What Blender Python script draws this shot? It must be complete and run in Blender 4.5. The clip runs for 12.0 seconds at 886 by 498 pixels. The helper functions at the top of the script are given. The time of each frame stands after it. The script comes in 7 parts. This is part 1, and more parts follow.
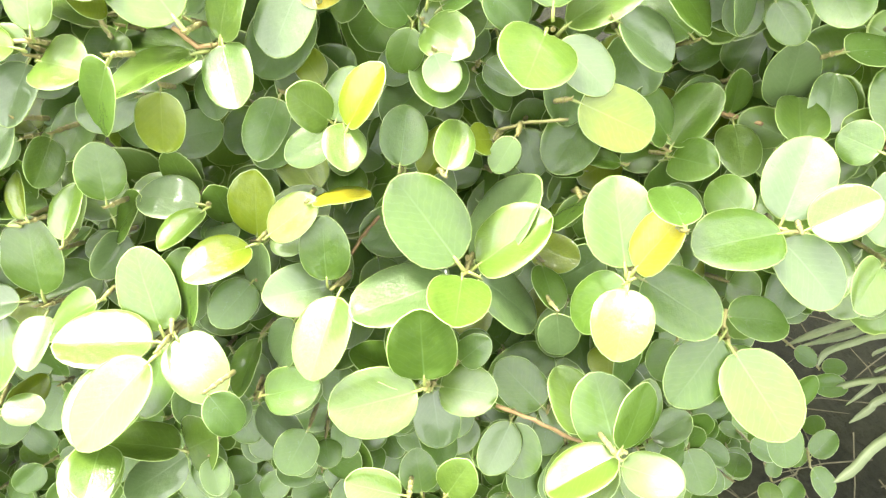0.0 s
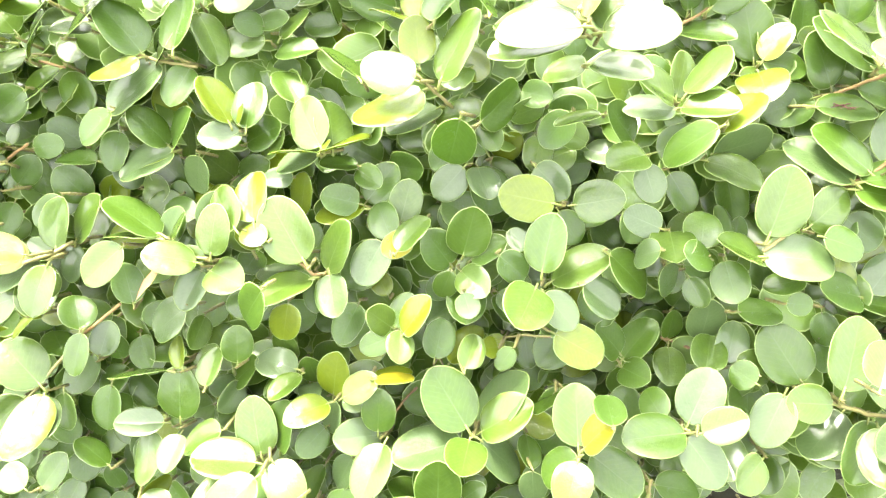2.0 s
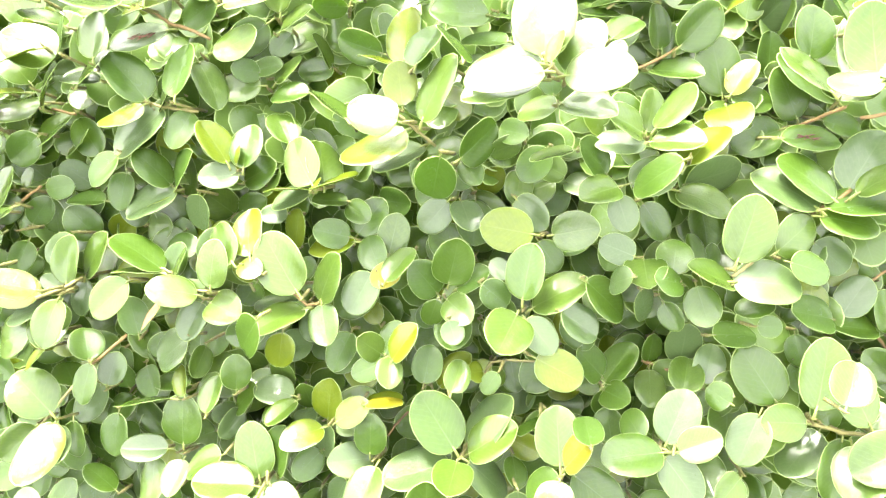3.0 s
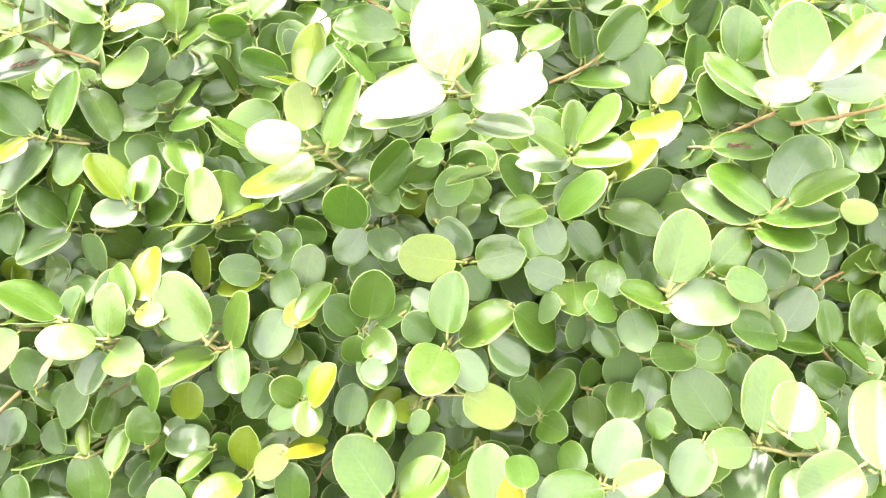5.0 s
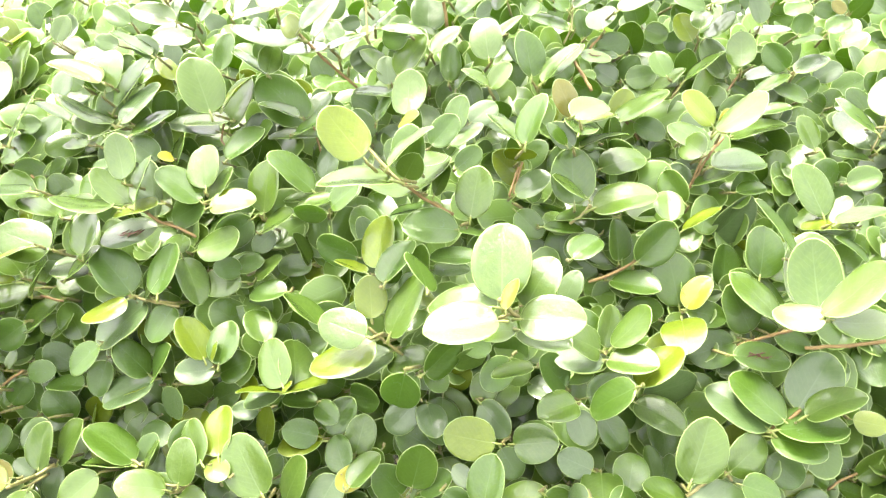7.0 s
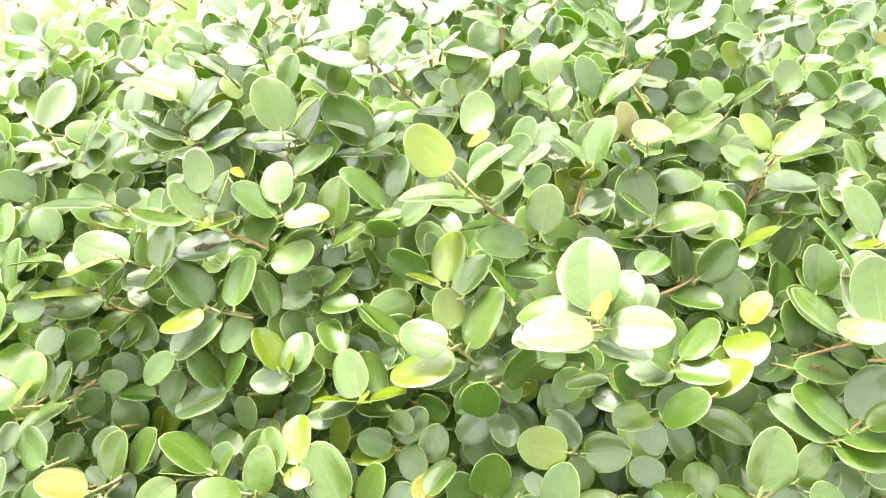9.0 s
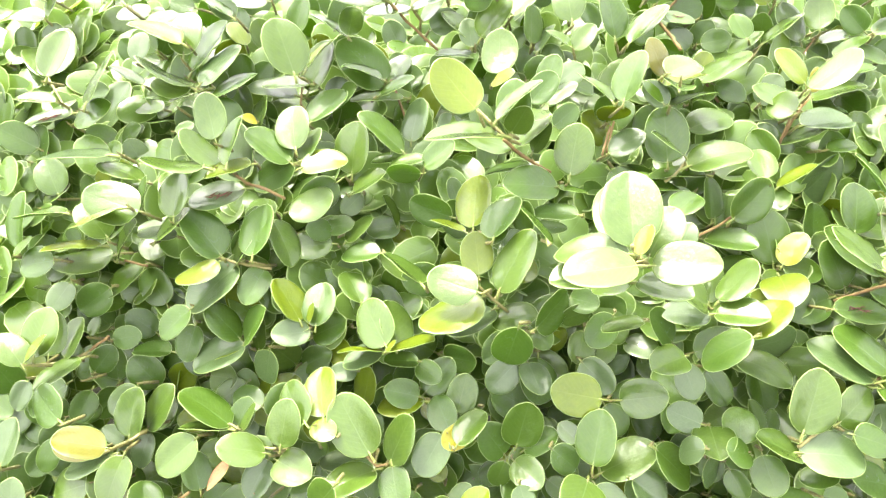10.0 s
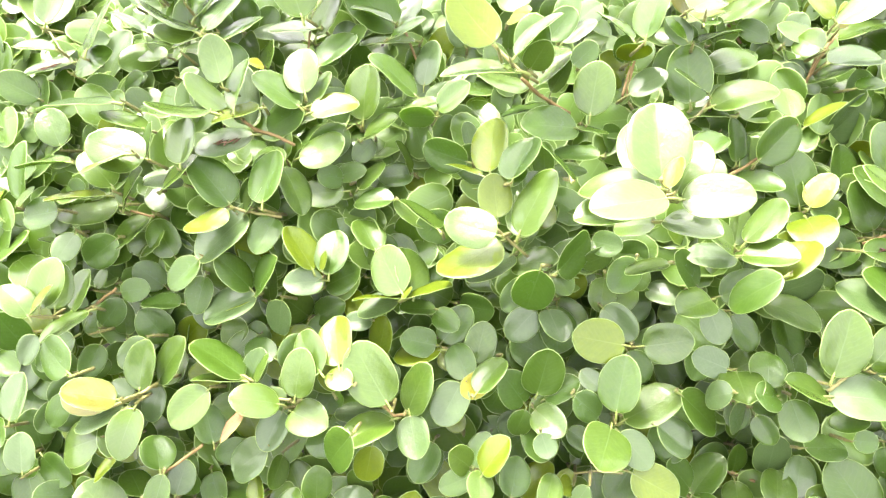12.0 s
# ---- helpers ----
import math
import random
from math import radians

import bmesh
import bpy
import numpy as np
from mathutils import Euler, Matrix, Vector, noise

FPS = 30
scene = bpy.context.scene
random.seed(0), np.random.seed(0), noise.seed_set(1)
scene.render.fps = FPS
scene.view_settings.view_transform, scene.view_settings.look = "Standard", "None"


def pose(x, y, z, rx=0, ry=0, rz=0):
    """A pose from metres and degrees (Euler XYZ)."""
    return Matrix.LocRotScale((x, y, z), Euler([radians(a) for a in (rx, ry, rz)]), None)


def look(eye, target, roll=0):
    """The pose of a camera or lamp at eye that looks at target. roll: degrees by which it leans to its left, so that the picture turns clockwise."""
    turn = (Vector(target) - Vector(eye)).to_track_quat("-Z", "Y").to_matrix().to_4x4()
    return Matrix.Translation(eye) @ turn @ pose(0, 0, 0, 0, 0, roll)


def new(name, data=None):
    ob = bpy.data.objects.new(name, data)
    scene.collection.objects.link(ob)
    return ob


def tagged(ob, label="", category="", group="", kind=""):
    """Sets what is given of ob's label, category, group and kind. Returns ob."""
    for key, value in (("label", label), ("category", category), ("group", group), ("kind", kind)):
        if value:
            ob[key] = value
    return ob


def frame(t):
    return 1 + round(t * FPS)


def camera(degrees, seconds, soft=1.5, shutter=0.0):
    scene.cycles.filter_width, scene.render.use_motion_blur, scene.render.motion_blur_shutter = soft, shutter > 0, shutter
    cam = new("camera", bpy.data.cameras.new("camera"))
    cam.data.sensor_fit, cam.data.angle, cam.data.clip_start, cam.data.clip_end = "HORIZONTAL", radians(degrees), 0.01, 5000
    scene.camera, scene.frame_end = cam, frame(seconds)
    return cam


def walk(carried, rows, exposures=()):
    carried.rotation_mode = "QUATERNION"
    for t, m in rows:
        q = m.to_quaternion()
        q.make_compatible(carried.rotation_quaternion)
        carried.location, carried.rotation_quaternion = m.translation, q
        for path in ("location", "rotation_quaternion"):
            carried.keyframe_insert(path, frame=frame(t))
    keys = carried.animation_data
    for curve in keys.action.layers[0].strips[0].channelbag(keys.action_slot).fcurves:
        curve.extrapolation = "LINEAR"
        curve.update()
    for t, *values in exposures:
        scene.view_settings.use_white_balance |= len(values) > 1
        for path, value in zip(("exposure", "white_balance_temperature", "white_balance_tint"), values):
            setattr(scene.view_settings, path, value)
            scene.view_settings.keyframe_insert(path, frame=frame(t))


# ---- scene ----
# ---------------------------------------------------------------- camera
cam = camera(61.71, 12.0, soft=1.35)
PATH = [
    (0, (0.0148, -0.0099, 1.0165), (-0.0129, 0.7255, 0.3394), -1.02),
    (0.5, (0.0280, -0.0411, 1.0401), (-0.0236, 0.7024, 0.3733), -0.64),
    (1, (0.0303, -0.0859, 1.1093), (-0.0215, 0.6997, 0.4927), 2.30),
    (1.5, (0.0237, -0.1257, 1.1805), (-0.0396, 0.6845, 0.5976), 3.31),
    (2, (0.0263, -0.1449, 1.2208), (-0.0507, 0.6751, 0.6536), 2.19),
    (2.5, (0.0381, -0.1565, 1.2373), (-0.0441, 0.6682, 0.6776), 1.65),
    (3, (0.0584, -0.1714, 1.2436), (-0.0433, 0.6669, 0.7080), 0.44),
    (3.2, (0.0761, -0.1791, 1.2389), (-0.0403, 0.6613, 0.7094), -0.32),
    (4.8, (0.0964, -0.1238, 1.2346), (0.0314, 0.7184, 0.6992), -1.02),
    (5, (0.0966, -0.1132, 1.2385), (0.0398, 0.7314, 0.7061), -0.67),
    (5.5, (0.0931, -0.1188, 1.2756), (0.0252, 0.7450, 0.7764), -0.16),
    (6, (0.0988, -0.1259, 1.3120), (0.0231, 0.7534, 0.8417), 0.68),
    (6.5, (0.0999, -0.1341, 1.3399), (0.0194, 0.7554, 0.8903), 1.52),
    (7, (0.0811, -0.1394, 1.3617), (-0.0254, 0.7568, 0.9309), 2.15),
    (7.2, (0.0751, -0.1418, 1.3704), (-0.0426, 0.7579, 0.9501), 2.42),
    (8.8, (0.0036, -0.1783, 1.3694), (-0.0881, 0.7360, 0.9750), 3.51),
    (9, (-0.0054, -0.1787, 1.3596), (-0.0956, 0.7333, 0.9593), 3.12),
    (9.5, (-0.0244, -0.1686, 1.3346), (-0.0986, 0.7361, 0.9149), 2.48),
    (10, (-0.0379, -0.1667, 1.3179), (-0.1171, 0.7318, 0.8860), 2.41),
    (10.5, (-0.0407, -0.1700, 1.3109), (-0.1164, 0.7274, 0.8762), 2.50),
    (11, (-0.0462, -0.1653, 1.2981), (-0.1266, 0.7295, 0.8590), 2.03),
    (11.5, (-0.0509, -0.1604, 1.2841), (-0.1376, 0.7273, 0.8320), 1.89),
    (12, (-0.0523, -0.1610, 1.2788), (-0.1310, 0.7234, 0.8188), 1.79),
]
EXPOSURES = [(0.0, 3.96, 7000, 10), (1.5, 4.01, 7000, 10), (5.0, 3.91, 7000, 10), (6.5, 3.55, 7000, 10), (9.0, 3.42, 7000, 10), (12.0, 3.63, 7000, 10)]
walk(cam, [(t, look(eye, target, roll)) for t, eye, target, roll in PATH], EXPOSURES)

# ---------------------------------------------------------------- light
world = bpy.data.worlds.new("sky")
scene.world = world
world.use_nodes = True
wn = world.node_tree.nodes
sky = wn.new("ShaderNodeTexSky")
sky.sky_type = "NISHITA"
sky.sun_disc = False
SUN_EL, SUN_AZ = radians(70), radians(295)
sky.sun_elevation, sky.sun_rotation = SUN_EL, SUN_AZ
sky.dust_density = 3.0
wn["Background"].inputs["Strength"].default_value = 0.15
haze = wn.new("ShaderNodeHueSaturation")          # thin overcast: the blue is washed out
haze.inputs["Saturation"].default_value = 0.2
world.node_tree.links.new(sky.outputs[0], haze.inputs["Color"])
world.node_tree.links.new(haze.outputs[0], wn["Background"].inputs["Color"])
sun = new("sun", bpy.data.lights.new("sun", "SUN"))
sun.data.energy, sun.data.angle, sun.data.color = 1.0, radians(14), (1.0, 0.98, 0.95)
sun.matrix_world = look((0, 0, 5), Vector((0, 0, 5)) - Vector((math.sin(SUN_AZ) * math.cos(SUN_EL), math.cos(SUN_AZ) * math.cos(SUN_EL), math.sin(SUN_EL))))


# ---------------------------------------------------------------- materials
class Net:
    """A short way to write node materials."""

    def __init__(self, name):
        self.mat = bpy.data.materials.new(name)
        self.mat.use_nodes = True
        self.tree = self.mat.node_tree
        self.bsdf = self.tree.nodes["Principled BSDF"]
        self.out = self.tree.nodes["Material Output"]

    def node(self, kind, **inputs):
        n = self.tree.nodes.new("ShaderNode" + kind)
        for key, value in inputs.items():
            self.put(n, key.replace("_", " "), value)
        return n

    def put(self, n, key, value):
        slot = n.inputs[int(key[1:])] if key[0] == "i" and key[1:].isdigit() else n.inputs[key]
        if isinstance(value, bpy.types.NodeSocket):
            self.tree.links.new(value, slot)
        else:
            slot.default_value = value

    def math(self, op, a, b=0.0, c=0.0, clamp=False):
        n = self.node("Math", i0=a, i1=b, i2=c)
        n.operation, n.use_clamp = op, clamp
        return n.outputs[0]

    def mix(self, fac, a, b):
        n = self.tree.nodes.new("ShaderNodeMix")
        n.data_type = "RGBA"
        self.put(n, "i0", fac)
        self.put(n, "i6", a)
        self.put(n, "i7", b)
        return n.outputs[2]

    def ramp(self, fac, lo, hi):
        n = self.node("MapRange", i0=fac, i1=lo, i2=hi)
        n.interpolation_type = "SMOOTHSTEP"
        return n.outputs[0]


def rgba(c):
    return (*c, 1.0)


def leaf_material(name, young, old, back, rough, through_light, coat=0.2, spots=0.0, island=False):
    """Waxy leaf: midrib and side veins from the leaf's own coordinates, blotches, waxy sheen, light through the blade."""
    m = Net(name)
    uv = m.node("UVMap")
    xyz = m.node("SeparateXYZ", i0=uv.outputs[0])
    u, v = xyz.outputs[0], xyz.outputs[1]           # u: base 0 to tip 1; v: across, 0.5 is the midrib
    side = m.math("ABSOLUTE", m.math("SUBTRACT", v, 0.5))
    if island:
        chance = m.node("NewGeometry").outputs["Random Per Island"]
    else:
        chance = m.node("ObjectInfo").outputs["Random"]
    where = m.node("TexCoord").outputs["Object"]
    grain = m.node("TexNoise", Vector=where, Scale=9.0, Detail=4.0)
    grain.noise_dimensions = "4D"
    m.put(grain, "W", m.math("MULTIPLY", chance, 40.0))
    blotch = grain.outputs["Fac"]
    tone = m.math("ADD", m.math("MULTIPLY", chance, 0.7), m.math("MULTIPLY", m.math("SUBTRACT", blotch, 0.5), 2.2), clamp=True)
    colour = m.mix(tone, rgba(young), rgba(old))
    # side veins leave the midrib at a slant
    lean = m.math("SUBTRACT", m.math("ADD", u, m.math("MULTIPLY", blotch, 0.14)), m.math("MULTIPLY", side, 0.75))
    wave = m.math("SINE", m.math("MULTIPLY", lean, 62.0))
    vein = m.math("MULTIPLY", m.ramp(wave, 0.7, 1.0), 0.09)
    rib = m.math("SUBTRACT", 1.0, m.ramp(side, 0.004, 0.022))
    rib = m.math("MULTIPLY", rib, m.math("SUBTRACT", 0.42, m.math("MULTIPLY", u, 0.36)))
    pale = tuple(min(1.0, a * 1.6 + 0.06) for a in young)
    line = m.math("MAXIMUM", rib, vein)
    colour = m.mix(line, colour, rgba(pale))
    # small brown and pale flecks
    fleck = m.node("TexNoise", Vector=where, Scale=34.0, Detail=2.0)
    colour = m.mix(m.math("MULTIPLY", m.ramp(fleck.outputs["Fac"], 0.70, 0.76), 0.35 + spots), colour, rgba((0.16, 0.14, 0.05)))
    dust = m.node("TexNoise", Vector=where, Scale=5.0, Detail=6.0, Roughness=0.7)
    m.put(m.bsdf, "Base Color", colour)
    m.put(m.bsdf, "Roughness", m.math("ADD", rough - 0.07, m.math("MULTIPLY", dust.outputs["Fac"], 0.18)))
    m.put(m.bsdf, "Specular IOR Level", 0.52)
    m.put(m.bsdf, "Coat Weight", coat)
    m.put(m.bsdf, "Coat Roughness", 0.12)
    bump = m.node("Bump", Strength=0.22, Distance=0.02)
    ridge = m.math("ADD", m.math("MULTIPLY", rib, -0.4), m.math("MULTIPLY", wave, 0.003))
    m.put(bump, "Height", m.math("ADD", ridge, m.math("MULTIPLY", dust.outputs["Fac"], 0.55)))
    m.put(m.bsdf, "Normal", bump.outputs[0])
    trans = m.node("BsdfTranslucent", Color=m.mix(0.6, colour, rgba(back)))
    both = m.node("MixShader", i0=through_light, i1=m.bsdf.outputs[0], i2=trans.outputs[0])
    m.tree.links.new(both.outputs[0], m.out.inputs["Surface"])
    return m.mat


def plain(name, low, high, rough, scale=30.0, bump=0.3, distance=0.002, metal=0.0, stretch=(1, 1, 1)):
    m = Net(name)
    where = m.node("TexCoord").outputs["Object"]
    where = m.node("Mapping", Vector=where, Scale=stretch).outputs[0]
    big = m.node("TexNoise", Vector=where, Scale=scale * 0.2, Detail=4.0)
    fine = m.node("TexNoise", Vector=where, Scale=scale, Detail=8.0, Roughness=0.65)
    both = m.math("ADD", m.math("MULTIPLY", big.outputs["Fac"], 0.5), m.math("MULTIPLY", fine.outputs["Fac"], 0.5))
    m.put(m.bsdf, "Base Color", m.mix(m.ramp(both, 0.35, 0.65), rgba(low), rgba(high)))
    m.put(m.bsdf, "Roughness", rough)
    m.put(m.bsdf, "Specular IOR Level", 0.5 if rough < 0.6 else 0.12)
    m.put(m.bsdf, "Metallic", metal)
    b = m.node("Bump", Strength=bump, Distance=distance, Height=fine.outputs["Fac"])
    m.put(m.bsdf, "Normal", b.outputs[0])
    return m.mat


KINDS = {
    "d": ("leaf_old", (0.080, 0.152, 0.025), (0.054, 0.110, 0.018), (0.31, 0.50, 0.05), 0.23, 0.46, 0.45),
    # bluish waxy leaf; part of the sky's sheen is greyed into its base colour
    "b": ("leaf_waxy_sheen", (0.096, 0.152, 0.052), (0.070, 0.122, 0.039), (0.25, 0.40, 0.08), 0.28, 0.40, 0.85),
    "g": ("leaf_green", (0.073, 0.140, 0.017), (0.049, 0.101, 0.013), (0.27, 0.44, 0.04), 0.20, 0.42, 0.60),
    "l": ("leaf_light", (0.088, 0.152, 0.021), (0.060, 0.112, 0.017), (0.27, 0.41, 0.055), 0.17, 0.40, 0.75),
    "y": ("leaf_lime", (0.146, 0.200, 0.013), (0.102, 0.156, 0.010), (0.36, 0.44, 0.03), 0.18, 0.40, 0.55),
    "Y": ("leaf_yellow", (0.325, 0.300, 0.022), (0.265, 0.257, 0.017), (0.60, 0.49, 0.045), 0.22, 0.38, 0.50),
    "o": ("leaf_bronze", (0.178, 0.158, 0.024), (0.132, 0.138, 0.020), (0.36, 0.33, 0.04), 0.22, 0.34, 0.40),
    "x": ("leaf_dead", (0.36, 0.17, 0.08), (0.24, 0.10, 0.05), (0.40, 0.18, 0.06), 0.60, 0.15, 0.0),
}
LEAF_MATS = {k: leaf_material(*v) for k, v in KINDS.items()}
# inner leaves tinted paler than the outer ones, so the deep gaps look lighter
FAR_LEAF = leaf_material("leaf_inner", (0.120, 0.205, 0.042), (0.080, 0.148, 0.030), (0.34, 0.52, 0.05), 0.26, 0.46, 0.45, island=True)
# the inner leaf again, tinted darker as shade under the hedge's top
FAR_SHADE = leaf_material("leaf_inner_shade", (0.085, 0.160, 0.032), (0.056, 0.112, 0.022), (0.24, 0.40, 0.04), 0.28, 0.42, 0.45, island=True)
RIM = leaf_material("leaf_rim", (0.340, 0.460, 0.140), (0.270, 0.380, 0.110), (0.46, 0.60, 0.14), 0.40, 0.40)
PETIOLE = plain("petiole_green", (0.15, 0.19, 0.04), (0.22, 0.25, 0.065), 0.45, 60)
TWIG = plain("twig_bark", (0.15, 0.100, 0.042), (0.28, 0.195, 0.090), 0.7, 90, 0.6)
YOUNG_TWIG = plain("twig_young", (0.165, 0.160, 0.052), (0.25, 0.22, 0.078), 0.55, 80, 0.4)
# near-black base: the shade under the hedge is put into the soil's colour
SHADED_SOIL = plain("soil", (0.0065, 0.0072, 0.0035), (0.0165, 0.0175, 0.0085), 0.95, 40, 1.0, 0.02)
SCAR = plain("dry_scar", (0.10, 0.045, 0.034), (0.25, 0.115, 0.08), 0.7, 90, 0.5)


# ---------------------------------------------------------------- mesh helpers
def finish(name, bm, mats, smooth=True):
    me = bpy.data.meshes.new(name)
    bm.to_mesh(me)
    bm.free()
    for mat in mats if isinstance(mats, (list, tuple)) else [mats]:
        me.materials.append(mat)
    if smooth:
        me.polygons.foreach_set("use_smooth", [True] * len(me.polygons))
    return me


def part(name, bm, material, parent, label=""):
    ob = new(name, finish(name, bm, material))
    ob.parent = parent
    return tagged(ob, label)


def tube(bm, points, radii, sides=7, mat=0):
    """A tapered tube along points."""
    rings = []
    for i, p in enumerate(points):
        a, b = points[max(0, i - 1)], points[min(len(points) - 1, i + 1)]
        way = (Vector(b) - Vector(a)).normalized()
        x = way.orthogonal().normalized()
        y = way.cross(x)
        rings.append([bm.verts.new(Vector(p) + radii[i] * (math.cos(2 * math.pi * k / sides) * x + math.sin(2 * math.pi * k / sides) * y)) for k in range(sides)])
    for r, s in zip(rings, rings[1:]):
        # rings may start at different angles: join each to its nearest
        off = min(range(sides), key=lambda k: (s[k].co - r[0].co).length)
        for k in range(sides):
            f = bm.faces.new((r[k], r[(k + 1) % sides], s[(k + 1 + off) % sides], s[(k + off) % sides]))
            f.material_index = mat
    for ring, turn in ((rings[0], -1), (rings[-1], 1)):
        f = bm.faces.new(ring[::turn])
        f.material_index = mat
    return rings


def half_width(u, belly, blunt):
    """Half the width of the blade, for a width of 1, at u from base to tip."""
    s = u ** belly
    w = max(0.0, 1.0 - abs(2 * s - 1) ** blunt) ** (1 / 2.0)
    return 0.5 * w


def leaf_mesh(name, mats, belly=0.92, blunt=2.1, cup=0.05, bend=0.05, fold=0.03, twist=0.0, nu=11, ns=6, petiole=True, notch=0.0, wavy=1.0):
    """A blade 1 long (x) and 1 wide (y), its upper face to +z, with thickness, a pale rim and a stalk."""
    bm = bmesh.new()
    uvl = bm.loops.layers.uv.new("UVMap")
    thick = 0.011
    us = [0.5 - 0.5 * math.cos(math.pi * i / nu) for i in range(nu + 1)]

    def at(u, s, inset, z):
        w = half_width(min(max(u, 0.006), 0.994), belly, blunt) - inset
        w = max(w, 0.002)
        y = s * w
        dip = 0.0
        if notch and s > 0.6:
            dip = notch * math.exp(-((u - 0.62) / 0.08) ** 2)
        h = cup * (2 * y) ** 2 + fold * abs(2 * y) - bend * (u - 0.3) ** 2 * 2.2 + twist * y * (u - 0.4) * 2
        h += wavy * 0.007 * math.sin(u * 15 + s * 3 + belly * 40) + wavy * 0.012 * math.sin(u * 6 - s * 2.2 + blunt * 30) * abs(s)
        return Vector((u * (1 - 2 * inset) + inset, y - dip * 0.12 * s, h + z))

    def sheet(z, flip, cols):
        grid = []
        for u in us:
            grid.append([bm.verts.new(at(u, -1 + 2 * j / ns, 0.012, z)) for j in range(ns + 1)])
        for i in range(nu):
            for j in range(ns):
                vs = [grid[i][j], grid[i + 1][j], grid[i + 1][j + 1], grid[i][j + 1]]
                uvs = [(us[i], j / ns), (us[i + 1], j / ns), (us[i + 1], (j + 1) / ns), (us[i], (j + 1) / ns)]
                if flip:
                    vs.reverse(), uvs.reverse()
                f = bm.faces.new(vs)
                f.material_index = cols
                for lp, (a, b) in zip(f.loops, uvs):
                    w = 2 * half_width(min(max(a, 0.006), 0.994), belly, blunt)
                    lp[uvl].uv = (a, 0.5 + (b - 0.5) * w)
        return grid

    top = sheet(0.0, False, 0)
    low = sheet(-thick, True, 0)

    def loop_of(grid):
        return [grid[i][0] for i in range(nu + 1)] + [grid[nu][j] for j in range(1, ns)] + [grid[i][ns] for i in range(nu, -1, -1)] + [grid[0][j] for j in range(ns - 1, 0, -1)]

    a, b = loop_of(top), loop_of(low)
    rim = []
    for va, vb in zip(a, b):
        mid = (va.co + vb.co) / 2
        away = Vector((mid.x - 0.5, mid.y * 1.2, 0)).normalized()
        rim.append(bm.verts.new(mid + 0.014 * away))
    n = len(a)
    for k in range(n):
        m2 = (k + 1) % n
        for quad in ((a[k], rim[k], rim[m2], a[m2]), (rim[k], b[k], b[m2], rim[m2])):
            f = bm.faces.new(quad)
            f.material_index = 1
            for lp in f.loops:
                lp[uvl].uv = (0.5, 0.2)
    if petiole:
        tube(bm, [(0.06, 0, -0.010), (-0.03, 0, -0.016), (-0.09, 0, -0.030), (-0.14, 0, -0.055)], [0.016, 0.026, 0.028, 0.030], 6, 2)
    bmesh.ops.recalc_face_normals(bm, faces=bm.faces)
    return finish(name, bm, mats)


SHAPES = [
    dict(belly=0.90, blunt=2.2, cup=0.04, bend=0.05, fold=0.06),
    dict(belly=0.95, blunt=2.1, cup=-0.03, bend=0.05, fold=0.08),
    dict(belly=0.84, blunt=2.3, cup=0.03, bend=0.03, fold=0.09, twist=0.06),
    dict(belly=0.90, blunt=2.2, cup=-0.04, bend=0.06, fold=0.05, twist=-0.05),
    dict(belly=0.87, blunt=2.5, cup=0.06, bend=0.00, fold=0.03),
    dict(belly=0.95, blunt=2.1, cup=0.00, bend=0.06, fold=0.07, notch=0.5),
    dict(belly=0.90, blunt=2.2, cup=0.00, bend=0.03, fold=0.080, ns=10, wavy=0.3),
    dict(belly=0.88, blunt=2.2, cup=0.03, bend=0.14, fold=0.030, ns=8, wavy=0.7),
    dict(belly=0.92, blunt=2.3, cup=-0.05, bend=-0.10, fold=0.035, ns=8, wavy=0.7, twist=0.08),
]
LEAVES = {(k, i): leaf_mesh("leaf", [LEAF_MATS[k], RIM, PETIOLE], **s) for k in KINDS for i, s in enumerate(SHAPES)}

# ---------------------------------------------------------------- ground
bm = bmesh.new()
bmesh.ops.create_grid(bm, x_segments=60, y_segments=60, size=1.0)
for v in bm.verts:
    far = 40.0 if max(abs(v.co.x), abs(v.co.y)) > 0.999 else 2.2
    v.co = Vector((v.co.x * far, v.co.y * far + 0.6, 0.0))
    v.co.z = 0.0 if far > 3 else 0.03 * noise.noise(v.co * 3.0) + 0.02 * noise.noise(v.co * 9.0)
ground = tagged(new("ground", finish("ground", bm, SHADED_SOIL)), "bare soil, coloured near black for the hedge's shade", "ground", kind="structure")

# ---------------------------------------------------------------- hedge
hedge = tagged(new("hedge"), "dense green ficus hedge with round glossy leaves", "hedge")
RNG = random.Random(4)


def profile(z):
    """How far back the hedge's face lies at height z."""
    zs = [0.0, 0.30, 0.50, 0.66, 0.75, 0.82, 0.90, 0.98, 1.06, 1.12, 1.165, 1.20, 1.22]
    ys = [0.36, 0.345, 0.335, 0.33, 0.39, 0.42, 0.46, 0.52, 0.61, 0.70, 0.84, 1.10, 1.55]
    return float(np.interp(z, zs, ys))


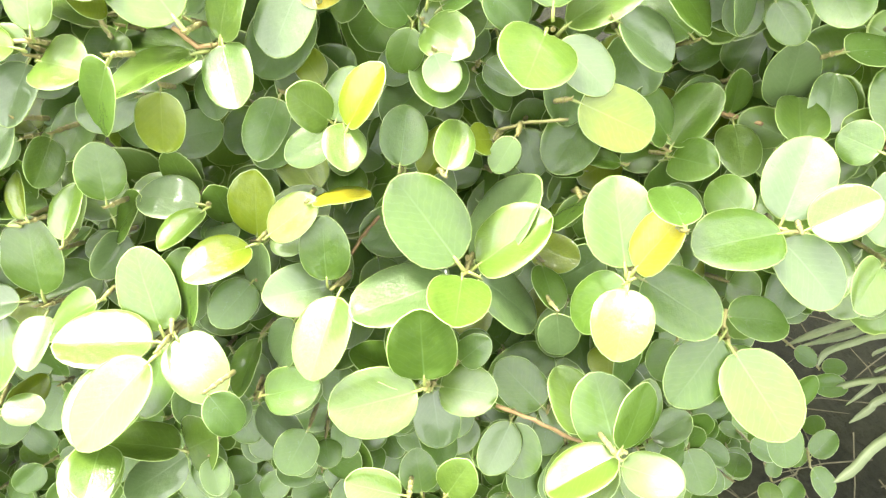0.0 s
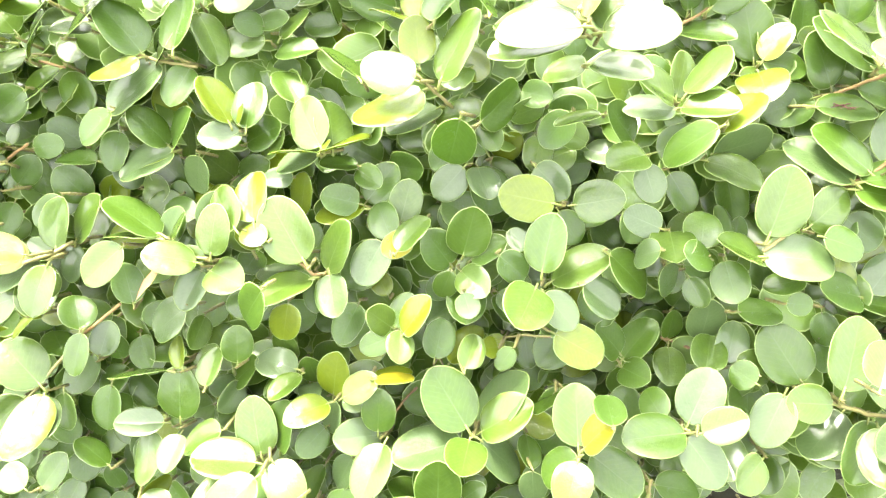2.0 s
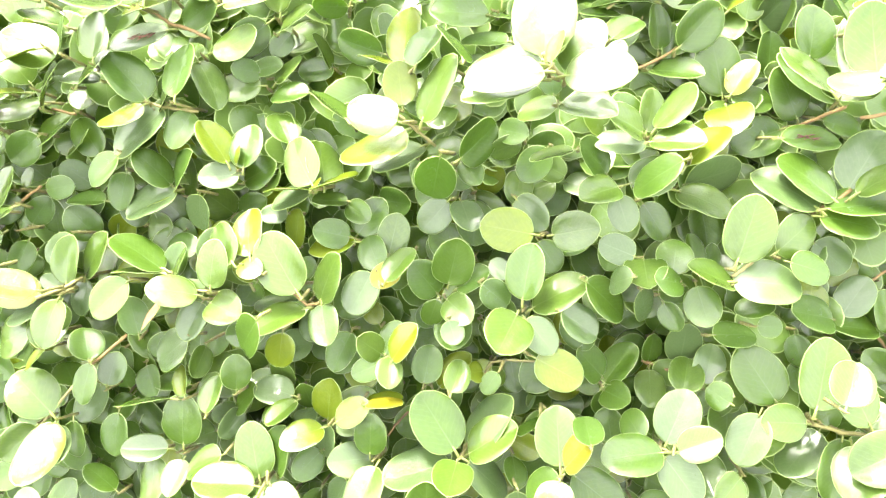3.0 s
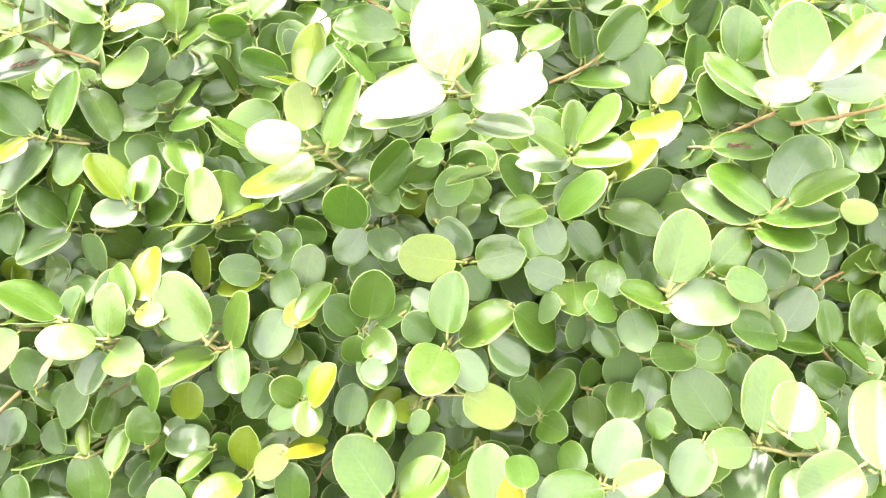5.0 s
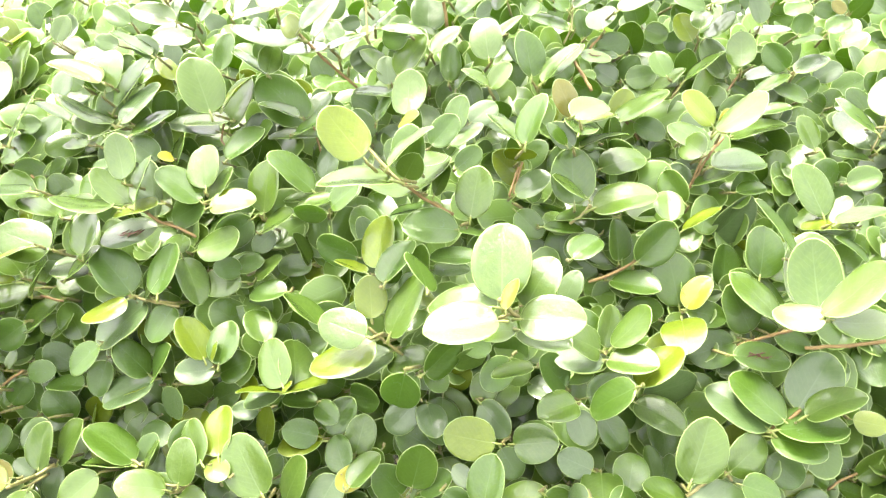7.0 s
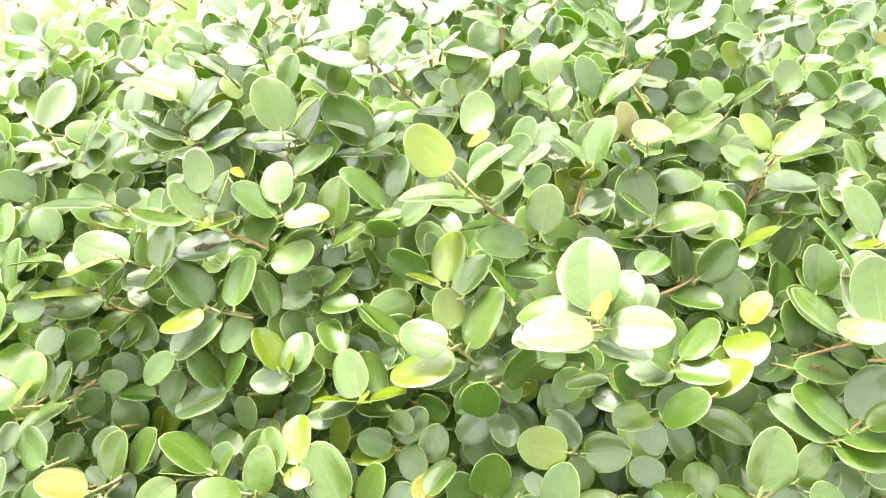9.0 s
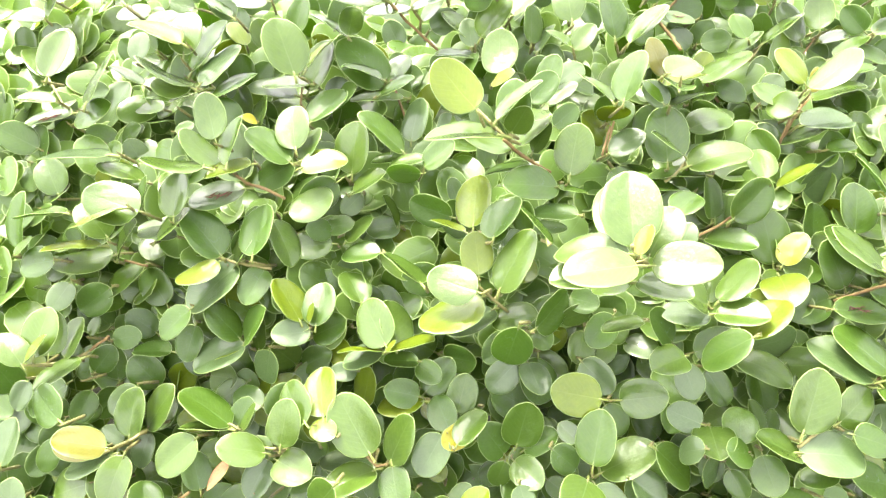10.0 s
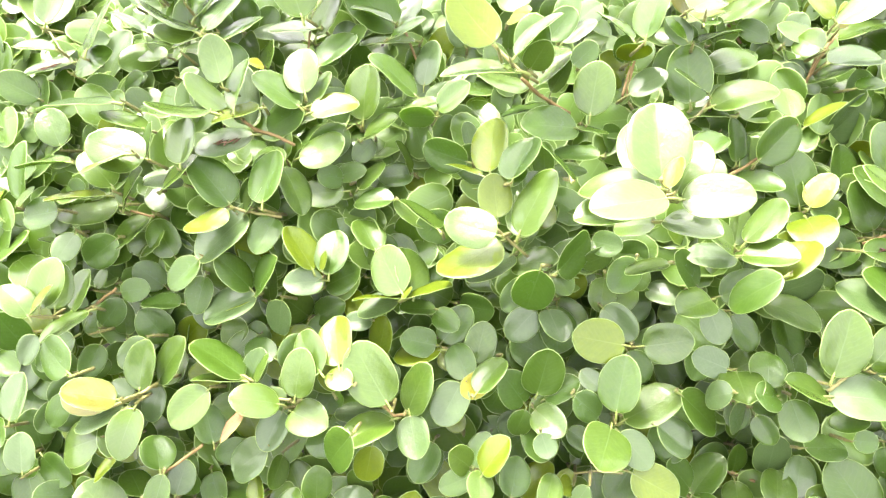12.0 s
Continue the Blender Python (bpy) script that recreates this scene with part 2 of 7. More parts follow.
def shoot(x, y, z, reach=0.030):
    """A twig whose tip, with its bud, is at x, y, z; it comes from inside the hedge."""
    bm = bmesh.new()
    tip = Vector((x, y, z))
    way = Vector((RNG.uniform(-0.3, 0.3), 0.85, RNG.uniform(-0.65, -0.25)))
    way.normalize()
    sag = Vector((RNG.uniform(-0.2, 0.2), 0.1, -0.25))
    pts = [reach * k / 4 * way + sag * (reach * k / 4) ** 2 * 4 for k in range(5)]
    tube(bm, [-0.006 * way + Vector((0, 0, 0.002)), -0.003 * way] + pts, [0.0002, 0.0009, 0.0011, 0.0013, 0.0015, 0.0017, 0.0018], 6)
    for p in (pts[1], pts[2], pts[3]):
        tube(bm, [Vector(p) - way * 0.0012, Vector(p) + way * 0.0012], [0.0019, 0.0019], 6)
    s = new("shoot", finish("shoot", bm, YOUNG_TWIG))
    s.parent = hedge
    s.location = tip
    return s


PLACED = []          # centre, length axis, width axis, normal, half length, half width of every leaf so far


def clash(rows, c, a, t, length, width):
    """Whether a new blade would cut through one that is already there."""
    d = rows[:, 0:3] - c
    near = rows[np.einsum("ij,ij->i", d, d) < (rows[:, 12] + length / 2) ** 2]
    if not len(near):
        return False
    for k in range(4):
        w = math.pi * k / 4
        r = math.cos(w) * a * length / 2 + math.sin(w) * t * width / 2
        p, q = c + r - near[:, 0:3], c - r - near[:, 0:3]
        sp, sq = np.einsum("ij,ij->i", p, near[:, 9:12]), np.einsum("ij,ij->i", q, near[:, 9:12])
        cross = sp * sq < 0
        f = np.where(cross, sp / np.where(cross, sp - sq, 1.0), 0.0)[:, None]
        h = p + (q - p) * f
        inside = (np.einsum("ij,ij->i", h, near[:, 3:6]) / near[:, 12]) ** 2 + (np.einsum("ij,ij->i", h, near[:, 6:9]) / near[:, 13]) ** 2
        if np.any(cross & (inside < 1.0)):
            return True
    return False


def keep(m, length, width):
    a, t, n = (m.to_3x3().col[k].normalized() for k in range(3))
    PLACED.append((*(m.translation + a * length / 2), *a, *t, *n, length / 2, width / 2))


def leaf(s, x, y, z, rx, ry, rz, length, width, kind):
    shape = RNG.randrange(5) if RNG.random() < 0.975 else 5
    shape = {"w": 6, "v": RNG.choice((7, 8))}.get(kind[-1], shape)
    me = LEAVES[kind[0], shape]
    ob = new("leaf", me)
    ob.parent = s
    ob.matrix_basis = Matrix.Translation(Vector((x, y, z)) - s.location) @ pose(0, 0, 0, rx, ry, rz) @ Matrix.Diagonal((length, width, (length + width) / 2, 1))
    keep(Matrix.Translation((x, y, z)) @ pose(0, 0, 0, rx, ry, rz), length, width)
    if "m" in kind:
        tagged(ob, "green leaf with a dark red dry scar")
        bm = bmesh.new()
        for k in range(7):
            u, v = 0.22 + 0.05 * k, RNG.uniform(-0.10, 0.12)
            tube(bm, [(u, v - 0.05, 0.022), (u + RNG.uniform(0.0, 0.12), v + 0.03, 0.026), (u + 0.16, v + RNG.uniform(-0.08, 0.12), 0.022)], [0.005, 0.014, 0.004], 5)
        part("scar", bm, SCAR, ob, "dark red dry scar")
    if kind[0] == "x":
        tagged(ob, "curled dry brown leaf")
    return ob


def stem(points, radius, kind):
    """A bare length of branch with nodes, tapering a little to its tip."""
    bm = bmesh.new()
    radius *= 0.68
    pts = [Vector(p) for p in points]
    fine = []
    for a, c in zip(pts, pts[1:]):
        for k in range(4):
            fine.append(a.lerp(c, k / 4) + Vector((RNG.uniform(-1, 1), RNG.uniform(-1, 1), RNG.uniform(-1, 1))) * radius * 0.35)
    fine.append(pts[-1])
    n = len(fine)
    tube(bm, fine, [radius * (1.0 + (0.12 if k % 3 == 1 else 0.0)) for k in range(n)], 8)
    for k in range(1, n - 1, 3):
        way = (fine[k + 1] - fine[k - 1]).normalized()
        out = way.orthogonal().normalized()
        out = Matrix.Rotation(RNG.uniform(0, 6.28), 3, way) @ out
        tube(bm, [fine[k], fine[k] + out * radius * 1.5 + way * radius * 0.8], [radius * 0.8, radius * 0.35], 6)
    return part("branch", bm, YOUNG_TWIG if kind == "g" else TWIG, hedge)


s = shoot(-0.012, 0.255, 0.536)
leaf(s, -0.013, 0.256, 0.540, -9, -62, 106, 0.034, 0.027, "g")
s = shoot(-0.141, 0.320, 0.559)
leaf(s, -0.137, 0.317, 0.556, 55, 30, -36, 0.046, 0.036, "b")
s = shoot(-0.176, 0.272, 0.563)
leaf(s, -0.178, 0.270, 0.560, -15, 16, -147, 0.047, 0.036, "bv")
leaf(s, -0.178, 0.272, 0.564, 62, -48, -24, 0.052, 0.042, "l")
leaf(s, -0.181, 0.270, 0.568, 16, -12, -179, 0.053, 0.040, "l")
s = shoot(0.003, 0.236, 0.567)
leaf(s, 0.005, 0.237, 0.571, 43, -64, 18, 0.035, 0.028, "l")
s = shoot(-0.314, 0.293, 0.574)
leaf(s, -0.312, 0.297, 0.574, 76, -3, 58, 0.034, 0.026, "y")
s = shoot(0.075, 0.299, 0.577)
leaf(s, 0.071, 0.302, 0.579, -31, -27, 142, 0.044, 0.034, "g")
s = shoot(-0.153, 0.258, 0.583)
leaf(s, -0.152, 0.255, 0.582, 0, 34, -69, 0.025, 0.019, "g")
s = shoot(0.049, 0.287, 0.587)
leaf(s, 0.049, 0.285, 0.582, 17, 47, -68, 0.039, 0.031, "g")
leaf(s, 0.048, 0.283, 0.587, -38, 32, -121, 0.039, 0.030, "b")
s = shoot(-0.309, 0.287, 0.589)
leaf(s, -0.306, 0.287, 0.588, 25, 5, 4, 0.030, 0.023, "lv")
s = shoot(0.099, 0.269, 0.588)
leaf(s, 0.097, 0.273, 0.591, 3, -32, 117, 0.047, 0.036, "l")
s = shoot(0.114, 0.251, 0.592)
leaf(s, 0.115, 0.259, 0.591, -28, -49, 116, 0.054, 0.044, "g")
leaf(s, 0.116, 0.245, 0.596, 19, 4, -17, 0.039, 0.030, "lv")
s = shoot(-0.018, 0.224, 0.591)
leaf(s, -0.023, 0.225, 0.592, -46, -10, 173, 0.036, 0.028, "l")
s = shoot(-0.220, 0.258, 0.599)
leaf(s, -0.220, 0.254, 0.599, -18, -5, -83, 0.039, 0.033, "lv")
s = shoot(0.117, 0.250, 0.605)
leaf(s, 0.112, 0.248, 0.604, 12, 19, -159, 0.050, 0.038, "lw")
s = shoot(-0.122, 0.288, 0.605)
leaf(s, -0.118, 0.288, 0.607, 40, -20, -1, 0.041, 0.032, "d")
s = shoot(-0.129, 0.338, 0.614)
leaf(s, -0.131, 0.334, 0.611, 29, 33, -114, 0.044, 0.034, "g")
s = shoot(-0.007, 0.289, 0.619)
leaf(s, -0.005, 0.290, 0.612, 6, 56, -76, 0.041, 0.032, "b")
leaf(s, -0.000, 0.289, 0.618, 37, -14, -20, 0.041, 0.034, "l")
leaf(s, -0.014, 0.285, 0.625, 12, -21, 161, 0.050, 0.038, "g")
s = shoot(-0.314, 0.344, 0.630)
leaf(s, -0.313, 0.339, 0.627, 31, 33, -78, 0.054, 0.038, "lv")
s = shoot(0.108, 0.234, 0.624)
leaf(s, 0.110, 0.237, 0.628, 61, -48, 57, 0.043, 0.033, "g")
s = shoot(-0.008, 0.273, 0.637)
leaf(s, -0.014, 0.273, 0.634, -47, 10, -169, 0.058, 0.045, "l")
leaf(s, -0.009, 0.274, 0.645, -4, -76, 99, 0.052, 0.043, "g")
s = shoot(-0.277, 0.338, 0.639)
leaf(s, -0.277, 0.332, 0.635, 6, 26, -99, 0.039, 0.030, "b")
leaf(s, -0.279, 0.342, 0.647, 1, -69, 91, 0.057, 0.044, "g")
s = shoot(0.011, 0.288, 0.643)
leaf(s, 0.013, 0.288, 0.645, 47, -48, 7, 0.027, 0.021, "g")
s = shoot(0.187, 0.329, 0.646)
leaf(s, 0.192, 0.329, 0.645, 15, 10, 4, 0.045, 0.035, "d")
s = shoot(-0.175, 0.304, 0.648)
leaf(s, -0.184, 0.308, 0.649, -27, -54, 117, 0.057, 0.044, "l")
leaf(s, -0.168, 0.315, 0.650, -18, -70, 65, 0.054, 0.042, "g")
leaf(s, -0.174, 0.295, 0.651, 14, 29, -107, 0.048, 0.037, "d")
leaf(s, -0.185, 0.296, 0.652, -6, -9, -171, 0.060, 0.046, "lw")
s = shoot(-0.094, 0.314, 0.658)
leaf(s, -0.096, 0.313, 0.654, -10, 61, -144, 0.038, 0.029, "b")
s = shoot(0.180, 0.298, 0.661)
leaf(s, 0.183, 0.289, 0.656, 24, 25, -59, 0.059, 0.045, "lw")
leaf(s, 0.176, 0.297, 0.660, -35, 32, -135, 0.052, 0.040, "g")
s = shoot(-0.171, 0.298, 0.660)
leaf(s, -0.167, 0.294, 0.658, 14, 15, -48, 0.050, 0.038, "lv")
s = shoot(-0.221, 0.320, 0.667)
leaf(s, -0.226, 0.319, 0.664, -10, 33, -172, 0.047, 0.036, "l")
s = shoot(-0.133, 0.246, 0.668)
leaf(s, -0.132, 0.245, 0.665, 20, 60, -26, 0.031, 0.024, "d")
s = shoot(-0.067, 0.337, 0.664)
leaf(s, -0.072, 0.335, 0.665, -33, -11, -154, 0.047, 0.036, "b")
s = shoot(-0.170, 0.273, 0.670)
leaf(s, -0.175, 0.268, 0.666, -2, 25, -132, 0.063, 0.048, "lw")
s = shoot(-0.123, 0.337, 0.669)
leaf(s, -0.126, 0.334, 0.668, -37, 11, -121, 0.037, 0.029, "d")
s = shoot(0.073, 0.309, 0.673)
leaf(s, 0.074, 0.308, 0.669, 36, 76, -55, 0.035, 0.027, "b")
s = shoot(-0.069, 0.323, 0.675)
leaf(s, -0.066, 0.317, 0.673, 13, 30, -108, 0.055, 0.042, "lw")
leaf(s, -0.073, 0.325, 0.680, -5, -72, 89, 0.044, 0.034, "g")
s = shoot(0.067, 0.352, 0.674)
leaf(s, 0.067, 0.348, 0.673, -25, 12, -78, 0.035, 0.027, "g")
s = shoot(-0.227, 0.376, 0.674)
leaf(s, -0.230, 0.375, 0.674, 29, -52, -7, 0.045, 0.035, "g")
leaf(s, -0.222, 0.373, 0.676, -65, 22, -113, 0.036, 0.028, "b")
s = shoot(0.018, 0.338, 0.676)
leaf(s, 0.021, 0.346, 0.677, -10, -48, 33, 0.071, 0.055, "b")
leaf(s, 0.024, 0.334, 0.686, 15, -39, 9, 0.058, 0.045, "l")
s = shoot(0.016, 0.325, 0.688)
leaf(s, 0.006, 0.325, 0.680, 2, 2, -154, 0.067, 0.052, "b")
leaf(s, 0.025, 0.324, 0.685, 9, 42, -7, 0.055, 0.042, "b")
leaf(s, 0.014, 0.318, 0.691, -5, -7, -95, 0.047, 0.039, "l")
leaf(s, 0.011, 0.327, 0.696, -28, -45, 146, 0.065, 0.050, "g")
s = shoot(-0.147, 0.378, 0.681)
leaf(s, -0.144, 0.380, 0.681, -104, -74, -160, 0.036, 0.028, "g")
leaf(s, -0.151, 0.373, 0.686, 2, -13, -73, 0.030, 0.024, "bv")
s = shoot(0.287, 0.345, 0.683)
leaf(s, 0.284, 0.341, 0.682, -42, 12, -130, 0.042, 0.033, "l")
s = shoot(-0.119, 0.354, 0.689)
leaf(s, -0.123, 0.357, 0.689, 3, -76, 67, 0.048, 0.037, "y")
leaf(s, -0.111, 0.350, 0.695, 40, -2, -27, 0.025, 0.020, "l")
s = shoot(-0.370, 0.371, 0.687)
leaf(s, -0.370, 0.374, 0.691, 40, -51, 72, 0.037, 0.029, "b")
s = shoot(-0.563, 0.435, 0.689)
leaf(s, -0.564, 0.438, 0.692, 19, -41, 106, 0.038, 0.031, "g")
s = shoot(-0.116, 0.341, 0.701)
leaf(s, -0.118, 0.345, 0.694, 16, 65, -108, 0.034, 0.026, "b")
leaf(s, -0.122, 0.337, 0.699, -8, -2, -142, 0.045, 0.035, "yv")
leaf(s, -0.108, 0.337, 0.708, 25, -32, 19, 0.039, 0.030, "y")
s = shoot(-0.175, 0.395, 0.690)
leaf(s, -0.176, 0.395, 0.694, -107, -78, -170, 0.038, 0.029, "l")
s = shoot(0.119, 0.315, 0.698)
leaf(s, 0.124, 0.312, 0.696, 28, 21, -26, 0.054, 0.041, "g")
s = shoot(-0.244, 0.336, 0.697)
leaf(s, -0.244, 0.340, 0.700, -21, -34, 84, 0.039, 0.030, "l")
s = shoot(-0.271, 0.351, 0.705)
leaf(s, -0.272, 0.354, 0.707, -52, -30, 116, 0.034, 0.026, "y")
s = shoot(0.111, 0.299, 0.710)
leaf(s, 0.110, 0.293, 0.707, 4, 28, -104, 0.042, 0.036, "yv")
leaf(s, 0.109, 0.297, 0.708, -27, 54, 173, 0.047, 0.036, "g")
leaf(s, 0.110, 0.306, 0.712, -15, -45, 100, 0.055, 0.043, "l")
leaf(s, 0.114, 0.300, 0.717, 4, -59, 14, 0.044, 0.034, "Y")
s = shoot(-0.154, 0.365, 0.709)
leaf(s, -0.161, 0.368, 0.708, -20, -7, 173, 0.044, 0.034, "bv")
leaf(s, -0.155, 0.359, 0.710, 10, 10, -127, 0.038, 0.029, "l")
s = shoot(0.091, 0.371, 0.712)
leaf(s, 0.089, 0.367, 0.713, 42, -10, -116, 0.037, 0.029, "g")
s = shoot(0.200, 0.329, 0.723)
leaf(s, 0.205, 0.324, 0.718, 29, 28, -44, 0.050, 0.038, "bv")
leaf(s, 0.207, 0.336, 0.724, 4, -45, 60, 0.054, 0.042, "b")
leaf(s, 0.185, 0.336, 0.726, -47, -4, 114, 0.036, 0.030, "g")
leaf(s, 0.202, 0.322, 0.726, -13, -3, -162, 0.059, 0.045, "g")
s = shoot(-0.215, 0.354, 0.716)
leaf(s, -0.215, 0.356, 0.720, 24, -71, 92, 0.038, 0.031, "g")
s = shoot(0.151, 0.404, 0.727)
leaf(s, 0.153, 0.399, 0.725, 41, -18, -51, 0.036, 0.031, "g")
leaf(s, 0.153, 0.405, 0.730, -4, -42, 42, 0.050, 0.038, "g")
leaf(s, 0.151, 0.408, 0.735, -41, -51, -172, 0.046, 0.035, "g")
s = shoot(-0.083, 0.346, 0.728)
leaf(s, -0.078, 0.345, 0.729, -18, -16, -6, 0.038, 0.029, "Y")
s = shoot(0.295, 0.398, 0.728)
leaf(s, 0.291, 0.398, 0.730, -54, -34, 174, 0.041, 0.034, "l")
s = shoot(-0.509, 0.344, 0.727)
leaf(s, -0.510, 0.346, 0.731, -6, -59, 109, 0.040, 0.031, "b")
s = shoot(0.200, 0.435, 0.732)
leaf(s, 0.200, 0.428, 0.732, -4, 21, -90, 0.041, 0.033, "l")
leaf(s, 0.200, 0.439, 0.734, 38, -77, 73, 0.031, 0.024, "g")
s = shoot(0.210, 0.317, 0.731)
leaf(s, 0.214, 0.317, 0.734, 31, -30, 6, 0.040, 0.032, "lw")
s = shoot(0.447, 0.444, 0.733)
leaf(s, 0.443, 0.444, 0.737, -66, -36, 179, 0.045, 0.035, "g")
s = shoot(-0.026, 0.368, 0.734)
leaf(s, -0.026, 0.372, 0.737, 16, -46, 81, 0.039, 0.031, "d")
s = shoot(-0.258, 0.397, 0.744)
leaf(s, -0.258, 0.393, 0.742, -64, 30, -100, 0.035, 0.027, "l")
s = shoot(0.317, 0.380, 0.739)
leaf(s, 0.313, 0.384, 0.743, -43, -38, 138, 0.061, 0.048, "g")
s = shoot(0.247, 0.396, 0.741)
leaf(s, 0.248, 0.400, 0.744, 11, -37, 73, 0.042, 0.032, "b")
s = shoot(0.229, 0.431, 0.739)
leaf(s, 0.229, 0.430, 0.745, -153, -87, -115, 0.048, 0.037, "b")
s = shoot(0.034, 0.387, 0.746)
leaf(s, 0.032, 0.385, 0.748, -51, -29, -127, 0.026, 0.022, "y")
s = shoot(0.223, 0.374, 0.748)
leaf(s, 0.224, 0.379, 0.749, 6, -13, 77, 0.044, 0.035, "l")
s = shoot(-0.441, 0.384, 0.753)
leaf(s, -0.447, 0.384, 0.750, -40, 26, -179, 0.054, 0.047, "lv")
s = shoot(0.004, 0.342, 0.751)
leaf(s, 0.005, 0.346, 0.753, 26, -28, 77, 0.034, 0.026, "l")
s = shoot(-0.549, 0.389, 0.749)
leaf(s, -0.548, 0.392, 0.754, -8, -55, 75, 0.051, 0.039, "b")
s = shoot(0.048, 0.379, 0.756)
leaf(s, 0.046, 0.378, 0.754, -34, 47, -137, 0.025, 0.019, "g")
s = shoot(0.340, 0.360, 0.748)
leaf(s, 0.341, 0.365, 0.755, 20, -53, 76, 0.068, 0.052, "l")
s = shoot(0.133, 0.290, 0.755)
leaf(s, 0.133, 0.294, 0.755, -0, 3, 97, 0.037, 0.028, "d")
s = shoot(0.468, 0.444, 0.758)
leaf(s, 0.464, 0.446, 0.761, 5, -32, 157, 0.045, 0.035, "g")
s = shoot(-0.265, 0.379, 0.767)
leaf(s, -0.269, 0.379, 0.763, -41, 44, -179, 0.053, 0.041, "b")
s = shoot(0.468, 0.471, 0.760)
leaf(s, 0.469, 0.475, 0.766, 20, -52, 78, 0.057, 0.044, "l")
s = shoot(-0.062, 0.370, 0.767)
leaf(s, -0.064, 0.375, 0.768, 9, -48, 63, 0.035, 0.027, "g")
leaf(s, -0.058, 0.369, 0.770, -14, 21, -84, 0.033, 0.027, "l")
leaf(s, -0.067, 0.372, 0.770, -63, -50, -149, 0.036, 0.028, "l")
leaf(s, -0.055, 0.364, 0.771, 4, -53, 33, 0.043, 0.033, "y")
s = shoot(0.431, 0.458, 0.775)
leaf(s, 0.430, 0.460, 0.779, 6, -58, 110, 0.044, 0.034, "g")
s = shoot(0.076, 0.368, 0.788)
leaf(s, 0.082, 0.367, 0.786, 45, 22, -10, 0.048, 0.038, "y")
s = shoot(0.359, 0.450, 0.790)
leaf(s, 0.366, 0.451, 0.790, 5, 7, 8, 0.054, 0.042, "g")
s = shoot(-0.253, 0.399, 0.799)
leaf(s, -0.257, 0.400, 0.793, -17, 44, -118, 0.042, 0.032, "b")
leaf(s, -0.246, 0.396, 0.797, 32, -8, -32, 0.049, 0.038, "l")
leaf(s, -0.257, 0.394, 0.807, -22, -21, -159, 0.049, 0.038, "l")
s = shoot(0.245, 0.415, 0.793)
leaf(s, 0.250, 0.416, 0.793, 12, 2, 11, 0.044, 0.034, "d")
s = shoot(0.379, 0.460, 0.791)
leaf(s, 0.383, 0.464, 0.794, 17, -48, 42, 0.046, 0.036, "b")
leaf(s, 0.372, 0.456, 0.794, -28, -20, -159, 0.055, 0.042, "d")
s = shoot(-0.411, 0.408, 0.789)
leaf(s, -0.410, 0.411, 0.794, -11, -62, 84, 0.052, 0.040, "l")
s = shoot(-0.399, 0.424, 0.790)
leaf(s, -0.396, 0.425, 0.796, 17, -57, 27, 0.056, 0.043, "l")
s = shoot(0.341, 0.322, 0.795)
leaf(s, 0.343, 0.326, 0.798, 4, -22, 68, 0.046, 0.037, "l")
s = shoot(-0.158, 0.359, 0.802)
leaf(s, -0.159, 0.358, 0.798, -35, 74, -120, 0.038, 0.029, "y")
s = shoot(-0.397, 0.382, 0.803)
leaf(s, -0.398, 0.378, 0.799, -2, 41, -102, 0.050, 0.038, "lv")
s = shoot(0.459, 0.537, 0.801)
leaf(s, 0.463, 0.538, 0.805, 71, -39, 20, 0.048, 0.037, "l")
s = shoot(-0.283, 0.374, 0.809)
leaf(s, -0.287, 0.374, 0.805, -8, 48, -176, 0.039, 0.030, "x")
s = shoot(-0.004, 0.388, 0.809)
leaf(s, -0.003, 0.386, 0.807, 17, 44, -57, 0.024, 0.023, "bv")
s = shoot(-0.134, 0.392, 0.809)
leaf(s, -0.144, 0.386, 0.808, 4, 5, -146, 0.057, 0.043, "lv")
leaf(s, -0.128, 0.389, 0.811, 24, 32, -69, 0.042, 0.032, "g")
leaf(s, -0.131, 0.394, 0.812, 15, -69, 29, 0.054, 0.041, "l")
s = shoot(-0.012, 0.421, 0.812)
leaf(s, -0.018, 0.415, 0.809, -55, 69, -146, 0.030, 0.024, "g")
leaf(s, -0.009, 0.416, 0.810, 37, 1, -49, 0.041, 0.032, "l")
leaf(s, -0.019, 0.423, 0.811, -68, -57, -164, 0.046, 0.036, "d")
leaf(s, 0.000, 0.423, 0.819, 18, -35, 7, 0.039, 0.030, "d")
leaf(s, -0.008, 0.423, 0.823, 49, -76, 44, 0.050, 0.041, "g")
s = shoot(0.066, 0.397, 0.817)
leaf(s, 0.070, 0.391, 0.812, 30, 28, -39, 0.041, 0.031, "b")
leaf(s, 0.075, 0.405, 0.816, 8, -33, 10, 0.060, 0.047, "l")
leaf(s, 0.061, 0.389, 0.819, -19, 5, -106, 0.055, 0.046, "l")
leaf(s, 0.065, 0.398, 0.830, -19, -59, 78, 0.054, 0.041, "g")
s = shoot(-0.323, 0.394, 0.821)
leaf(s, -0.327, 0.392, 0.818, -35, 36, -147, 0.050, 0.038, "l")
s = shoot(-0.292, 0.411, 0.819)
leaf(s, -0.299, 0.409, 0.820, 24, 4, -178, 0.052, 0.040, "l")
leaf(s, -0.299, 0.413, 0.821, 9, -27, 165, 0.063, 0.048, "g")
s = shoot(-0.241, 0.388, 0.815)
leaf(s, -0.240, 0.390, 0.820, -0, -68, 73, 0.049, 0.038, "l")
s = shoot(-0.399, 0.364, 0.820)
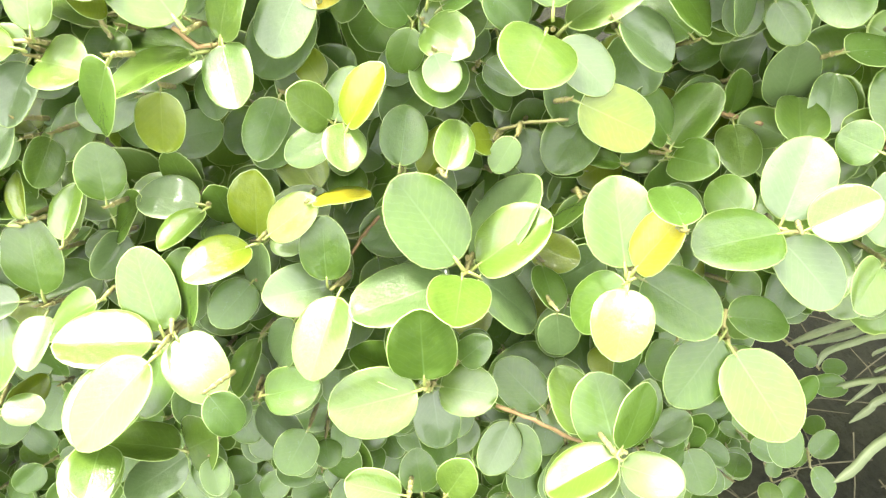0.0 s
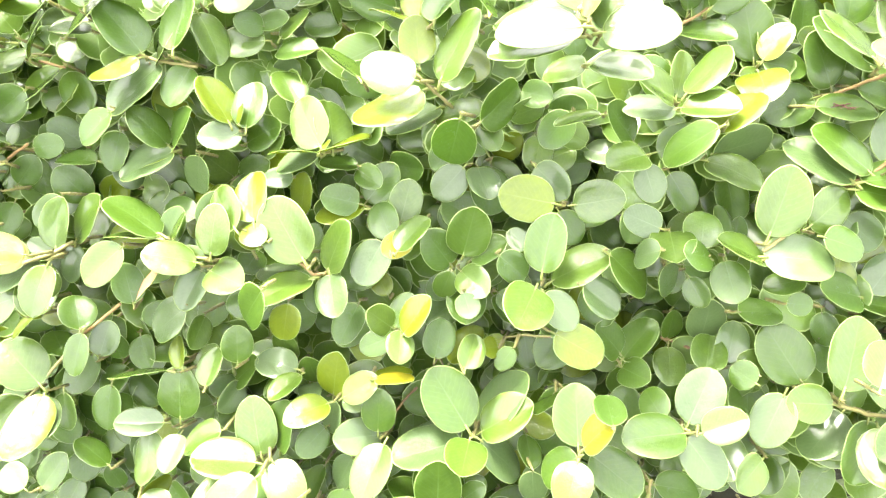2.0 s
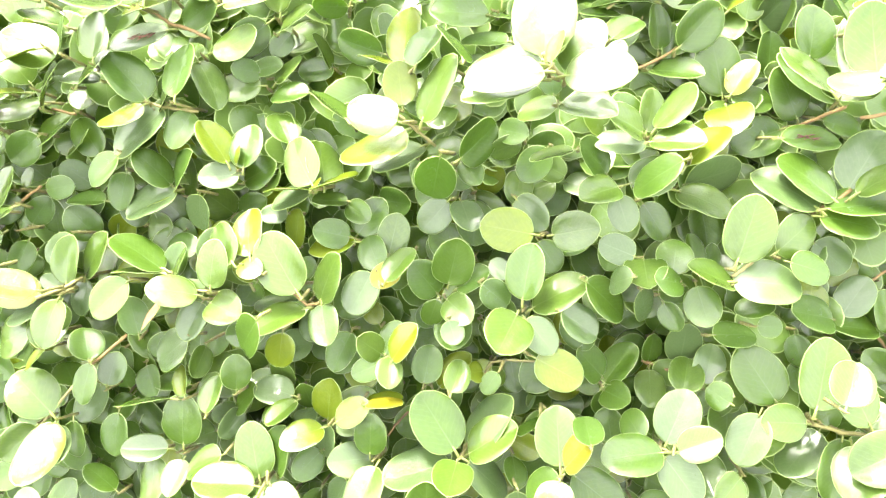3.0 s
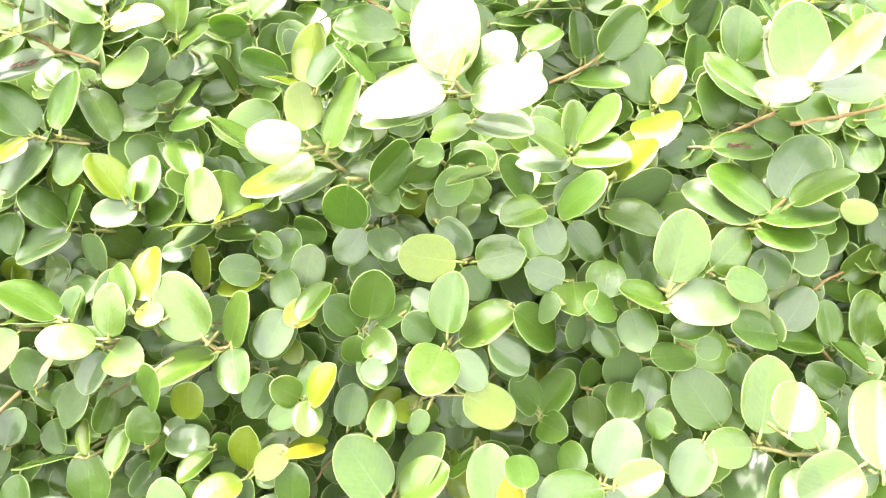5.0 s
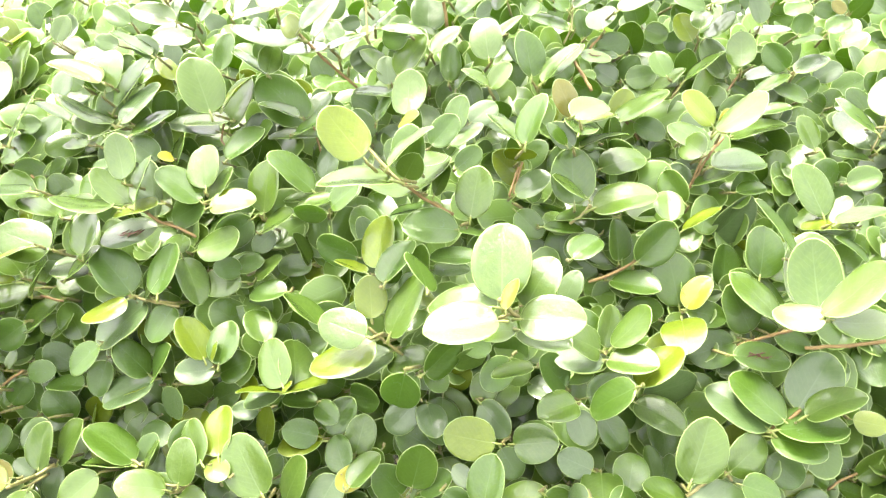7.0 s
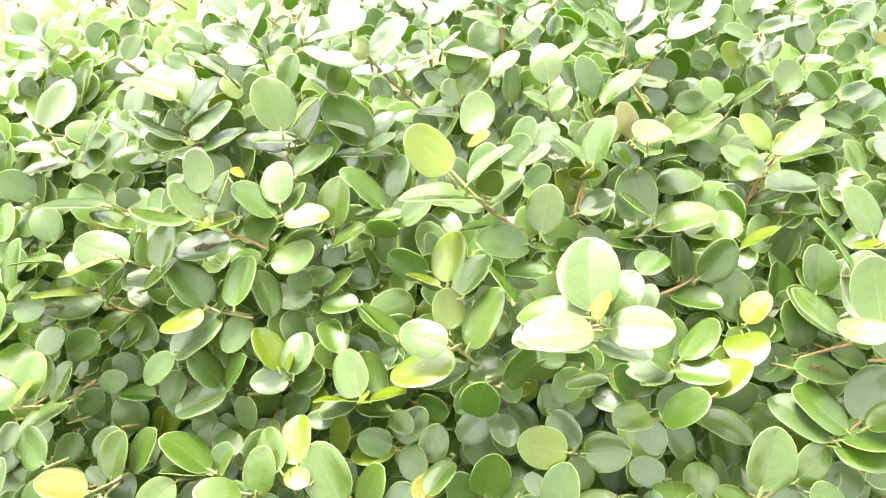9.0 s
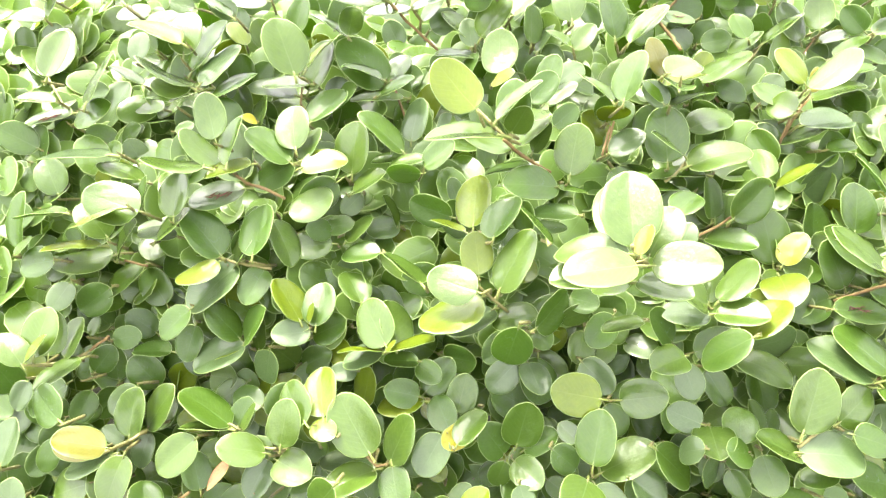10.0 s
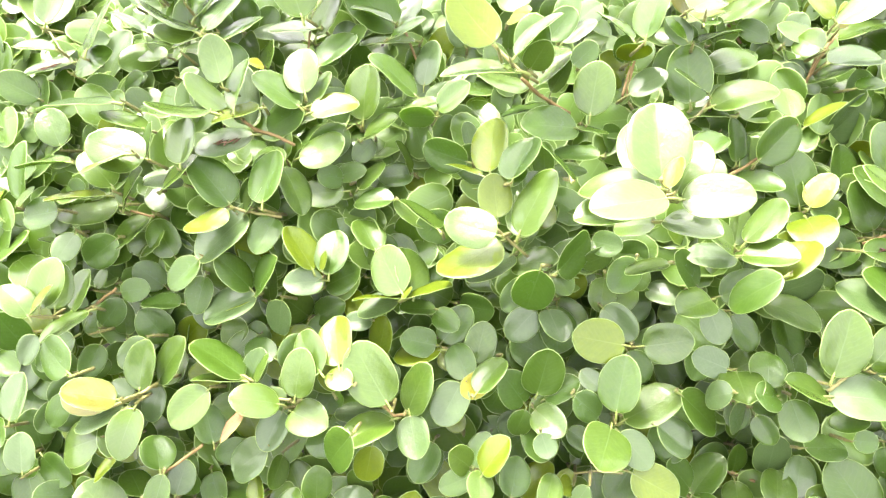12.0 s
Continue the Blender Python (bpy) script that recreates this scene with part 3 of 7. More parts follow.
leaf(s, -0.404, 0.362, 0.822, -17, -22, -158, 0.049, 0.037, "o")
s = shoot(0.097, 0.387, 0.829)
leaf(s, 0.102, 0.388, 0.826, 37, 36, 4, 0.045, 0.035, "b")
s = shoot(-0.171, 0.337, 0.832)
leaf(s, -0.174, 0.338, 0.826, -65, 59, 160, 0.052, 0.040, "g")
s = shoot(-0.477, 0.469, 0.825)
leaf(s, -0.474, 0.470, 0.828, 68, -49, 32, 0.036, 0.029, "d")
s = shoot(-0.143, 0.376, 0.826)
leaf(s, -0.148, 0.380, 0.831, -48, -44, 143, 0.065, 0.050, "l")
s = shoot(0.023, 0.406, 0.841)
leaf(s, 0.026, 0.406, 0.838, 56, 42, 4, 0.035, 0.029, "d")
s = shoot(-0.077, 0.413, 0.840)
leaf(s, -0.082, 0.411, 0.838, -27, 49, -129, 0.045, 0.035, "b")
leaf(s, -0.075, 0.416, 0.840, -35, -27, 122, 0.040, 0.031, "d")
s = shoot(-0.069, 0.395, 0.836)
leaf(s, -0.066, 0.398, 0.839, -6, -33, 49, 0.042, 0.032, "l")
s = shoot(0.054, 0.416, 0.839)
leaf(s, 0.051, 0.418, 0.840, -40, -21, 142, 0.026, 0.020, "b")
s = shoot(-0.167, 0.441, 0.837)
leaf(s, -0.167, 0.442, 0.842, -3, -75, 56, 0.041, 0.032, "y")
s = shoot(-0.054, 0.421, 0.844)
leaf(s, -0.057, 0.419, 0.842, -47, 20, -144, 0.031, 0.025, "Y")
s = shoot(0.172, 0.409, 0.847)
leaf(s, 0.174, 0.409, 0.843, 62, 72, 18, 0.038, 0.029, "b")
s = shoot(-0.446, 0.365, 0.842)
leaf(s, -0.451, 0.368, 0.844, -58, -14, 146, 0.051, 0.039, "d")
s = shoot(0.224, 0.421, 0.850)
leaf(s, 0.225, 0.418, 0.846, 27, 42, -66, 0.039, 0.034, "gv")
s = shoot(-0.179, 0.381, 0.848)
leaf(s, -0.182, 0.382, 0.848, -30, -3, 157, 0.030, 0.024, "yv")
s = shoot(0.118, 0.408, 0.853)
leaf(s, 0.123, 0.408, 0.849, 22, 42, -2, 0.054, 0.042, "g")
s = shoot(-0.204, 0.392, 0.850)
leaf(s, -0.215, 0.395, 0.849, -54, -18, 130, 0.052, 0.040, "l")
leaf(s, -0.198, 0.399, 0.856, -33, -28, 107, 0.054, 0.041, "y")
s = shoot(-0.103, 0.443, 0.855)
leaf(s, -0.105, 0.442, 0.853, -4, 10, -173, 0.048, 0.037, "y")
leaf(s, -0.110, 0.443, 0.857, -55, -18, -166, 0.037, 0.030, "d")
s = shoot(0.206, 0.408, 0.857)
leaf(s, 0.209, 0.405, 0.856, -39, -27, -146, 0.038, 0.029, "d")
leaf(s, 0.200, 0.413, 0.862, 3, -24, 81, 0.040, 0.035, "g")
s = shoot(0.253, 0.409, 0.857)
leaf(s, 0.255, 0.408, 0.856, -4, -26, -177, 0.049, 0.038, "l")
leaf(s, 0.254, 0.410, 0.860, 25, -2, 1, 0.062, 0.048, "bv")
s = shoot(-0.492, 0.445, 0.855)
leaf(s, -0.490, 0.448, 0.860, 3, -55, 51, 0.046, 0.035, "l")
s = shoot(0.173, 0.432, 0.865)
leaf(s, 0.175, 0.431, 0.864, 11, 1, -90, 0.046, 0.040, "l")
leaf(s, 0.166, 0.428, 0.868, -53, -18, 174, 0.036, 0.029, "b")
s = shoot(-0.462, 0.444, 0.868)
leaf(s, -0.466, 0.440, 0.866, 6, 18, -136, 0.052, 0.040, "l")
s = shoot(0.162, 0.386, 0.873)
leaf(s, 0.160, 0.388, 0.871, -48, 39, 142, 0.032, 0.027, "bv")
s = shoot(-0.173, 0.456, 0.872)
leaf(s, -0.176, 0.455, 0.872, -44, 4, -173, 0.028, 0.021, "b")
s = shoot(-0.302, 0.480, 0.877)
leaf(s, -0.305, 0.482, 0.874, -3, 24, -167, 0.040, 0.031, "y")
leaf(s, -0.303, 0.478, 0.877, -17, 22, -158, 0.059, 0.046, "b")
leaf(s, -0.302, 0.476, 0.881, 27, -60, 1, 0.050, 0.039, "d")
leaf(s, -0.308, 0.481, 0.882, -17, -50, -179, 0.050, 0.038, "g")
s = shoot(0.080, 0.443, 0.874)
leaf(s, 0.089, 0.444, 0.875, 61, -25, -17, 0.048, 0.039, "l")
leaf(s, 0.071, 0.440, 0.877, -57, -12, -172, 0.052, 0.043, "y")
s = shoot(0.253, 0.413, 0.870)
leaf(s, 0.255, 0.417, 0.877, 32, -60, 63, 0.063, 0.049, "l")
s = shoot(0.293, 0.426, 0.878)
leaf(s, 0.302, 0.421, 0.878, 39, 17, 4, 0.041, 0.032, "g")
leaf(s, 0.293, 0.434, 0.880, 58, -27, 38, 0.050, 0.039, "l")
s = shoot(-0.269, 0.463, 0.887)
leaf(s, -0.270, 0.463, 0.882, -77, 80, 171, 0.042, 0.032, "b")
s = shoot(-0.494, 0.397, 0.884)
leaf(s, -0.496, 0.394, 0.886, -1, -36, 153, 0.043, 0.032, "lv")
leaf(s, -0.494, 0.409, 0.886, 4, -52, 82, 0.051, 0.039, "l")
leaf(s, -0.494, 0.396, 0.890, -14, -43, 50, 0.031, 0.024, "y")
s = shoot(-0.113, 0.459, 0.888)
leaf(s, -0.114, 0.458, 0.886, 41, 15, -30, 0.030, 0.024, "g")
leaf(s, -0.113, 0.458, 0.890, -3, -6, -162, 0.036, 0.028, "g")
s = shoot(-0.237, 0.491, 0.883)
leaf(s, -0.232, 0.491, 0.886, 49, -34, -5, 0.045, 0.035, "g")
s = shoot(-0.358, 0.489, 0.893)
leaf(s, -0.359, 0.487, 0.889, -18, 61, -117, 0.041, 0.032, "d")
s = shoot(-0.008, 0.474, 0.892)
leaf(s, -0.002, 0.473, 0.890, -2, 20, -67, 0.040, 0.032, "b")
leaf(s, -0.015, 0.470, 0.890, -54, 46, -153, 0.040, 0.033, "b")
s = shoot(0.048, 0.486, 0.893)
leaf(s, 0.052, 0.482, 0.891, 58, 19, -41, 0.044, 0.034, "b")
s = shoot(-0.403, 0.519, 0.888)
leaf(s, -0.407, 0.521, 0.892, -47, -49, 150, 0.045, 0.035, "g")
s = shoot(0.423, 0.516, 0.897)
leaf(s, 0.427, 0.515, 0.897, 40, 3, -9, 0.032, 0.026, "yv")
s = shoot(-0.141, 0.448, 0.905)
leaf(s, -0.149, 0.453, 0.899, -15, 22, 180, 0.045, 0.034, "bw")
leaf(s, -0.147, 0.449, 0.905, 25, -1, -169, 0.046, 0.036, "y")
leaf(s, -0.135, 0.456, 0.907, 26, -31, 108, 0.053, 0.041, "l")
leaf(s, -0.142, 0.443, 0.909, -11, -25, -11, 0.052, 0.040, "y")
leaf(s, -0.145, 0.446, 0.913, -51, -30, 129, 0.055, 0.043, "l")
s = shoot(-0.228, 0.470, 0.909)
leaf(s, -0.229, 0.474, 0.903, -42, -3, -156, 0.040, 0.030, "b")
leaf(s, -0.222, 0.470, 0.913, -13, -40, 91, 0.049, 0.038, "g")
leaf(s, -0.239, 0.474, 0.915, 6, -50, 152, 0.051, 0.039, "y")
leaf(s, -0.228, 0.470, 0.917, -53, -43, 94, 0.021, 0.016, "y")
s = shoot(0.330, 0.463, 0.909)
leaf(s, 0.332, 0.462, 0.905, 18, 4, -10, 0.053, 0.041, "g")
leaf(s, 0.330, 0.466, 0.911, -14, -18, 144, 0.068, 0.050, "bv")
leaf(s, 0.337, 0.465, 0.912, 0, -5, 8, 0.067, 0.052, "d")
s = shoot(-0.223, 0.495, 0.909)
leaf(s, -0.226, 0.493, 0.907, 12, 26, -147, 0.037, 0.029, "y")
s = shoot(0.205, 0.497, 0.907)
leaf(s, 0.207, 0.490, 0.908, 11, 3, -31, 0.055, 0.042, "lv")
leaf(s, 0.216, 0.503, 0.908, 96, -19, 10, 0.057, 0.044, "b")
s = shoot(-0.357, 0.482, 0.917)
leaf(s, -0.360, 0.480, 0.913, -28, 39, -151, 0.043, 0.033, "d")
s = shoot(0.147, 0.458, 0.922)
leaf(s, 0.146, 0.458, 0.915, 34, 50, -54, 0.036, 0.029, "b")
leaf(s, 0.145, 0.453, 0.927, -20, -0, -142, 0.045, 0.035, "l")
s = shoot(0.355, 0.473, 0.916)
leaf(s, 0.346, 0.475, 0.916, -11, -28, 153, 0.064, 0.050, "g")
leaf(s, 0.363, 0.475, 0.924, -1, -38, 2, 0.057, 0.043, "lv")
s = shoot(0.359, 0.489, 0.912)
leaf(s, 0.362, 0.492, 0.918, 20, -50, 45, 0.065, 0.051, "b")
s = shoot(-0.448, 0.493, 0.926)
leaf(s, -0.452, 0.492, 0.923, -74, 37, -168, 0.046, 0.036, "d")
s = shoot(0.139, 0.474, 0.925)
leaf(s, 0.136, 0.473, 0.929, -44, -50, -162, 0.048, 0.037, "d")
s = shoot(-0.004, 0.484, 0.932)
leaf(s, -0.001, 0.482, 0.930, 35, 30, -48, 0.030, 0.025, "g")
s = shoot(-0.488, 0.484, 0.934)
leaf(s, -0.489, 0.481, 0.932, -31, 34, -110, 0.034, 0.026, "b")
s = shoot(-0.176, 0.487, 0.931)
leaf(s, -0.178, 0.491, 0.933, 7, -25, 125, 0.044, 0.035, "l")
s = shoot(-0.425, 0.527, 0.939)
leaf(s, -0.428, 0.523, 0.937, 1, 28, -133, 0.051, 0.039, "l")
s = shoot(-0.047, 0.474, 0.935)
leaf(s, -0.042, 0.472, 0.937, 21, -23, -19, 0.049, 0.038, "l")
s = shoot(-0.037, 0.490, 0.943)
leaf(s, -0.042, 0.485, 0.942, -1, 11, -138, 0.056, 0.043, "b")
s = shoot(0.080, 0.493, 0.947)
leaf(s, 0.078, 0.490, 0.944, -39, 37, -135, 0.040, 0.032, "d")
s = shoot(-0.459, 0.532, 0.945)
leaf(s, -0.465, 0.529, 0.944, -9, 9, -157, 0.063, 0.048, "lv")
s = shoot(-0.508, 0.495, 0.951)
leaf(s, -0.513, 0.496, 0.949, -53, 16, 174, 0.046, 0.035, "d")
s = shoot(-0.327, 0.513, 0.951)
leaf(s, -0.322, 0.515, 0.950, 8, -59, 19, 0.050, 0.038, "l")
leaf(s, -0.334, 0.514, 0.962, -14, -44, 161, 0.061, 0.047, "d")
s = shoot(-0.285, 0.516, 0.954)
leaf(s, -0.287, 0.512, 0.951, -19, 39, -115, 0.043, 0.033, "d")
s = shoot(0.198, 0.450, 0.948)
leaf(s, 0.202, 0.455, 0.951, -16, -25, 49, 0.060, 0.046, "y")
s = shoot(-0.003, 0.432, 0.951)
leaf(s, 0.000, 0.437, 0.953, 84, -21, 54, 0.053, 0.041, "g")
s = shoot(-0.450, 0.507, 0.948)
leaf(s, -0.447, 0.507, 0.953, 20, -62, 6, 0.051, 0.039, "l")
s = shoot(-0.312, 0.515, 0.959)
leaf(s, -0.317, 0.511, 0.954, -17, 37, -144, 0.069, 0.053, "b")
s = shoot(0.056, 0.480, 0.956)
leaf(s, 0.053, 0.479, 0.955, -88, 17, -156, 0.033, 0.025, "l")
s = shoot(0.294, 0.521, 0.955)
leaf(s, 0.300, 0.521, 0.955, 12, -1, 0, 0.055, 0.042, "gm")
s = shoot(0.331, 0.567, 0.951)
leaf(s, 0.327, 0.568, 0.957, -54, -59, 169, 0.058, 0.045, "d")
s = shoot(0.170, 0.486, 0.963)
leaf(s, 0.168, 0.480, 0.959, -16, -1, -174, 0.047, 0.036, "b")
leaf(s, 0.172, 0.479, 0.962, 17, -14, -24, 0.050, 0.039, "l")
leaf(s, 0.170, 0.498, 0.964, 47, -46, 76, 0.044, 0.034, "l")
leaf(s, 0.164, 0.483, 0.969, -36, -32, -156, 0.048, 0.037, "l")
leaf(s, 0.176, 0.490, 0.971, -4, -44, 25, 0.052, 0.039, "lv")
s = shoot(0.105, 0.457, 0.961)
leaf(s, 0.101, 0.456, 0.960, 8, 15, -169, 0.041, 0.032, "l")
s = shoot(-0.016, 0.422, 0.966)
leaf(s, -0.017, 0.423, 0.960, -135, 75, 133, 0.050, 0.039, "d")
s = shoot(-0.330, 0.506, 0.962)
leaf(s, -0.333, 0.501, 0.961, -3, 16, -129, 0.048, 0.036, "yv")
s = shoot(0.028, 0.482, 0.965)
leaf(s, 0.032, 0.481, 0.965, 59, -4, -27, 0.031, 0.025, "d")
s = shoot(-0.455, 0.511, 0.968)
leaf(s, -0.463, 0.507, 0.966, 13, -1, -153, 0.059, 0.046, "y")
leaf(s, -0.458, 0.513, 0.974, -19, -42, 160, 0.048, 0.036, "lv")
s = shoot(-0.049, 0.468, 0.969)
leaf(s, -0.055, 0.464, 0.966, -3, 20, -143, 0.068, 0.052, "yv")
s = shoot(-0.110, 0.477, 0.965)
leaf(s, -0.115, 0.481, 0.967, 26, -14, 142, 0.056, 0.043, "l")
s = shoot(0.198, 0.428, 0.973)
leaf(s, 0.193, 0.429, 0.968, -24, 45, 167, 0.054, 0.041, "g")
s = shoot(-0.162, 0.534, 0.971)
leaf(s, -0.167, 0.534, 0.971, -18, 10, 178, 0.043, 0.033, "d")
s = shoot(0.253, 0.565, 0.974)
leaf(s, 0.251, 0.554, 0.973, 20, 2, -93, 0.054, 0.046, "yv")
leaf(s, 0.252, 0.577, 0.974, -36, -64, 133, 0.061, 0.047, "g")
leaf(s, 0.257, 0.564, 0.978, 38, 5, -5, 0.041, 0.031, "g")
leaf(s, 0.256, 0.563, 0.981, 5, -53, 36, 0.040, 0.031, "Y")
s = shoot(-0.216, 0.553, 0.976)
leaf(s, -0.208, 0.552, 0.973, 5, -43, 26, 0.039, 0.030, "l")
leaf(s, -0.223, 0.552, 0.983, -67, -20, -136, 0.032, 0.025, "d")
s = shoot(-0.572, 0.575, 0.972)
leaf(s, -0.569, 0.578, 0.975, 3, -33, 46, 0.037, 0.028, "l")
s = shoot(-0.293, 0.490, 0.970)
leaf(s, -0.293, 0.495, 0.975, -26, -42, 87, 0.059, 0.045, "d")
s = shoot(-0.379, 0.518, 0.978)
leaf(s, -0.384, 0.518, 0.978, -3, -3, 180, 0.042, 0.033, "b")
s = shoot(-0.405, 0.504, 0.974)
leaf(s, -0.401, 0.506, 0.978, -2, -41, 31, 0.049, 0.038, "l")
s = shoot(-0.152, 0.587, 0.978)
leaf(s, -0.154, 0.587, 0.980, -47, 7, -167, 0.038, 0.028, "g")
leaf(s, -0.156, 0.585, 0.980, -13, -67, -167, 0.041, 0.031, "l")
s = shoot(-0.041, 0.450, 0.974)
leaf(s, -0.038, 0.453, 0.981, -4, -62, 36, 0.066, 0.051, "l")
s = shoot(-0.237, 0.557, 0.982)
leaf(s, -0.233, 0.557, 0.983, 32, -15, 6, 0.034, 0.026, "d")
s = shoot(-0.052, 0.440, 0.984)
leaf(s, -0.058, 0.442, 0.984, -42, -4, 161, 0.050, 0.040, "lv")
s = shoot(0.301, 0.606, 0.981)
leaf(s, 0.301, 0.610, 0.985, 27, -50, 84, 0.050, 0.038, "d")
s = shoot(-0.551, 0.582, 0.982)
leaf(s, -0.554, 0.585, 0.987, -24, -46, 137, 0.048, 0.037, "g")
s = shoot(-0.057, 0.466, 0.984)
leaf(s, -0.058, 0.469, 0.988, -11, -52, 108, 0.042, 0.033, "yv")
s = shoot(-0.280, 0.544, 1.002)
leaf(s, -0.284, 0.542, 0.996, -9, 43, -42, 0.055, 0.036, "lv")
leaf(s, -0.267, 0.544, 1.006, 34, -20, 4, 0.053, 0.041, "lv")
s = shoot(0.172, 0.583, 0.996)
leaf(s, 0.177, 0.581, 0.996, 11, -6, -24, 0.054, 0.041, "g")
s = shoot(-0.496, 0.516, 0.997)
leaf(s, -0.503, 0.515, 0.997, 12, 8, -178, 0.057, 0.044, "l")
s = shoot(0.083, 0.444, 1.007)
leaf(s, 0.082, 0.450, 1.002, -29, 22, 153, 0.040, 0.031, "l")
leaf(s, 0.085, 0.438, 1.010, 13, -3, -27, 0.051, 0.039, "l")
s = shoot(-0.381, 0.508, 0.999)
leaf(s, -0.381, 0.512, 1.004, -21, -51, 95, 0.050, 0.038, "l")
s = shoot(-0.072, 0.531, 1.003)
leaf(s, -0.070, 0.543, 1.005, -32, -47, 90, 0.059, 0.045, "y")
leaf(s, -0.078, 0.527, 1.007, 16, -4, 152, 0.042, 0.032, "y")
s = shoot(0.336, 0.507, 1.002)
leaf(s, 0.331, 0.511, 1.006, 4, -30, 141, 0.063, 0.049, "l")
s = shoot(-0.411, 0.512, 1.005)
leaf(s, -0.418, 0.513, 1.007, -41, -12, 175, 0.061, 0.049, "lv")
s = shoot(-0.088, 0.558, 1.006)
leaf(s, -0.094, 0.559, 1.007, -90, -14, 173, 0.049, 0.037, "d")
s = shoot(-0.090, 0.588, 1.009)
leaf(s, -0.091, 0.589, 1.012, 2, -61, 130, 0.029, 0.022, "b")
s = shoot(0.186, 0.596, 1.007)
leaf(s, 0.185, 0.598, 1.012, 20, -63, 110, 0.046, 0.035, "g")
s = shoot(0.329, 0.581, 1.008)
leaf(s, 0.329, 0.586, 1.013, 21, -48, 80, 0.058, 0.045, "g")
s = shoot(-0.196, 0.593, 1.016)
leaf(s, -0.198, 0.590, 1.014, -60, 37, -136, 0.031, 0.024, "g")
s = shoot(-0.438, 0.572, 1.015)
leaf(s, -0.445, 0.574, 1.017, 7, -15, 164, 0.057, 0.043, "l")
s = shoot(-0.419, 0.495, 1.020)
leaf(s, -0.425, 0.493, 1.018, 11, 17, -163, 0.056, 0.043, "y")
s = shoot(-0.211, 0.578, 1.016)
leaf(s, -0.206, 0.578, 1.019, 14, -36, 2, 0.045, 0.035, "l")
s = shoot(0.198, 0.580, 1.015)
leaf(s, 0.202, 0.582, 1.020, 74, -45, 25, 0.056, 0.043, "g")
s = shoot(-0.319, 0.568, 1.023)
leaf(s, -0.321, 0.564, 1.021, -13, 9, -154, 0.062, 0.048, "bm")
leaf(s, -0.326, 0.572, 1.029, -51, -66, 119, 0.062, 0.048, "b")
s = shoot(-0.049, 0.474, 1.021)
leaf(s, -0.047, 0.479, 1.024, -23, -28, 71, 0.055, 0.042, "d")
s = shoot(0.357, 0.486, 1.023)
leaf(s, 0.358, 0.497, 1.026, -17, -49, 99, 0.069, 0.049, "lv")
leaf(s, 0.362, 0.480, 1.026, 14, -2, -0, 0.052, 0.039, "lv")
s = shoot(0.287, 0.650, 1.021)
leaf(s, 0.292, 0.652, 1.026, 90, -46, 22, 0.061, 0.047, "b")
s = shoot(0.356, 0.478, 1.027)
leaf(s, 0.358, 0.479, 1.029, -23, 13, 161, 0.045, 0.034, "lv")
leaf(s, 0.355, 0.480, 1.031, -10, -43, 15, 0.070, 0.052, "lv")
s = shoot(-0.554, 0.688, 1.026)
leaf(s, -0.551, 0.692, 1.033, 14, -54, 48, 0.069, 0.053, "b")
s = shoot(-0.211, 0.593, 1.027)
leaf(s, -0.210, 0.596, 1.034, -20, -67, 86, 0.059, 0.045, "l")
s = shoot(0.039, 0.519, 1.038)
leaf(s, 0.034, 0.520, 1.037, -6, 7, 169, 0.047, 0.036, "d")
s = shoot(0.128, 0.535, 1.037)
leaf(s, 0.131, 0.538, 1.039, 10, -16, 50, 0.043, 0.033, "g")
s = shoot(0.504, 0.822, 1.035)
leaf(s, 0.502, 0.826, 1.039, 4, -45, 114, 0.050, 0.038, "l")
s = shoot(0.086, 0.420, 1.038)
leaf(s, 0.088, 0.423, 1.043, 12, -53, 49, 0.050, 0.038, "lv")
s = shoot(0.463, 0.752, 1.046)
leaf(s, 0.469, 0.752, 1.049, 12, -27, 5, 0.054, 0.041, "lv")
s = shoot(-0.128, 0.574, 1.050)
leaf(s, -0.130, 0.572, 1.049, -112, 1, -178, 0.037, 0.028, "d")
leaf(s, -0.127, 0.577, 1.055, 35, -44, 8, 0.042, 0.032, "g")
s = shoot(-0.344, 0.548, 1.048)
leaf(s, -0.346, 0.556, 1.049, -3, -34, 167, 0.053, 0.039, "lv")
leaf(s, -0.354, 0.539, 1.051, 4, -4, -167, 0.064, 0.048, "lv")
s = shoot(0.003, 0.422, 1.048)
leaf(s, 0.001, 0.428, 1.049, 42, -14, 113, 0.050, 0.039, "g")
s = shoot(-0.264, 0.569, 1.050)
leaf(s, -0.257, 0.561, 1.050, 22, -16, 15, 0.050, 0.038, "yv")
leaf(s, -0.268, 0.573, 1.050, -57, 33, 171, 0.052, 0.040, "d")
leaf(s, -0.272, 0.572, 1.052, -14, -32, 173, 0.057, 0.044, "g")
leaf(s, -0.261, 0.576, 1.053, -24, -40, 74, 0.045, 0.035, "l")
s = shoot(0.022, 0.558, 1.053)
leaf(s, 0.014, 0.556, 1.051, -31, -7, -163, 0.059, 0.045, "d")
leaf(s, 0.025, 0.561, 1.063, 1, -68, 77, 0.054, 0.041, "l")
s = shoot(0.238, 0.602, 1.053)
leaf(s, 0.246, 0.602, 1.052, -13, -36, 8, 0.045, 0.035, "y")
leaf(s, 0.233, 0.606, 1.060, -2, -30, 94, 0.042, 0.033, "l")
s = shoot(0.072, 0.385, 1.058)
leaf(s, 0.084, 0.385, 1.053, 34, -12, -12, 0.054, 0.042, "lw")
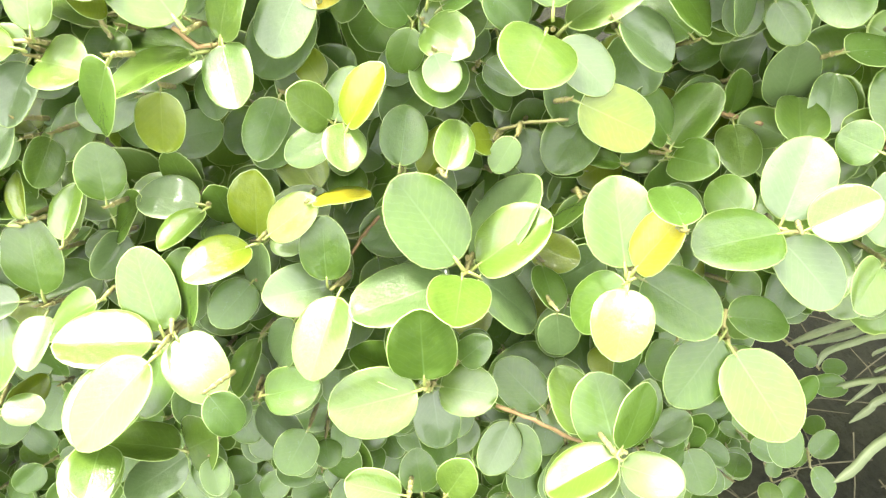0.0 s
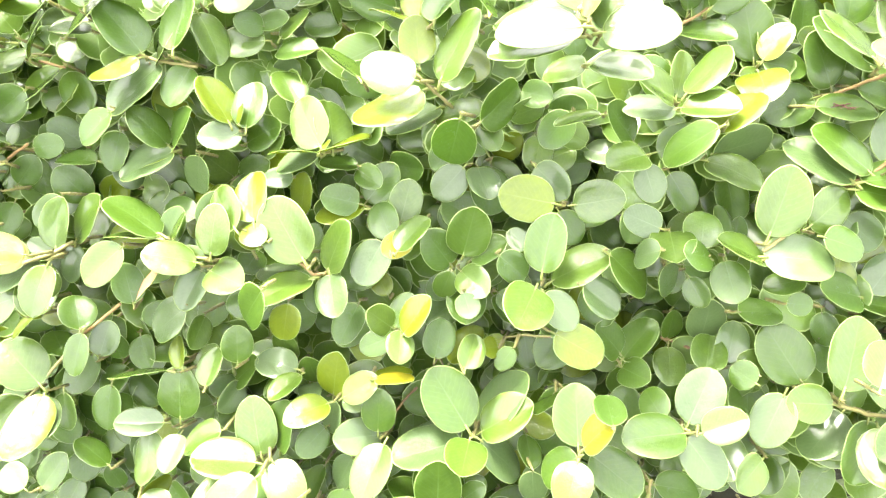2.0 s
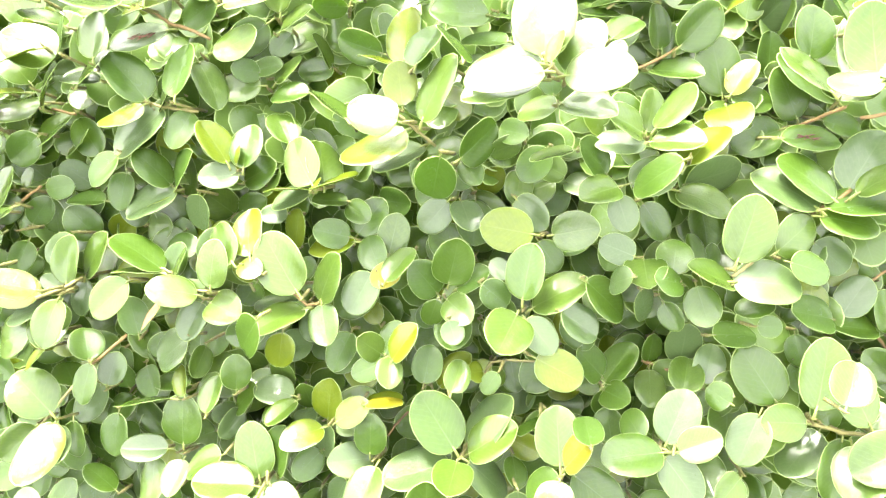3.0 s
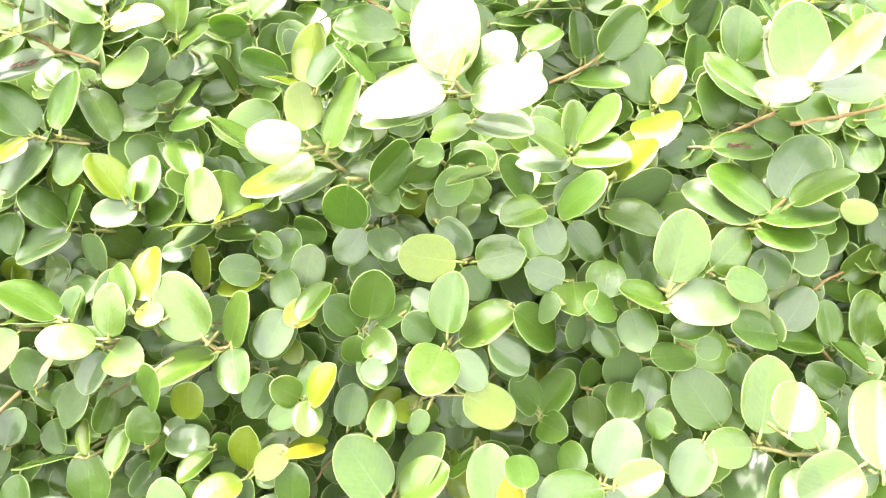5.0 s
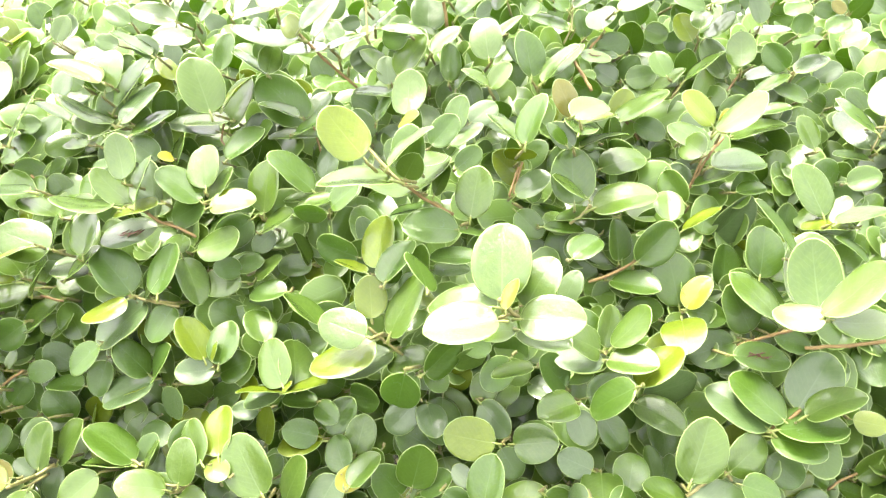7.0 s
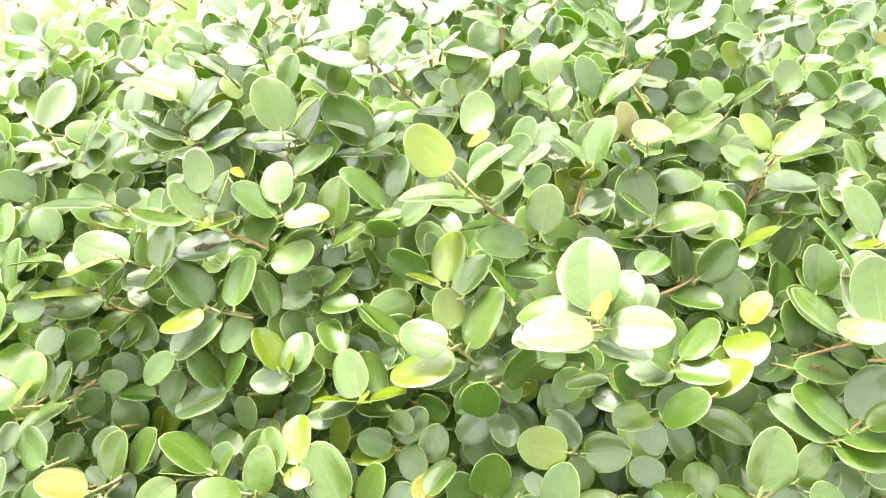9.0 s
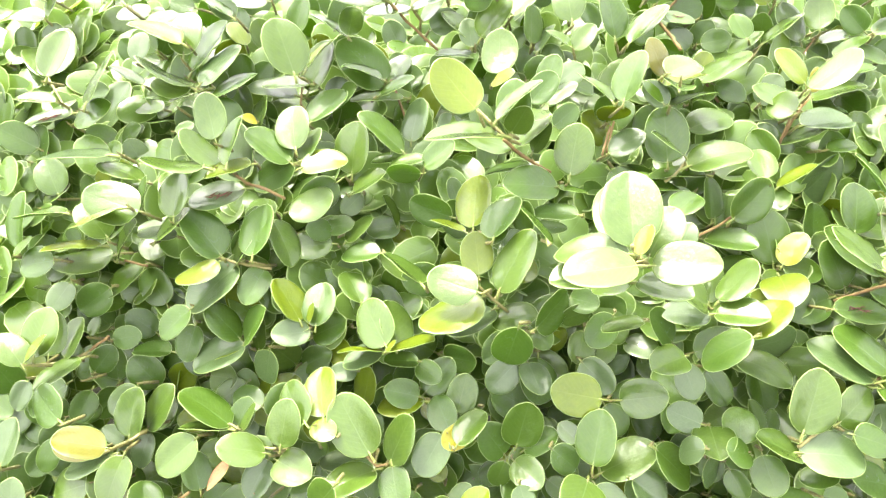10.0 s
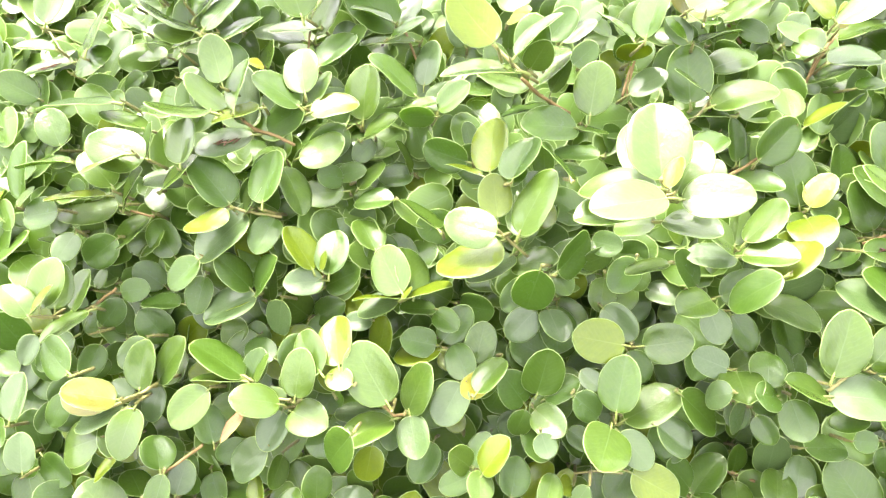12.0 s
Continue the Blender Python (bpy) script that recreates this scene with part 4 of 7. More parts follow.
leaf(s, 0.064, 0.387, 1.061, -11, 6, 166, 0.061, 0.046, "lv")
leaf(s, 0.068, 0.390, 1.066, -15, -45, 97, 0.068, 0.051, "lw")
s = shoot(-0.330, 0.535, 1.051)
leaf(s, -0.330, 0.540, 1.056, -41, -49, 83, 0.056, 0.043, "g")
s = shoot(-0.300, 0.544, 1.059)
leaf(s, -0.305, 0.543, 1.057, -4, 17, -170, 0.051, 0.039, "y")
s = shoot(0.433, 0.635, 1.059)
leaf(s, 0.427, 0.635, 1.058, 7, 5, -175, 0.054, 0.041, "y")
s = shoot(-0.556, 0.635, 1.056)
leaf(s, -0.551, 0.636, 1.058, 37, -28, 4, 0.052, 0.040, "g")
s = shoot(0.405, 0.649, 1.055)
leaf(s, 0.402, 0.654, 1.061, -10, -47, 126, 0.064, 0.049, "l")
s = shoot(-0.125, 0.594, 1.062)
leaf(s, -0.129, 0.592, 1.061, -4, 14, -158, 0.039, 0.030, "l")
s = shoot(-0.148, 0.605, 1.056)
leaf(s, -0.154, 0.605, 1.061, -7, -41, 177, 0.064, 0.050, "g")
s = shoot(-0.419, 0.669, 1.063)
leaf(s, -0.426, 0.669, 1.062, 6, 5, 176, 0.054, 0.042, "l")
s = shoot(-0.558, 0.659, 1.065)
leaf(s, -0.565, 0.657, 1.063, -7, 14, -165, 0.059, 0.046, "bm")
s = shoot(0.072, 0.368, 1.064)
leaf(s, 0.067, 0.360, 1.064, -18, 6, -166, 0.059, 0.043, "lw")
leaf(s, 0.072, 0.376, 1.066, -39, -43, 70, 0.027, 0.020, "Y")
s = shoot(-0.266, 0.574, 1.060)
leaf(s, -0.267, 0.578, 1.065, -27, -45, 110, 0.053, 0.041, "l")
s = shoot(-0.326, 0.625, 1.061)
leaf(s, -0.326, 0.629, 1.066, -47, -50, 91, 0.045, 0.035, "l")
s = shoot(0.256, 0.641, 1.063)
leaf(s, 0.253, 0.645, 1.066, -74, -33, 131, 0.045, 0.034, "g")
s = shoot(0.133, 0.614, 1.059)
leaf(s, 0.132, 0.617, 1.066, -20, -64, 109, 0.061, 0.048, "g")
s = shoot(-0.014, 0.572, 1.073)
leaf(s, -0.016, 0.574, 1.067, 1, 16, 173, 0.050, 0.038, "g")
leaf(s, -0.015, 0.570, 1.082, 36, -65, -1, 0.036, 0.027, "l")
s = shoot(0.146, 0.600, 1.072)
leaf(s, 0.151, 0.604, 1.068, 13, -22, 9, 0.068, 0.052, "lv")
leaf(s, 0.143, 0.596, 1.082, -6, -35, -165, 0.046, 0.036, "l")
s = shoot(-0.450, 0.665, 1.072)
leaf(s, -0.455, 0.666, 1.072, -23, 3, 161, 0.039, 0.030, "g")
s = shoot(0.064, 0.611, 1.070)
leaf(s, 0.068, 0.612, 1.073, 27, -36, 8, 0.043, 0.034, "b")
s = shoot(-0.324, 0.627, 1.077)
leaf(s, -0.325, 0.626, 1.078, -39, -23, -130, 0.019, 0.015, "Y")
s = shoot(-0.343, 0.550, 1.073)
leaf(s, -0.345, 0.553, 1.078, -33, -52, 124, 0.051, 0.035, "lv")
s = shoot(-0.268, 0.633, 1.075)
leaf(s, -0.265, 0.637, 1.079, 4, -32, 48, 0.056, 0.043, "d")
s = shoot(0.392, 0.787, 1.075)
leaf(s, 0.393, 0.790, 1.079, 24, -54, 70, 0.048, 0.037, "d")
s = shoot(-0.572, 0.647, 1.079)
leaf(s, -0.577, 0.646, 1.079, -6, -7, -169, 0.045, 0.035, "l")
s = shoot(0.509, 0.930, 1.076)
leaf(s, 0.506, 0.932, 1.079, -31, -45, 151, 0.044, 0.034, "g")
s = shoot(0.254, 0.666, 1.077)
leaf(s, 0.260, 0.667, 1.080, -6, -25, 11, 0.058, 0.045, "g")
s = shoot(-0.535, 0.631, 1.075)
leaf(s, -0.533, 0.635, 1.082, -21, -55, 59, 0.070, 0.054, "g")
s = shoot(-0.034, 0.567, 1.084)
leaf(s, -0.037, 0.565, 1.086, -6, -12, 177, 0.061, 0.046, "lv")
leaf(s, -0.035, 0.569, 1.087, 15, -44, 9, 0.050, 0.038, "l")
s = shoot(0.153, 0.668, 1.088)
leaf(s, 0.159, 0.670, 1.090, 22, -18, 19, 0.055, 0.043, "lv")
s = shoot(-0.287, 0.689, 1.093)
leaf(s, -0.296, 0.690, 1.094, -13, -13, -175, 0.062, 0.047, "bv")
leaf(s, -0.282, 0.689, 1.101, 12, -60, 40, 0.064, 0.049, "l")
s = shoot(0.293, 0.727, 1.097)
leaf(s, 0.300, 0.729, 1.098, 7, -8, 13, 0.057, 0.044, "g")
s = shoot(0.069, 0.654, 1.095)
leaf(s, 0.069, 0.650, 1.099, 0, -38, -88, 0.046, 0.037, "y")
s = shoot(-0.625, 0.798, 1.095)
leaf(s, -0.621, 0.800, 1.099, 11, -43, 26, 0.053, 0.041, "g")
s = shoot(-0.381, 0.626, 1.098)
leaf(s, -0.376, 0.630, 1.101, -3, -25, 41, 0.058, 0.044, "g")
s = shoot(-0.401, 0.644, 1.103)
leaf(s, -0.410, 0.644, 1.101, -16, -5, 165, 0.049, 0.038, "lv")
leaf(s, -0.406, 0.645, 1.108, 10, -21, 180, 0.070, 0.051, "lv")
s = shoot(0.272, 0.661, 1.103)
leaf(s, 0.279, 0.664, 1.104, 12, -5, 16, 0.061, 0.047, "b")
s = shoot(-0.381, 0.647, 1.109)
leaf(s, -0.387, 0.646, 1.107, -8, 19, -177, 0.055, 0.042, "l")
s = shoot(-0.187, 0.698, 1.107)
leaf(s, -0.190, 0.698, 1.109, -34, -42, 170, 0.077, 0.059, "d")
leaf(s, -0.188, 0.702, 1.114, 1, -37, 57, 0.044, 0.034, "d")
s = shoot(-0.273, 0.686, 1.110)
leaf(s, -0.280, 0.685, 1.110, -7, 4, -169, 0.054, 0.042, "l")
s = shoot(-0.579, 0.637, 1.104)
leaf(s, -0.577, 0.640, 1.110, 12, -57, 59, 0.058, 0.045, "l")
s = shoot(-0.194, 0.654, 1.107)
leaf(s, -0.189, 0.654, 1.110, 11, -29, 2, 0.044, 0.034, "g")
s = shoot(-0.039, 0.524, 1.112)
leaf(s, -0.038, 0.526, 1.114, 129, -59, -38, 0.033, 0.027, "l")
leaf(s, -0.047, 0.518, 1.114, 1, -4, -167, 0.073, 0.055, "lv")
s = shoot(0.307, 0.753, 1.111)
leaf(s, 0.314, 0.753, 1.114, 3, -24, 5, 0.064, 0.048, "lv")
s = shoot(0.288, 0.690, 1.112)
leaf(s, 0.282, 0.692, 1.115, -14, -21, 153, 0.057, 0.044, "l")
s = shoot(0.402, 0.719, 1.112)
leaf(s, 0.400, 0.721, 1.116, -21, -54, 143, 0.041, 0.032, "l")
s = shoot(-0.424, 0.676, 1.110)
leaf(s, -0.420, 0.679, 1.117, 2, -50, 37, 0.074, 0.057, "g")
s = shoot(0.128, 0.657, 1.115)
leaf(s, 0.134, 0.659, 1.117, -14, -16, 21, 0.056, 0.043, "l")
s = shoot(-0.620, 0.786, 1.111)
leaf(s, -0.619, 0.788, 1.117, -10, -65, 73, 0.052, 0.040, "l")
s = shoot(0.267, 0.655, 1.118)
leaf(s, 0.265, 0.659, 1.119, -55, -9, 118, 0.040, 0.034, "lv")
s = shoot(-0.028, 0.538, 1.121)
leaf(s, -0.026, 0.542, 1.122, 2, -8, 60, 0.038, 0.030, "l")
s = shoot(-0.187, 0.683, 1.120)
leaf(s, -0.192, 0.682, 1.122, -2, -18, -167, 0.048, 0.037, "g")
s = shoot(0.196, 0.752, 1.126)
leaf(s, 0.200, 0.751, 1.124, 45, 18, -14, 0.040, 0.031, "d")
s = shoot(0.071, 0.631, 1.122)
leaf(s, 0.066, 0.635, 1.125, 16, -24, 136, 0.052, 0.040, "l")
s = shoot(-0.281, 0.654, 1.124)
leaf(s, -0.286, 0.650, 1.128, -15, -58, 140, 0.068, 0.052, "l")
leaf(s, -0.277, 0.664, 1.131, -25, -38, 55, 0.051, 0.040, "y")
s = shoot(0.170, 0.733, 1.125)
leaf(s, 0.177, 0.735, 1.130, 1, -34, 15, 0.068, 0.052, "l")
s = shoot(0.007, 0.675, 1.128)
leaf(s, 0.010, 0.677, 1.130, 40, -31, 38, 0.039, 0.030, "b")
s = shoot(-0.474, 0.656, 1.127)
leaf(s, -0.474, 0.658, 1.130, -7, -57, 91, 0.036, 0.028, "b")
s = shoot(0.072, 0.599, 1.127)
leaf(s, 0.074, 0.602, 1.133, -26, -60, 63, 0.056, 0.043, "g")
s = shoot(-0.061, 0.633, 1.138)
leaf(s, -0.063, 0.629, 1.137, 37, -31, -33, 0.031, 0.024, "Y")
leaf(s, -0.057, 0.639, 1.145, -17, -48, 92, 0.053, 0.041, "lv")
s = shoot(0.282, 0.675, 1.135)
leaf(s, 0.283, 0.677, 1.138, 57, -58, 56, 0.029, 0.022, "Y")
s = shoot(-0.375, 0.750, 1.135)
leaf(s, -0.377, 0.752, 1.138, -11, -44, 152, 0.036, 0.028, "y")
s = shoot(0.122, 0.662, 1.140)
leaf(s, 0.124, 0.661, 1.138, -5, -11, 35, 0.056, 0.043, "y")
leaf(s, 0.123, 0.668, 1.148, -41, -62, 175, 0.044, 0.034, "o")
s = shoot(-0.420, 0.659, 1.134)
leaf(s, -0.420, 0.663, 1.140, -4, -56, 94, 0.055, 0.041, "lv")
s = shoot(-0.068, 0.496, 1.137)
leaf(s, -0.072, 0.498, 1.142, -40, -39, 156, 0.057, 0.044, "yv")
s = shoot(0.271, 0.660, 1.143)
leaf(s, 0.275, 0.659, 1.145, 9, -40, 8, 0.061, 0.046, "lv")
leaf(s, 0.270, 0.663, 1.150, -29, -43, 160, 0.047, 0.036, "y")
s = shoot(0.219, 0.796, 1.147)
leaf(s, 0.223, 0.798, 1.151, -3, -40, 19, 0.048, 0.037, "l")
s = shoot(-0.409, 0.653, 1.153)
leaf(s, -0.416, 0.653, 1.155, -4, -18, -179, 0.063, 0.049, "y")
s = shoot(0.117, 0.632, 1.155)
leaf(s, 0.121, 0.636, 1.157, 18, -15, 41, 0.049, 0.039, "lv")
s = shoot(-0.088, 0.714, 1.159)
leaf(s, -0.092, 0.715, 1.158, -5, -57, 111, 0.036, 0.027, "b")
leaf(s, -0.082, 0.718, 1.169, 24, -55, 23, 0.057, 0.044, "l")
s = shoot(0.026, 0.720, 1.159)
leaf(s, 0.028, 0.723, 1.160, 28, -53, 25, 0.036, 0.028, "l")
leaf(s, 0.023, 0.719, 1.164, -5, -29, 168, 0.035, 0.027, "l")
s = shoot(-0.236, 0.709, 1.160)
leaf(s, -0.239, 0.713, 1.162, 10, -24, 164, 0.052, 0.040, "l")
leaf(s, -0.237, 0.709, 1.164, 22, -54, 83, 0.037, 0.029, "l")
s = shoot(-0.022, 0.731, 1.158)
leaf(s, -0.023, 0.733, 1.163, 38, -66, 101, 0.045, 0.035, "g")
s = shoot(-0.087, 0.734, 1.160)
leaf(s, -0.091, 0.734, 1.163, -12, -37, 170, 0.050, 0.039, "l")
s = shoot(-0.507, 0.780, 1.166)
leaf(s, -0.512, 0.780, 1.165, -29, 6, 179, 0.046, 0.035, "g")
s = shoot(0.252, 0.791, 1.163)
leaf(s, 0.257, 0.793, 1.168, -13, -41, 16, 0.058, 0.045, "l")
s = shoot(0.321, 0.819, 1.166)
leaf(s, 0.311, 0.820, 1.169, -26, -53, 152, 0.056, 0.043, "l")
leaf(s, 0.333, 0.821, 1.170, 6, -18, -1, 0.056, 0.042, "lv")
s = shoot(-0.147, 0.742, 1.168)
leaf(s, -0.143, 0.744, 1.170, 70, -33, 24, 0.037, 0.030, "b")
s = shoot(0.076, 0.736, 1.167)
leaf(s, 0.074, 0.739, 1.173, 6, -63, 122, 0.056, 0.043, "g")
s = shoot(0.235, 0.773, 1.173)
leaf(s, 0.233, 0.775, 1.176, -32, -45, 134, 0.035, 0.027, "g")
s = shoot(0.082, 0.700, 1.171)
leaf(s, 0.086, 0.702, 1.176, -8, -47, 26, 0.057, 0.044, "l")
s = shoot(-0.155, 0.729, 1.179)
leaf(s, -0.152, 0.730, 1.182, 14, -48, 19, 0.039, 0.030, "l")
s = shoot(-0.514, 0.726, 1.179)
leaf(s, -0.513, 0.728, 1.182, 34, -60, 57, 0.034, 0.026, "l")
s = shoot(0.338, 0.817, 1.184)
leaf(s, 0.334, 0.818, 1.187, -24, -39, 166, 0.036, 0.028, "y")
s = shoot(0.378, 0.782, 1.185)
leaf(s, 0.382, 0.784, 1.187, 8, -26, 28, 0.042, 0.032, "b")
s = shoot(0.321, 0.793, 1.183)
leaf(s, 0.321, 0.796, 1.188, -28, -56, 94, 0.044, 0.035, "lv")
s = shoot(0.024, 0.737, 1.185)
leaf(s, 0.022, 0.741, 1.190, -32, -57, 114, 0.053, 0.040, "lv")
s = shoot(-0.050, 0.750, 1.187)
leaf(s, -0.047, 0.752, 1.191, 12, -44, 27, 0.043, 0.033, "l")
s = shoot(-0.340, 0.751, 1.192)
leaf(s, -0.346, 0.750, 1.192, -34, -1, -175, 0.051, 0.040, "g")
s = shoot(-0.162, 0.712, 1.197)
leaf(s, -0.164, 0.718, 1.196, -9, 3, -179, 0.055, 0.042, "l")
leaf(s, -0.162, 0.707, 1.199, 5, -23, 12, 0.047, 0.036, "l")
s = shoot(0.014, 0.762, 1.195)
leaf(s, 0.019, 0.764, 1.200, -9, -40, 27, 0.055, 0.043, "l")
s = shoot(0.123, 0.749, 1.200)
leaf(s, 0.128, 0.749, 1.200, 23, 4, 3, 0.036, 0.027, "gm")
s = shoot(-0.189, 0.699, 1.208)
leaf(s, -0.195, 0.703, 1.207, -9, -3, -175, 0.077, 0.058, "lv")
leaf(s, -0.195, 0.698, 1.211, -49, -33, 133, 0.033, 0.026, "y")
s = shoot(0.273, 0.833, 1.208)
leaf(s, 0.267, 0.836, 1.209, -60, -51, 159, 0.038, 0.029, "y")
leaf(s, 0.281, 0.832, 1.214, 2, -38, 22, 0.045, 0.034, "lv")
s = shoot(-0.068, 0.727, 1.212)
leaf(s, -0.072, 0.728, 1.212, -81, 6, 155, 0.039, 0.031, "d")
s = shoot(-0.108, 0.716, 1.223)
leaf(s, -0.102, 0.716, 1.222, 5, 4, -3, 0.049, 0.038, "l")
s = shoot(0.331, 0.828, 1.223)
leaf(s, 0.337, 0.829, 1.224, 8, -11, 13, 0.044, 0.034, "y")
s = shoot(-0.251, 0.403, 0.803)
leaf(s, -0.255, 0.411, 0.806, 49, -45, 69, 0.036, 0.028, "l")
leaf(s, -0.253, 0.403, 0.806, -44, -5, 178, 0.026, 0.020, "l")
s = shoot(-0.205, 0.419, 0.816)
leaf(s, -0.209, 0.415, 0.810, 9, -21, 162, 0.037, 0.026, "l")
leaf(s, -0.206, 0.423, 0.825, -56, -21, -126, 0.025, 0.030, "y")
s = shoot(-0.219, 0.431, 0.782)
leaf(s, -0.218, 0.434, 0.784, -14, -44, 63, 0.027, 0.019, "g")
s = shoot(-0.157, 0.419, 0.813)
leaf(s, -0.159, 0.419, 0.815, -8, -17, 166, 0.044, 0.033, "l")
leaf(s, -0.158, 0.421, 0.816, 48, -54, 49, 0.026, 0.020, "g")
s = shoot(-0.156, 0.438, 0.778)
leaf(s, -0.167, 0.440, 0.778, -5, -11, 172, 0.054, 0.038, "d")
leaf(s, -0.154, 0.444, 0.785, -29, -44, 121, 0.039, 0.027, "d")
leaf(s, -0.155, 0.431, 0.772, 7, 47, -77, 0.034, 0.024, "d")
s = shoot(-0.148, 0.414, 0.788)
leaf(s, -0.149, 0.409, 0.792, -37, 11, -156, 0.049, 0.023, "gw")
leaf(s, -0.160, 0.417, 0.784, 1, -3, -176, 0.048, 0.036, "b")
s = shoot(-0.089, 0.450, 0.819)
leaf(s, -0.089, 0.447, 0.811, -49, 45, -145, 0.057, 0.042, "d")
s = shoot(-0.184, 0.390, 0.777)
leaf(s, -0.192, 0.396, 0.772, -64, 14, -164, 0.042, 0.031, "g")
s = shoot(-0.172, 0.400, 0.683)
leaf(s, -0.178, 0.399, 0.682, -30, -9, 168, 0.048, 0.034, "dw")
s = shoot(-0.105, 0.413, 0.766)
leaf(s, -0.107, 0.410, 0.762, -14, 43, -118, 0.043, 0.031, "d")
s = shoot(-0.060, 0.372, 0.764)
leaf(s, -0.065, 0.370, 0.762, -39, 19, -159, 0.034, 0.025, "g")
s = shoot(-0.077, 0.422, 0.764)
leaf(s, -0.080, 0.424, 0.766, -30, -38, 136, 0.028, 0.022, "y")
s = shoot(-0.078, 0.402, 0.682)
leaf(s, -0.089, 0.405, 0.691, -16, -38, 136, 0.052, 0.036, "y")
leaf(s, -0.071, 0.406, 0.679, 15, -19, 90, 0.034, 0.030, "g")
s = shoot(-0.132, 0.372, 0.672)
leaf(s, -0.122, 0.372, 0.672, 32, -27, 31, 0.053, 0.040, "l")
s = shoot(-0.091, 0.367, 0.707)
leaf(s, -0.086, 0.368, 0.708, -19, -7, 9, 0.040, 0.029, "y")
s = shoot(-0.160, 0.379, 0.696)
leaf(s, -0.164, 0.376, 0.694, -2, 27, -150, 0.040, 0.028, "l")
s = shoot(-0.149, 0.403, 0.665)
leaf(s, -0.152, 0.402, 0.664, -53, 20, -158, 0.029, 0.023, "d")
s = shoot(-0.238, 0.395, 0.656)
leaf(s, -0.239, 0.394, 0.673, -7, -40, 131, 0.052, 0.042, "l")
leaf(s, -0.237, 0.396, 0.656, 33, -43, 62, 0.029, 0.021, "l")
leaf(s, -0.239, 0.401, 0.652, -53, -12, 170, 0.021, 0.015, "d")
leaf(s, -0.237, 0.395, 0.653, -35, 14, -164, 0.032, 0.024, "d")
s = shoot(-0.283, 0.362, 0.697)
leaf(s, -0.291, 0.360, 0.695, 35, 5, -171, 0.060, 0.042, "l")
s = shoot(-0.265, 0.364, 0.670)
leaf(s, -0.264, 0.368, 0.674, -4, -45, 69, 0.042, 0.030, "l")
s = shoot(-0.294, 0.414, 0.664)
leaf(s, -0.300, 0.414, 0.664, -1, -1, -179, 0.041, 0.031, "d")
s = shoot(-0.287, 0.343, 0.634)
leaf(s, -0.297, 0.341, 0.640, -25, 1, -173, 0.051, 0.031, "bw")
s = shoot(-0.011, 0.444, 0.791)
leaf(s, -0.016, 0.445, 0.803, -18, -15, 168, 0.039, 0.029, "d")
leaf(s, -0.002, 0.431, 0.786, -7, 17, -89, 0.047, 0.039, "d")
leaf(s, -0.020, 0.444, 0.780, -46, 38, -152, 0.030, 0.026, "d")
s = shoot(-0.011, 0.421, 0.809)
leaf(s, -0.013, 0.418, 0.802, 43, -16, 18, 0.045, 0.034, "l")
s = shoot(-0.022, 0.407, 0.699)
leaf(s, -0.027, 0.417, 0.701, 6, -47, 88, 0.042, 0.033, "d")
leaf(s, -0.014, 0.404, 0.704, -6, -35, 42, 0.048, 0.036, "y")
s = shoot(-0.078, 0.459, 0.743)
leaf(s, -0.079, 0.463, 0.748, -46, -47, 105, 0.048, 0.034, "d")
s = shoot(-0.049, 0.458, 0.743)
leaf(s, -0.051, 0.463, 0.748, 29, -45, 116, 0.055, 0.039, "d")
s = shoot(0.024, 0.434, 0.776)
leaf(s, 0.028, 0.433, 0.775, 56, 23, -21, 0.032, 0.023, "g")
s = shoot(0.021, 0.452, 0.761)
leaf(s, 0.024, 0.450, 0.758, 3, 35, -38, 0.033, 0.023, "d")
s = shoot(0.036, 0.448, 0.711)
leaf(s, 0.039, 0.450, 0.714, 56, -34, 41, 0.038, 0.027, "l")
s = shoot(0.180, 0.438, 0.821)
leaf(s, 0.189, 0.444, 0.819, 21, 62, -89, 0.027, 0.025, "d")
s = shoot(0.109, 0.433, 0.801)
leaf(s, 0.112, 0.429, 0.797, 47, 40, -49, 0.042, 0.034, "d")
s = shoot(0.155, 0.426, 0.709)
leaf(s, 0.161, 0.433, 0.716, 49, -34, 41, 0.055, 0.039, "d")
leaf(s, 0.158, 0.422, 0.707, 7, -3, 5, 0.041, 0.029, "g")
s = shoot(0.039, 0.421, 0.728)
leaf(s, 0.038, 0.424, 0.721, 53, 63, -28, 0.026, 0.023, "l")
leaf(s, 0.038, 0.417, 0.731, -49, 21, -157, 0.021, 0.019, "y")
s = shoot(0.057, 0.442, 0.725)
leaf(s, 0.058, 0.439, 0.721, 22, 46, -70, 0.036, 0.028, "g")
s = shoot(0.168, 0.450, 0.696)
leaf(s, 0.168, 0.452, 0.699, 7, -47, 102, 0.044, 0.031, "y")
leaf(s, 0.165, 0.455, 0.697, -45, -19, 110, 0.027, 0.025, "g")
leaf(s, 0.165, 0.447, 0.696, -32, 10, -169, 0.036, 0.027, "g")
s = shoot(0.130, 0.422, 0.702)
leaf(s, 0.126, 0.422, 0.703, -5, -9, 173, 0.034, 0.024, "g")
s = shoot(0.104, 0.427, 0.700)
leaf(s, 0.102, 0.434, 0.702, -55, -1, -179, 0.021, 0.017, "g")
leaf(s, 0.100, 0.420, 0.698, -5, 2, -176, 0.024, 0.017, "g")
s = shoot(0.267, 0.370, 0.759)
leaf(s, 0.264, 0.363, 0.755, -59, -5, 139, 0.026, 0.028, "g")
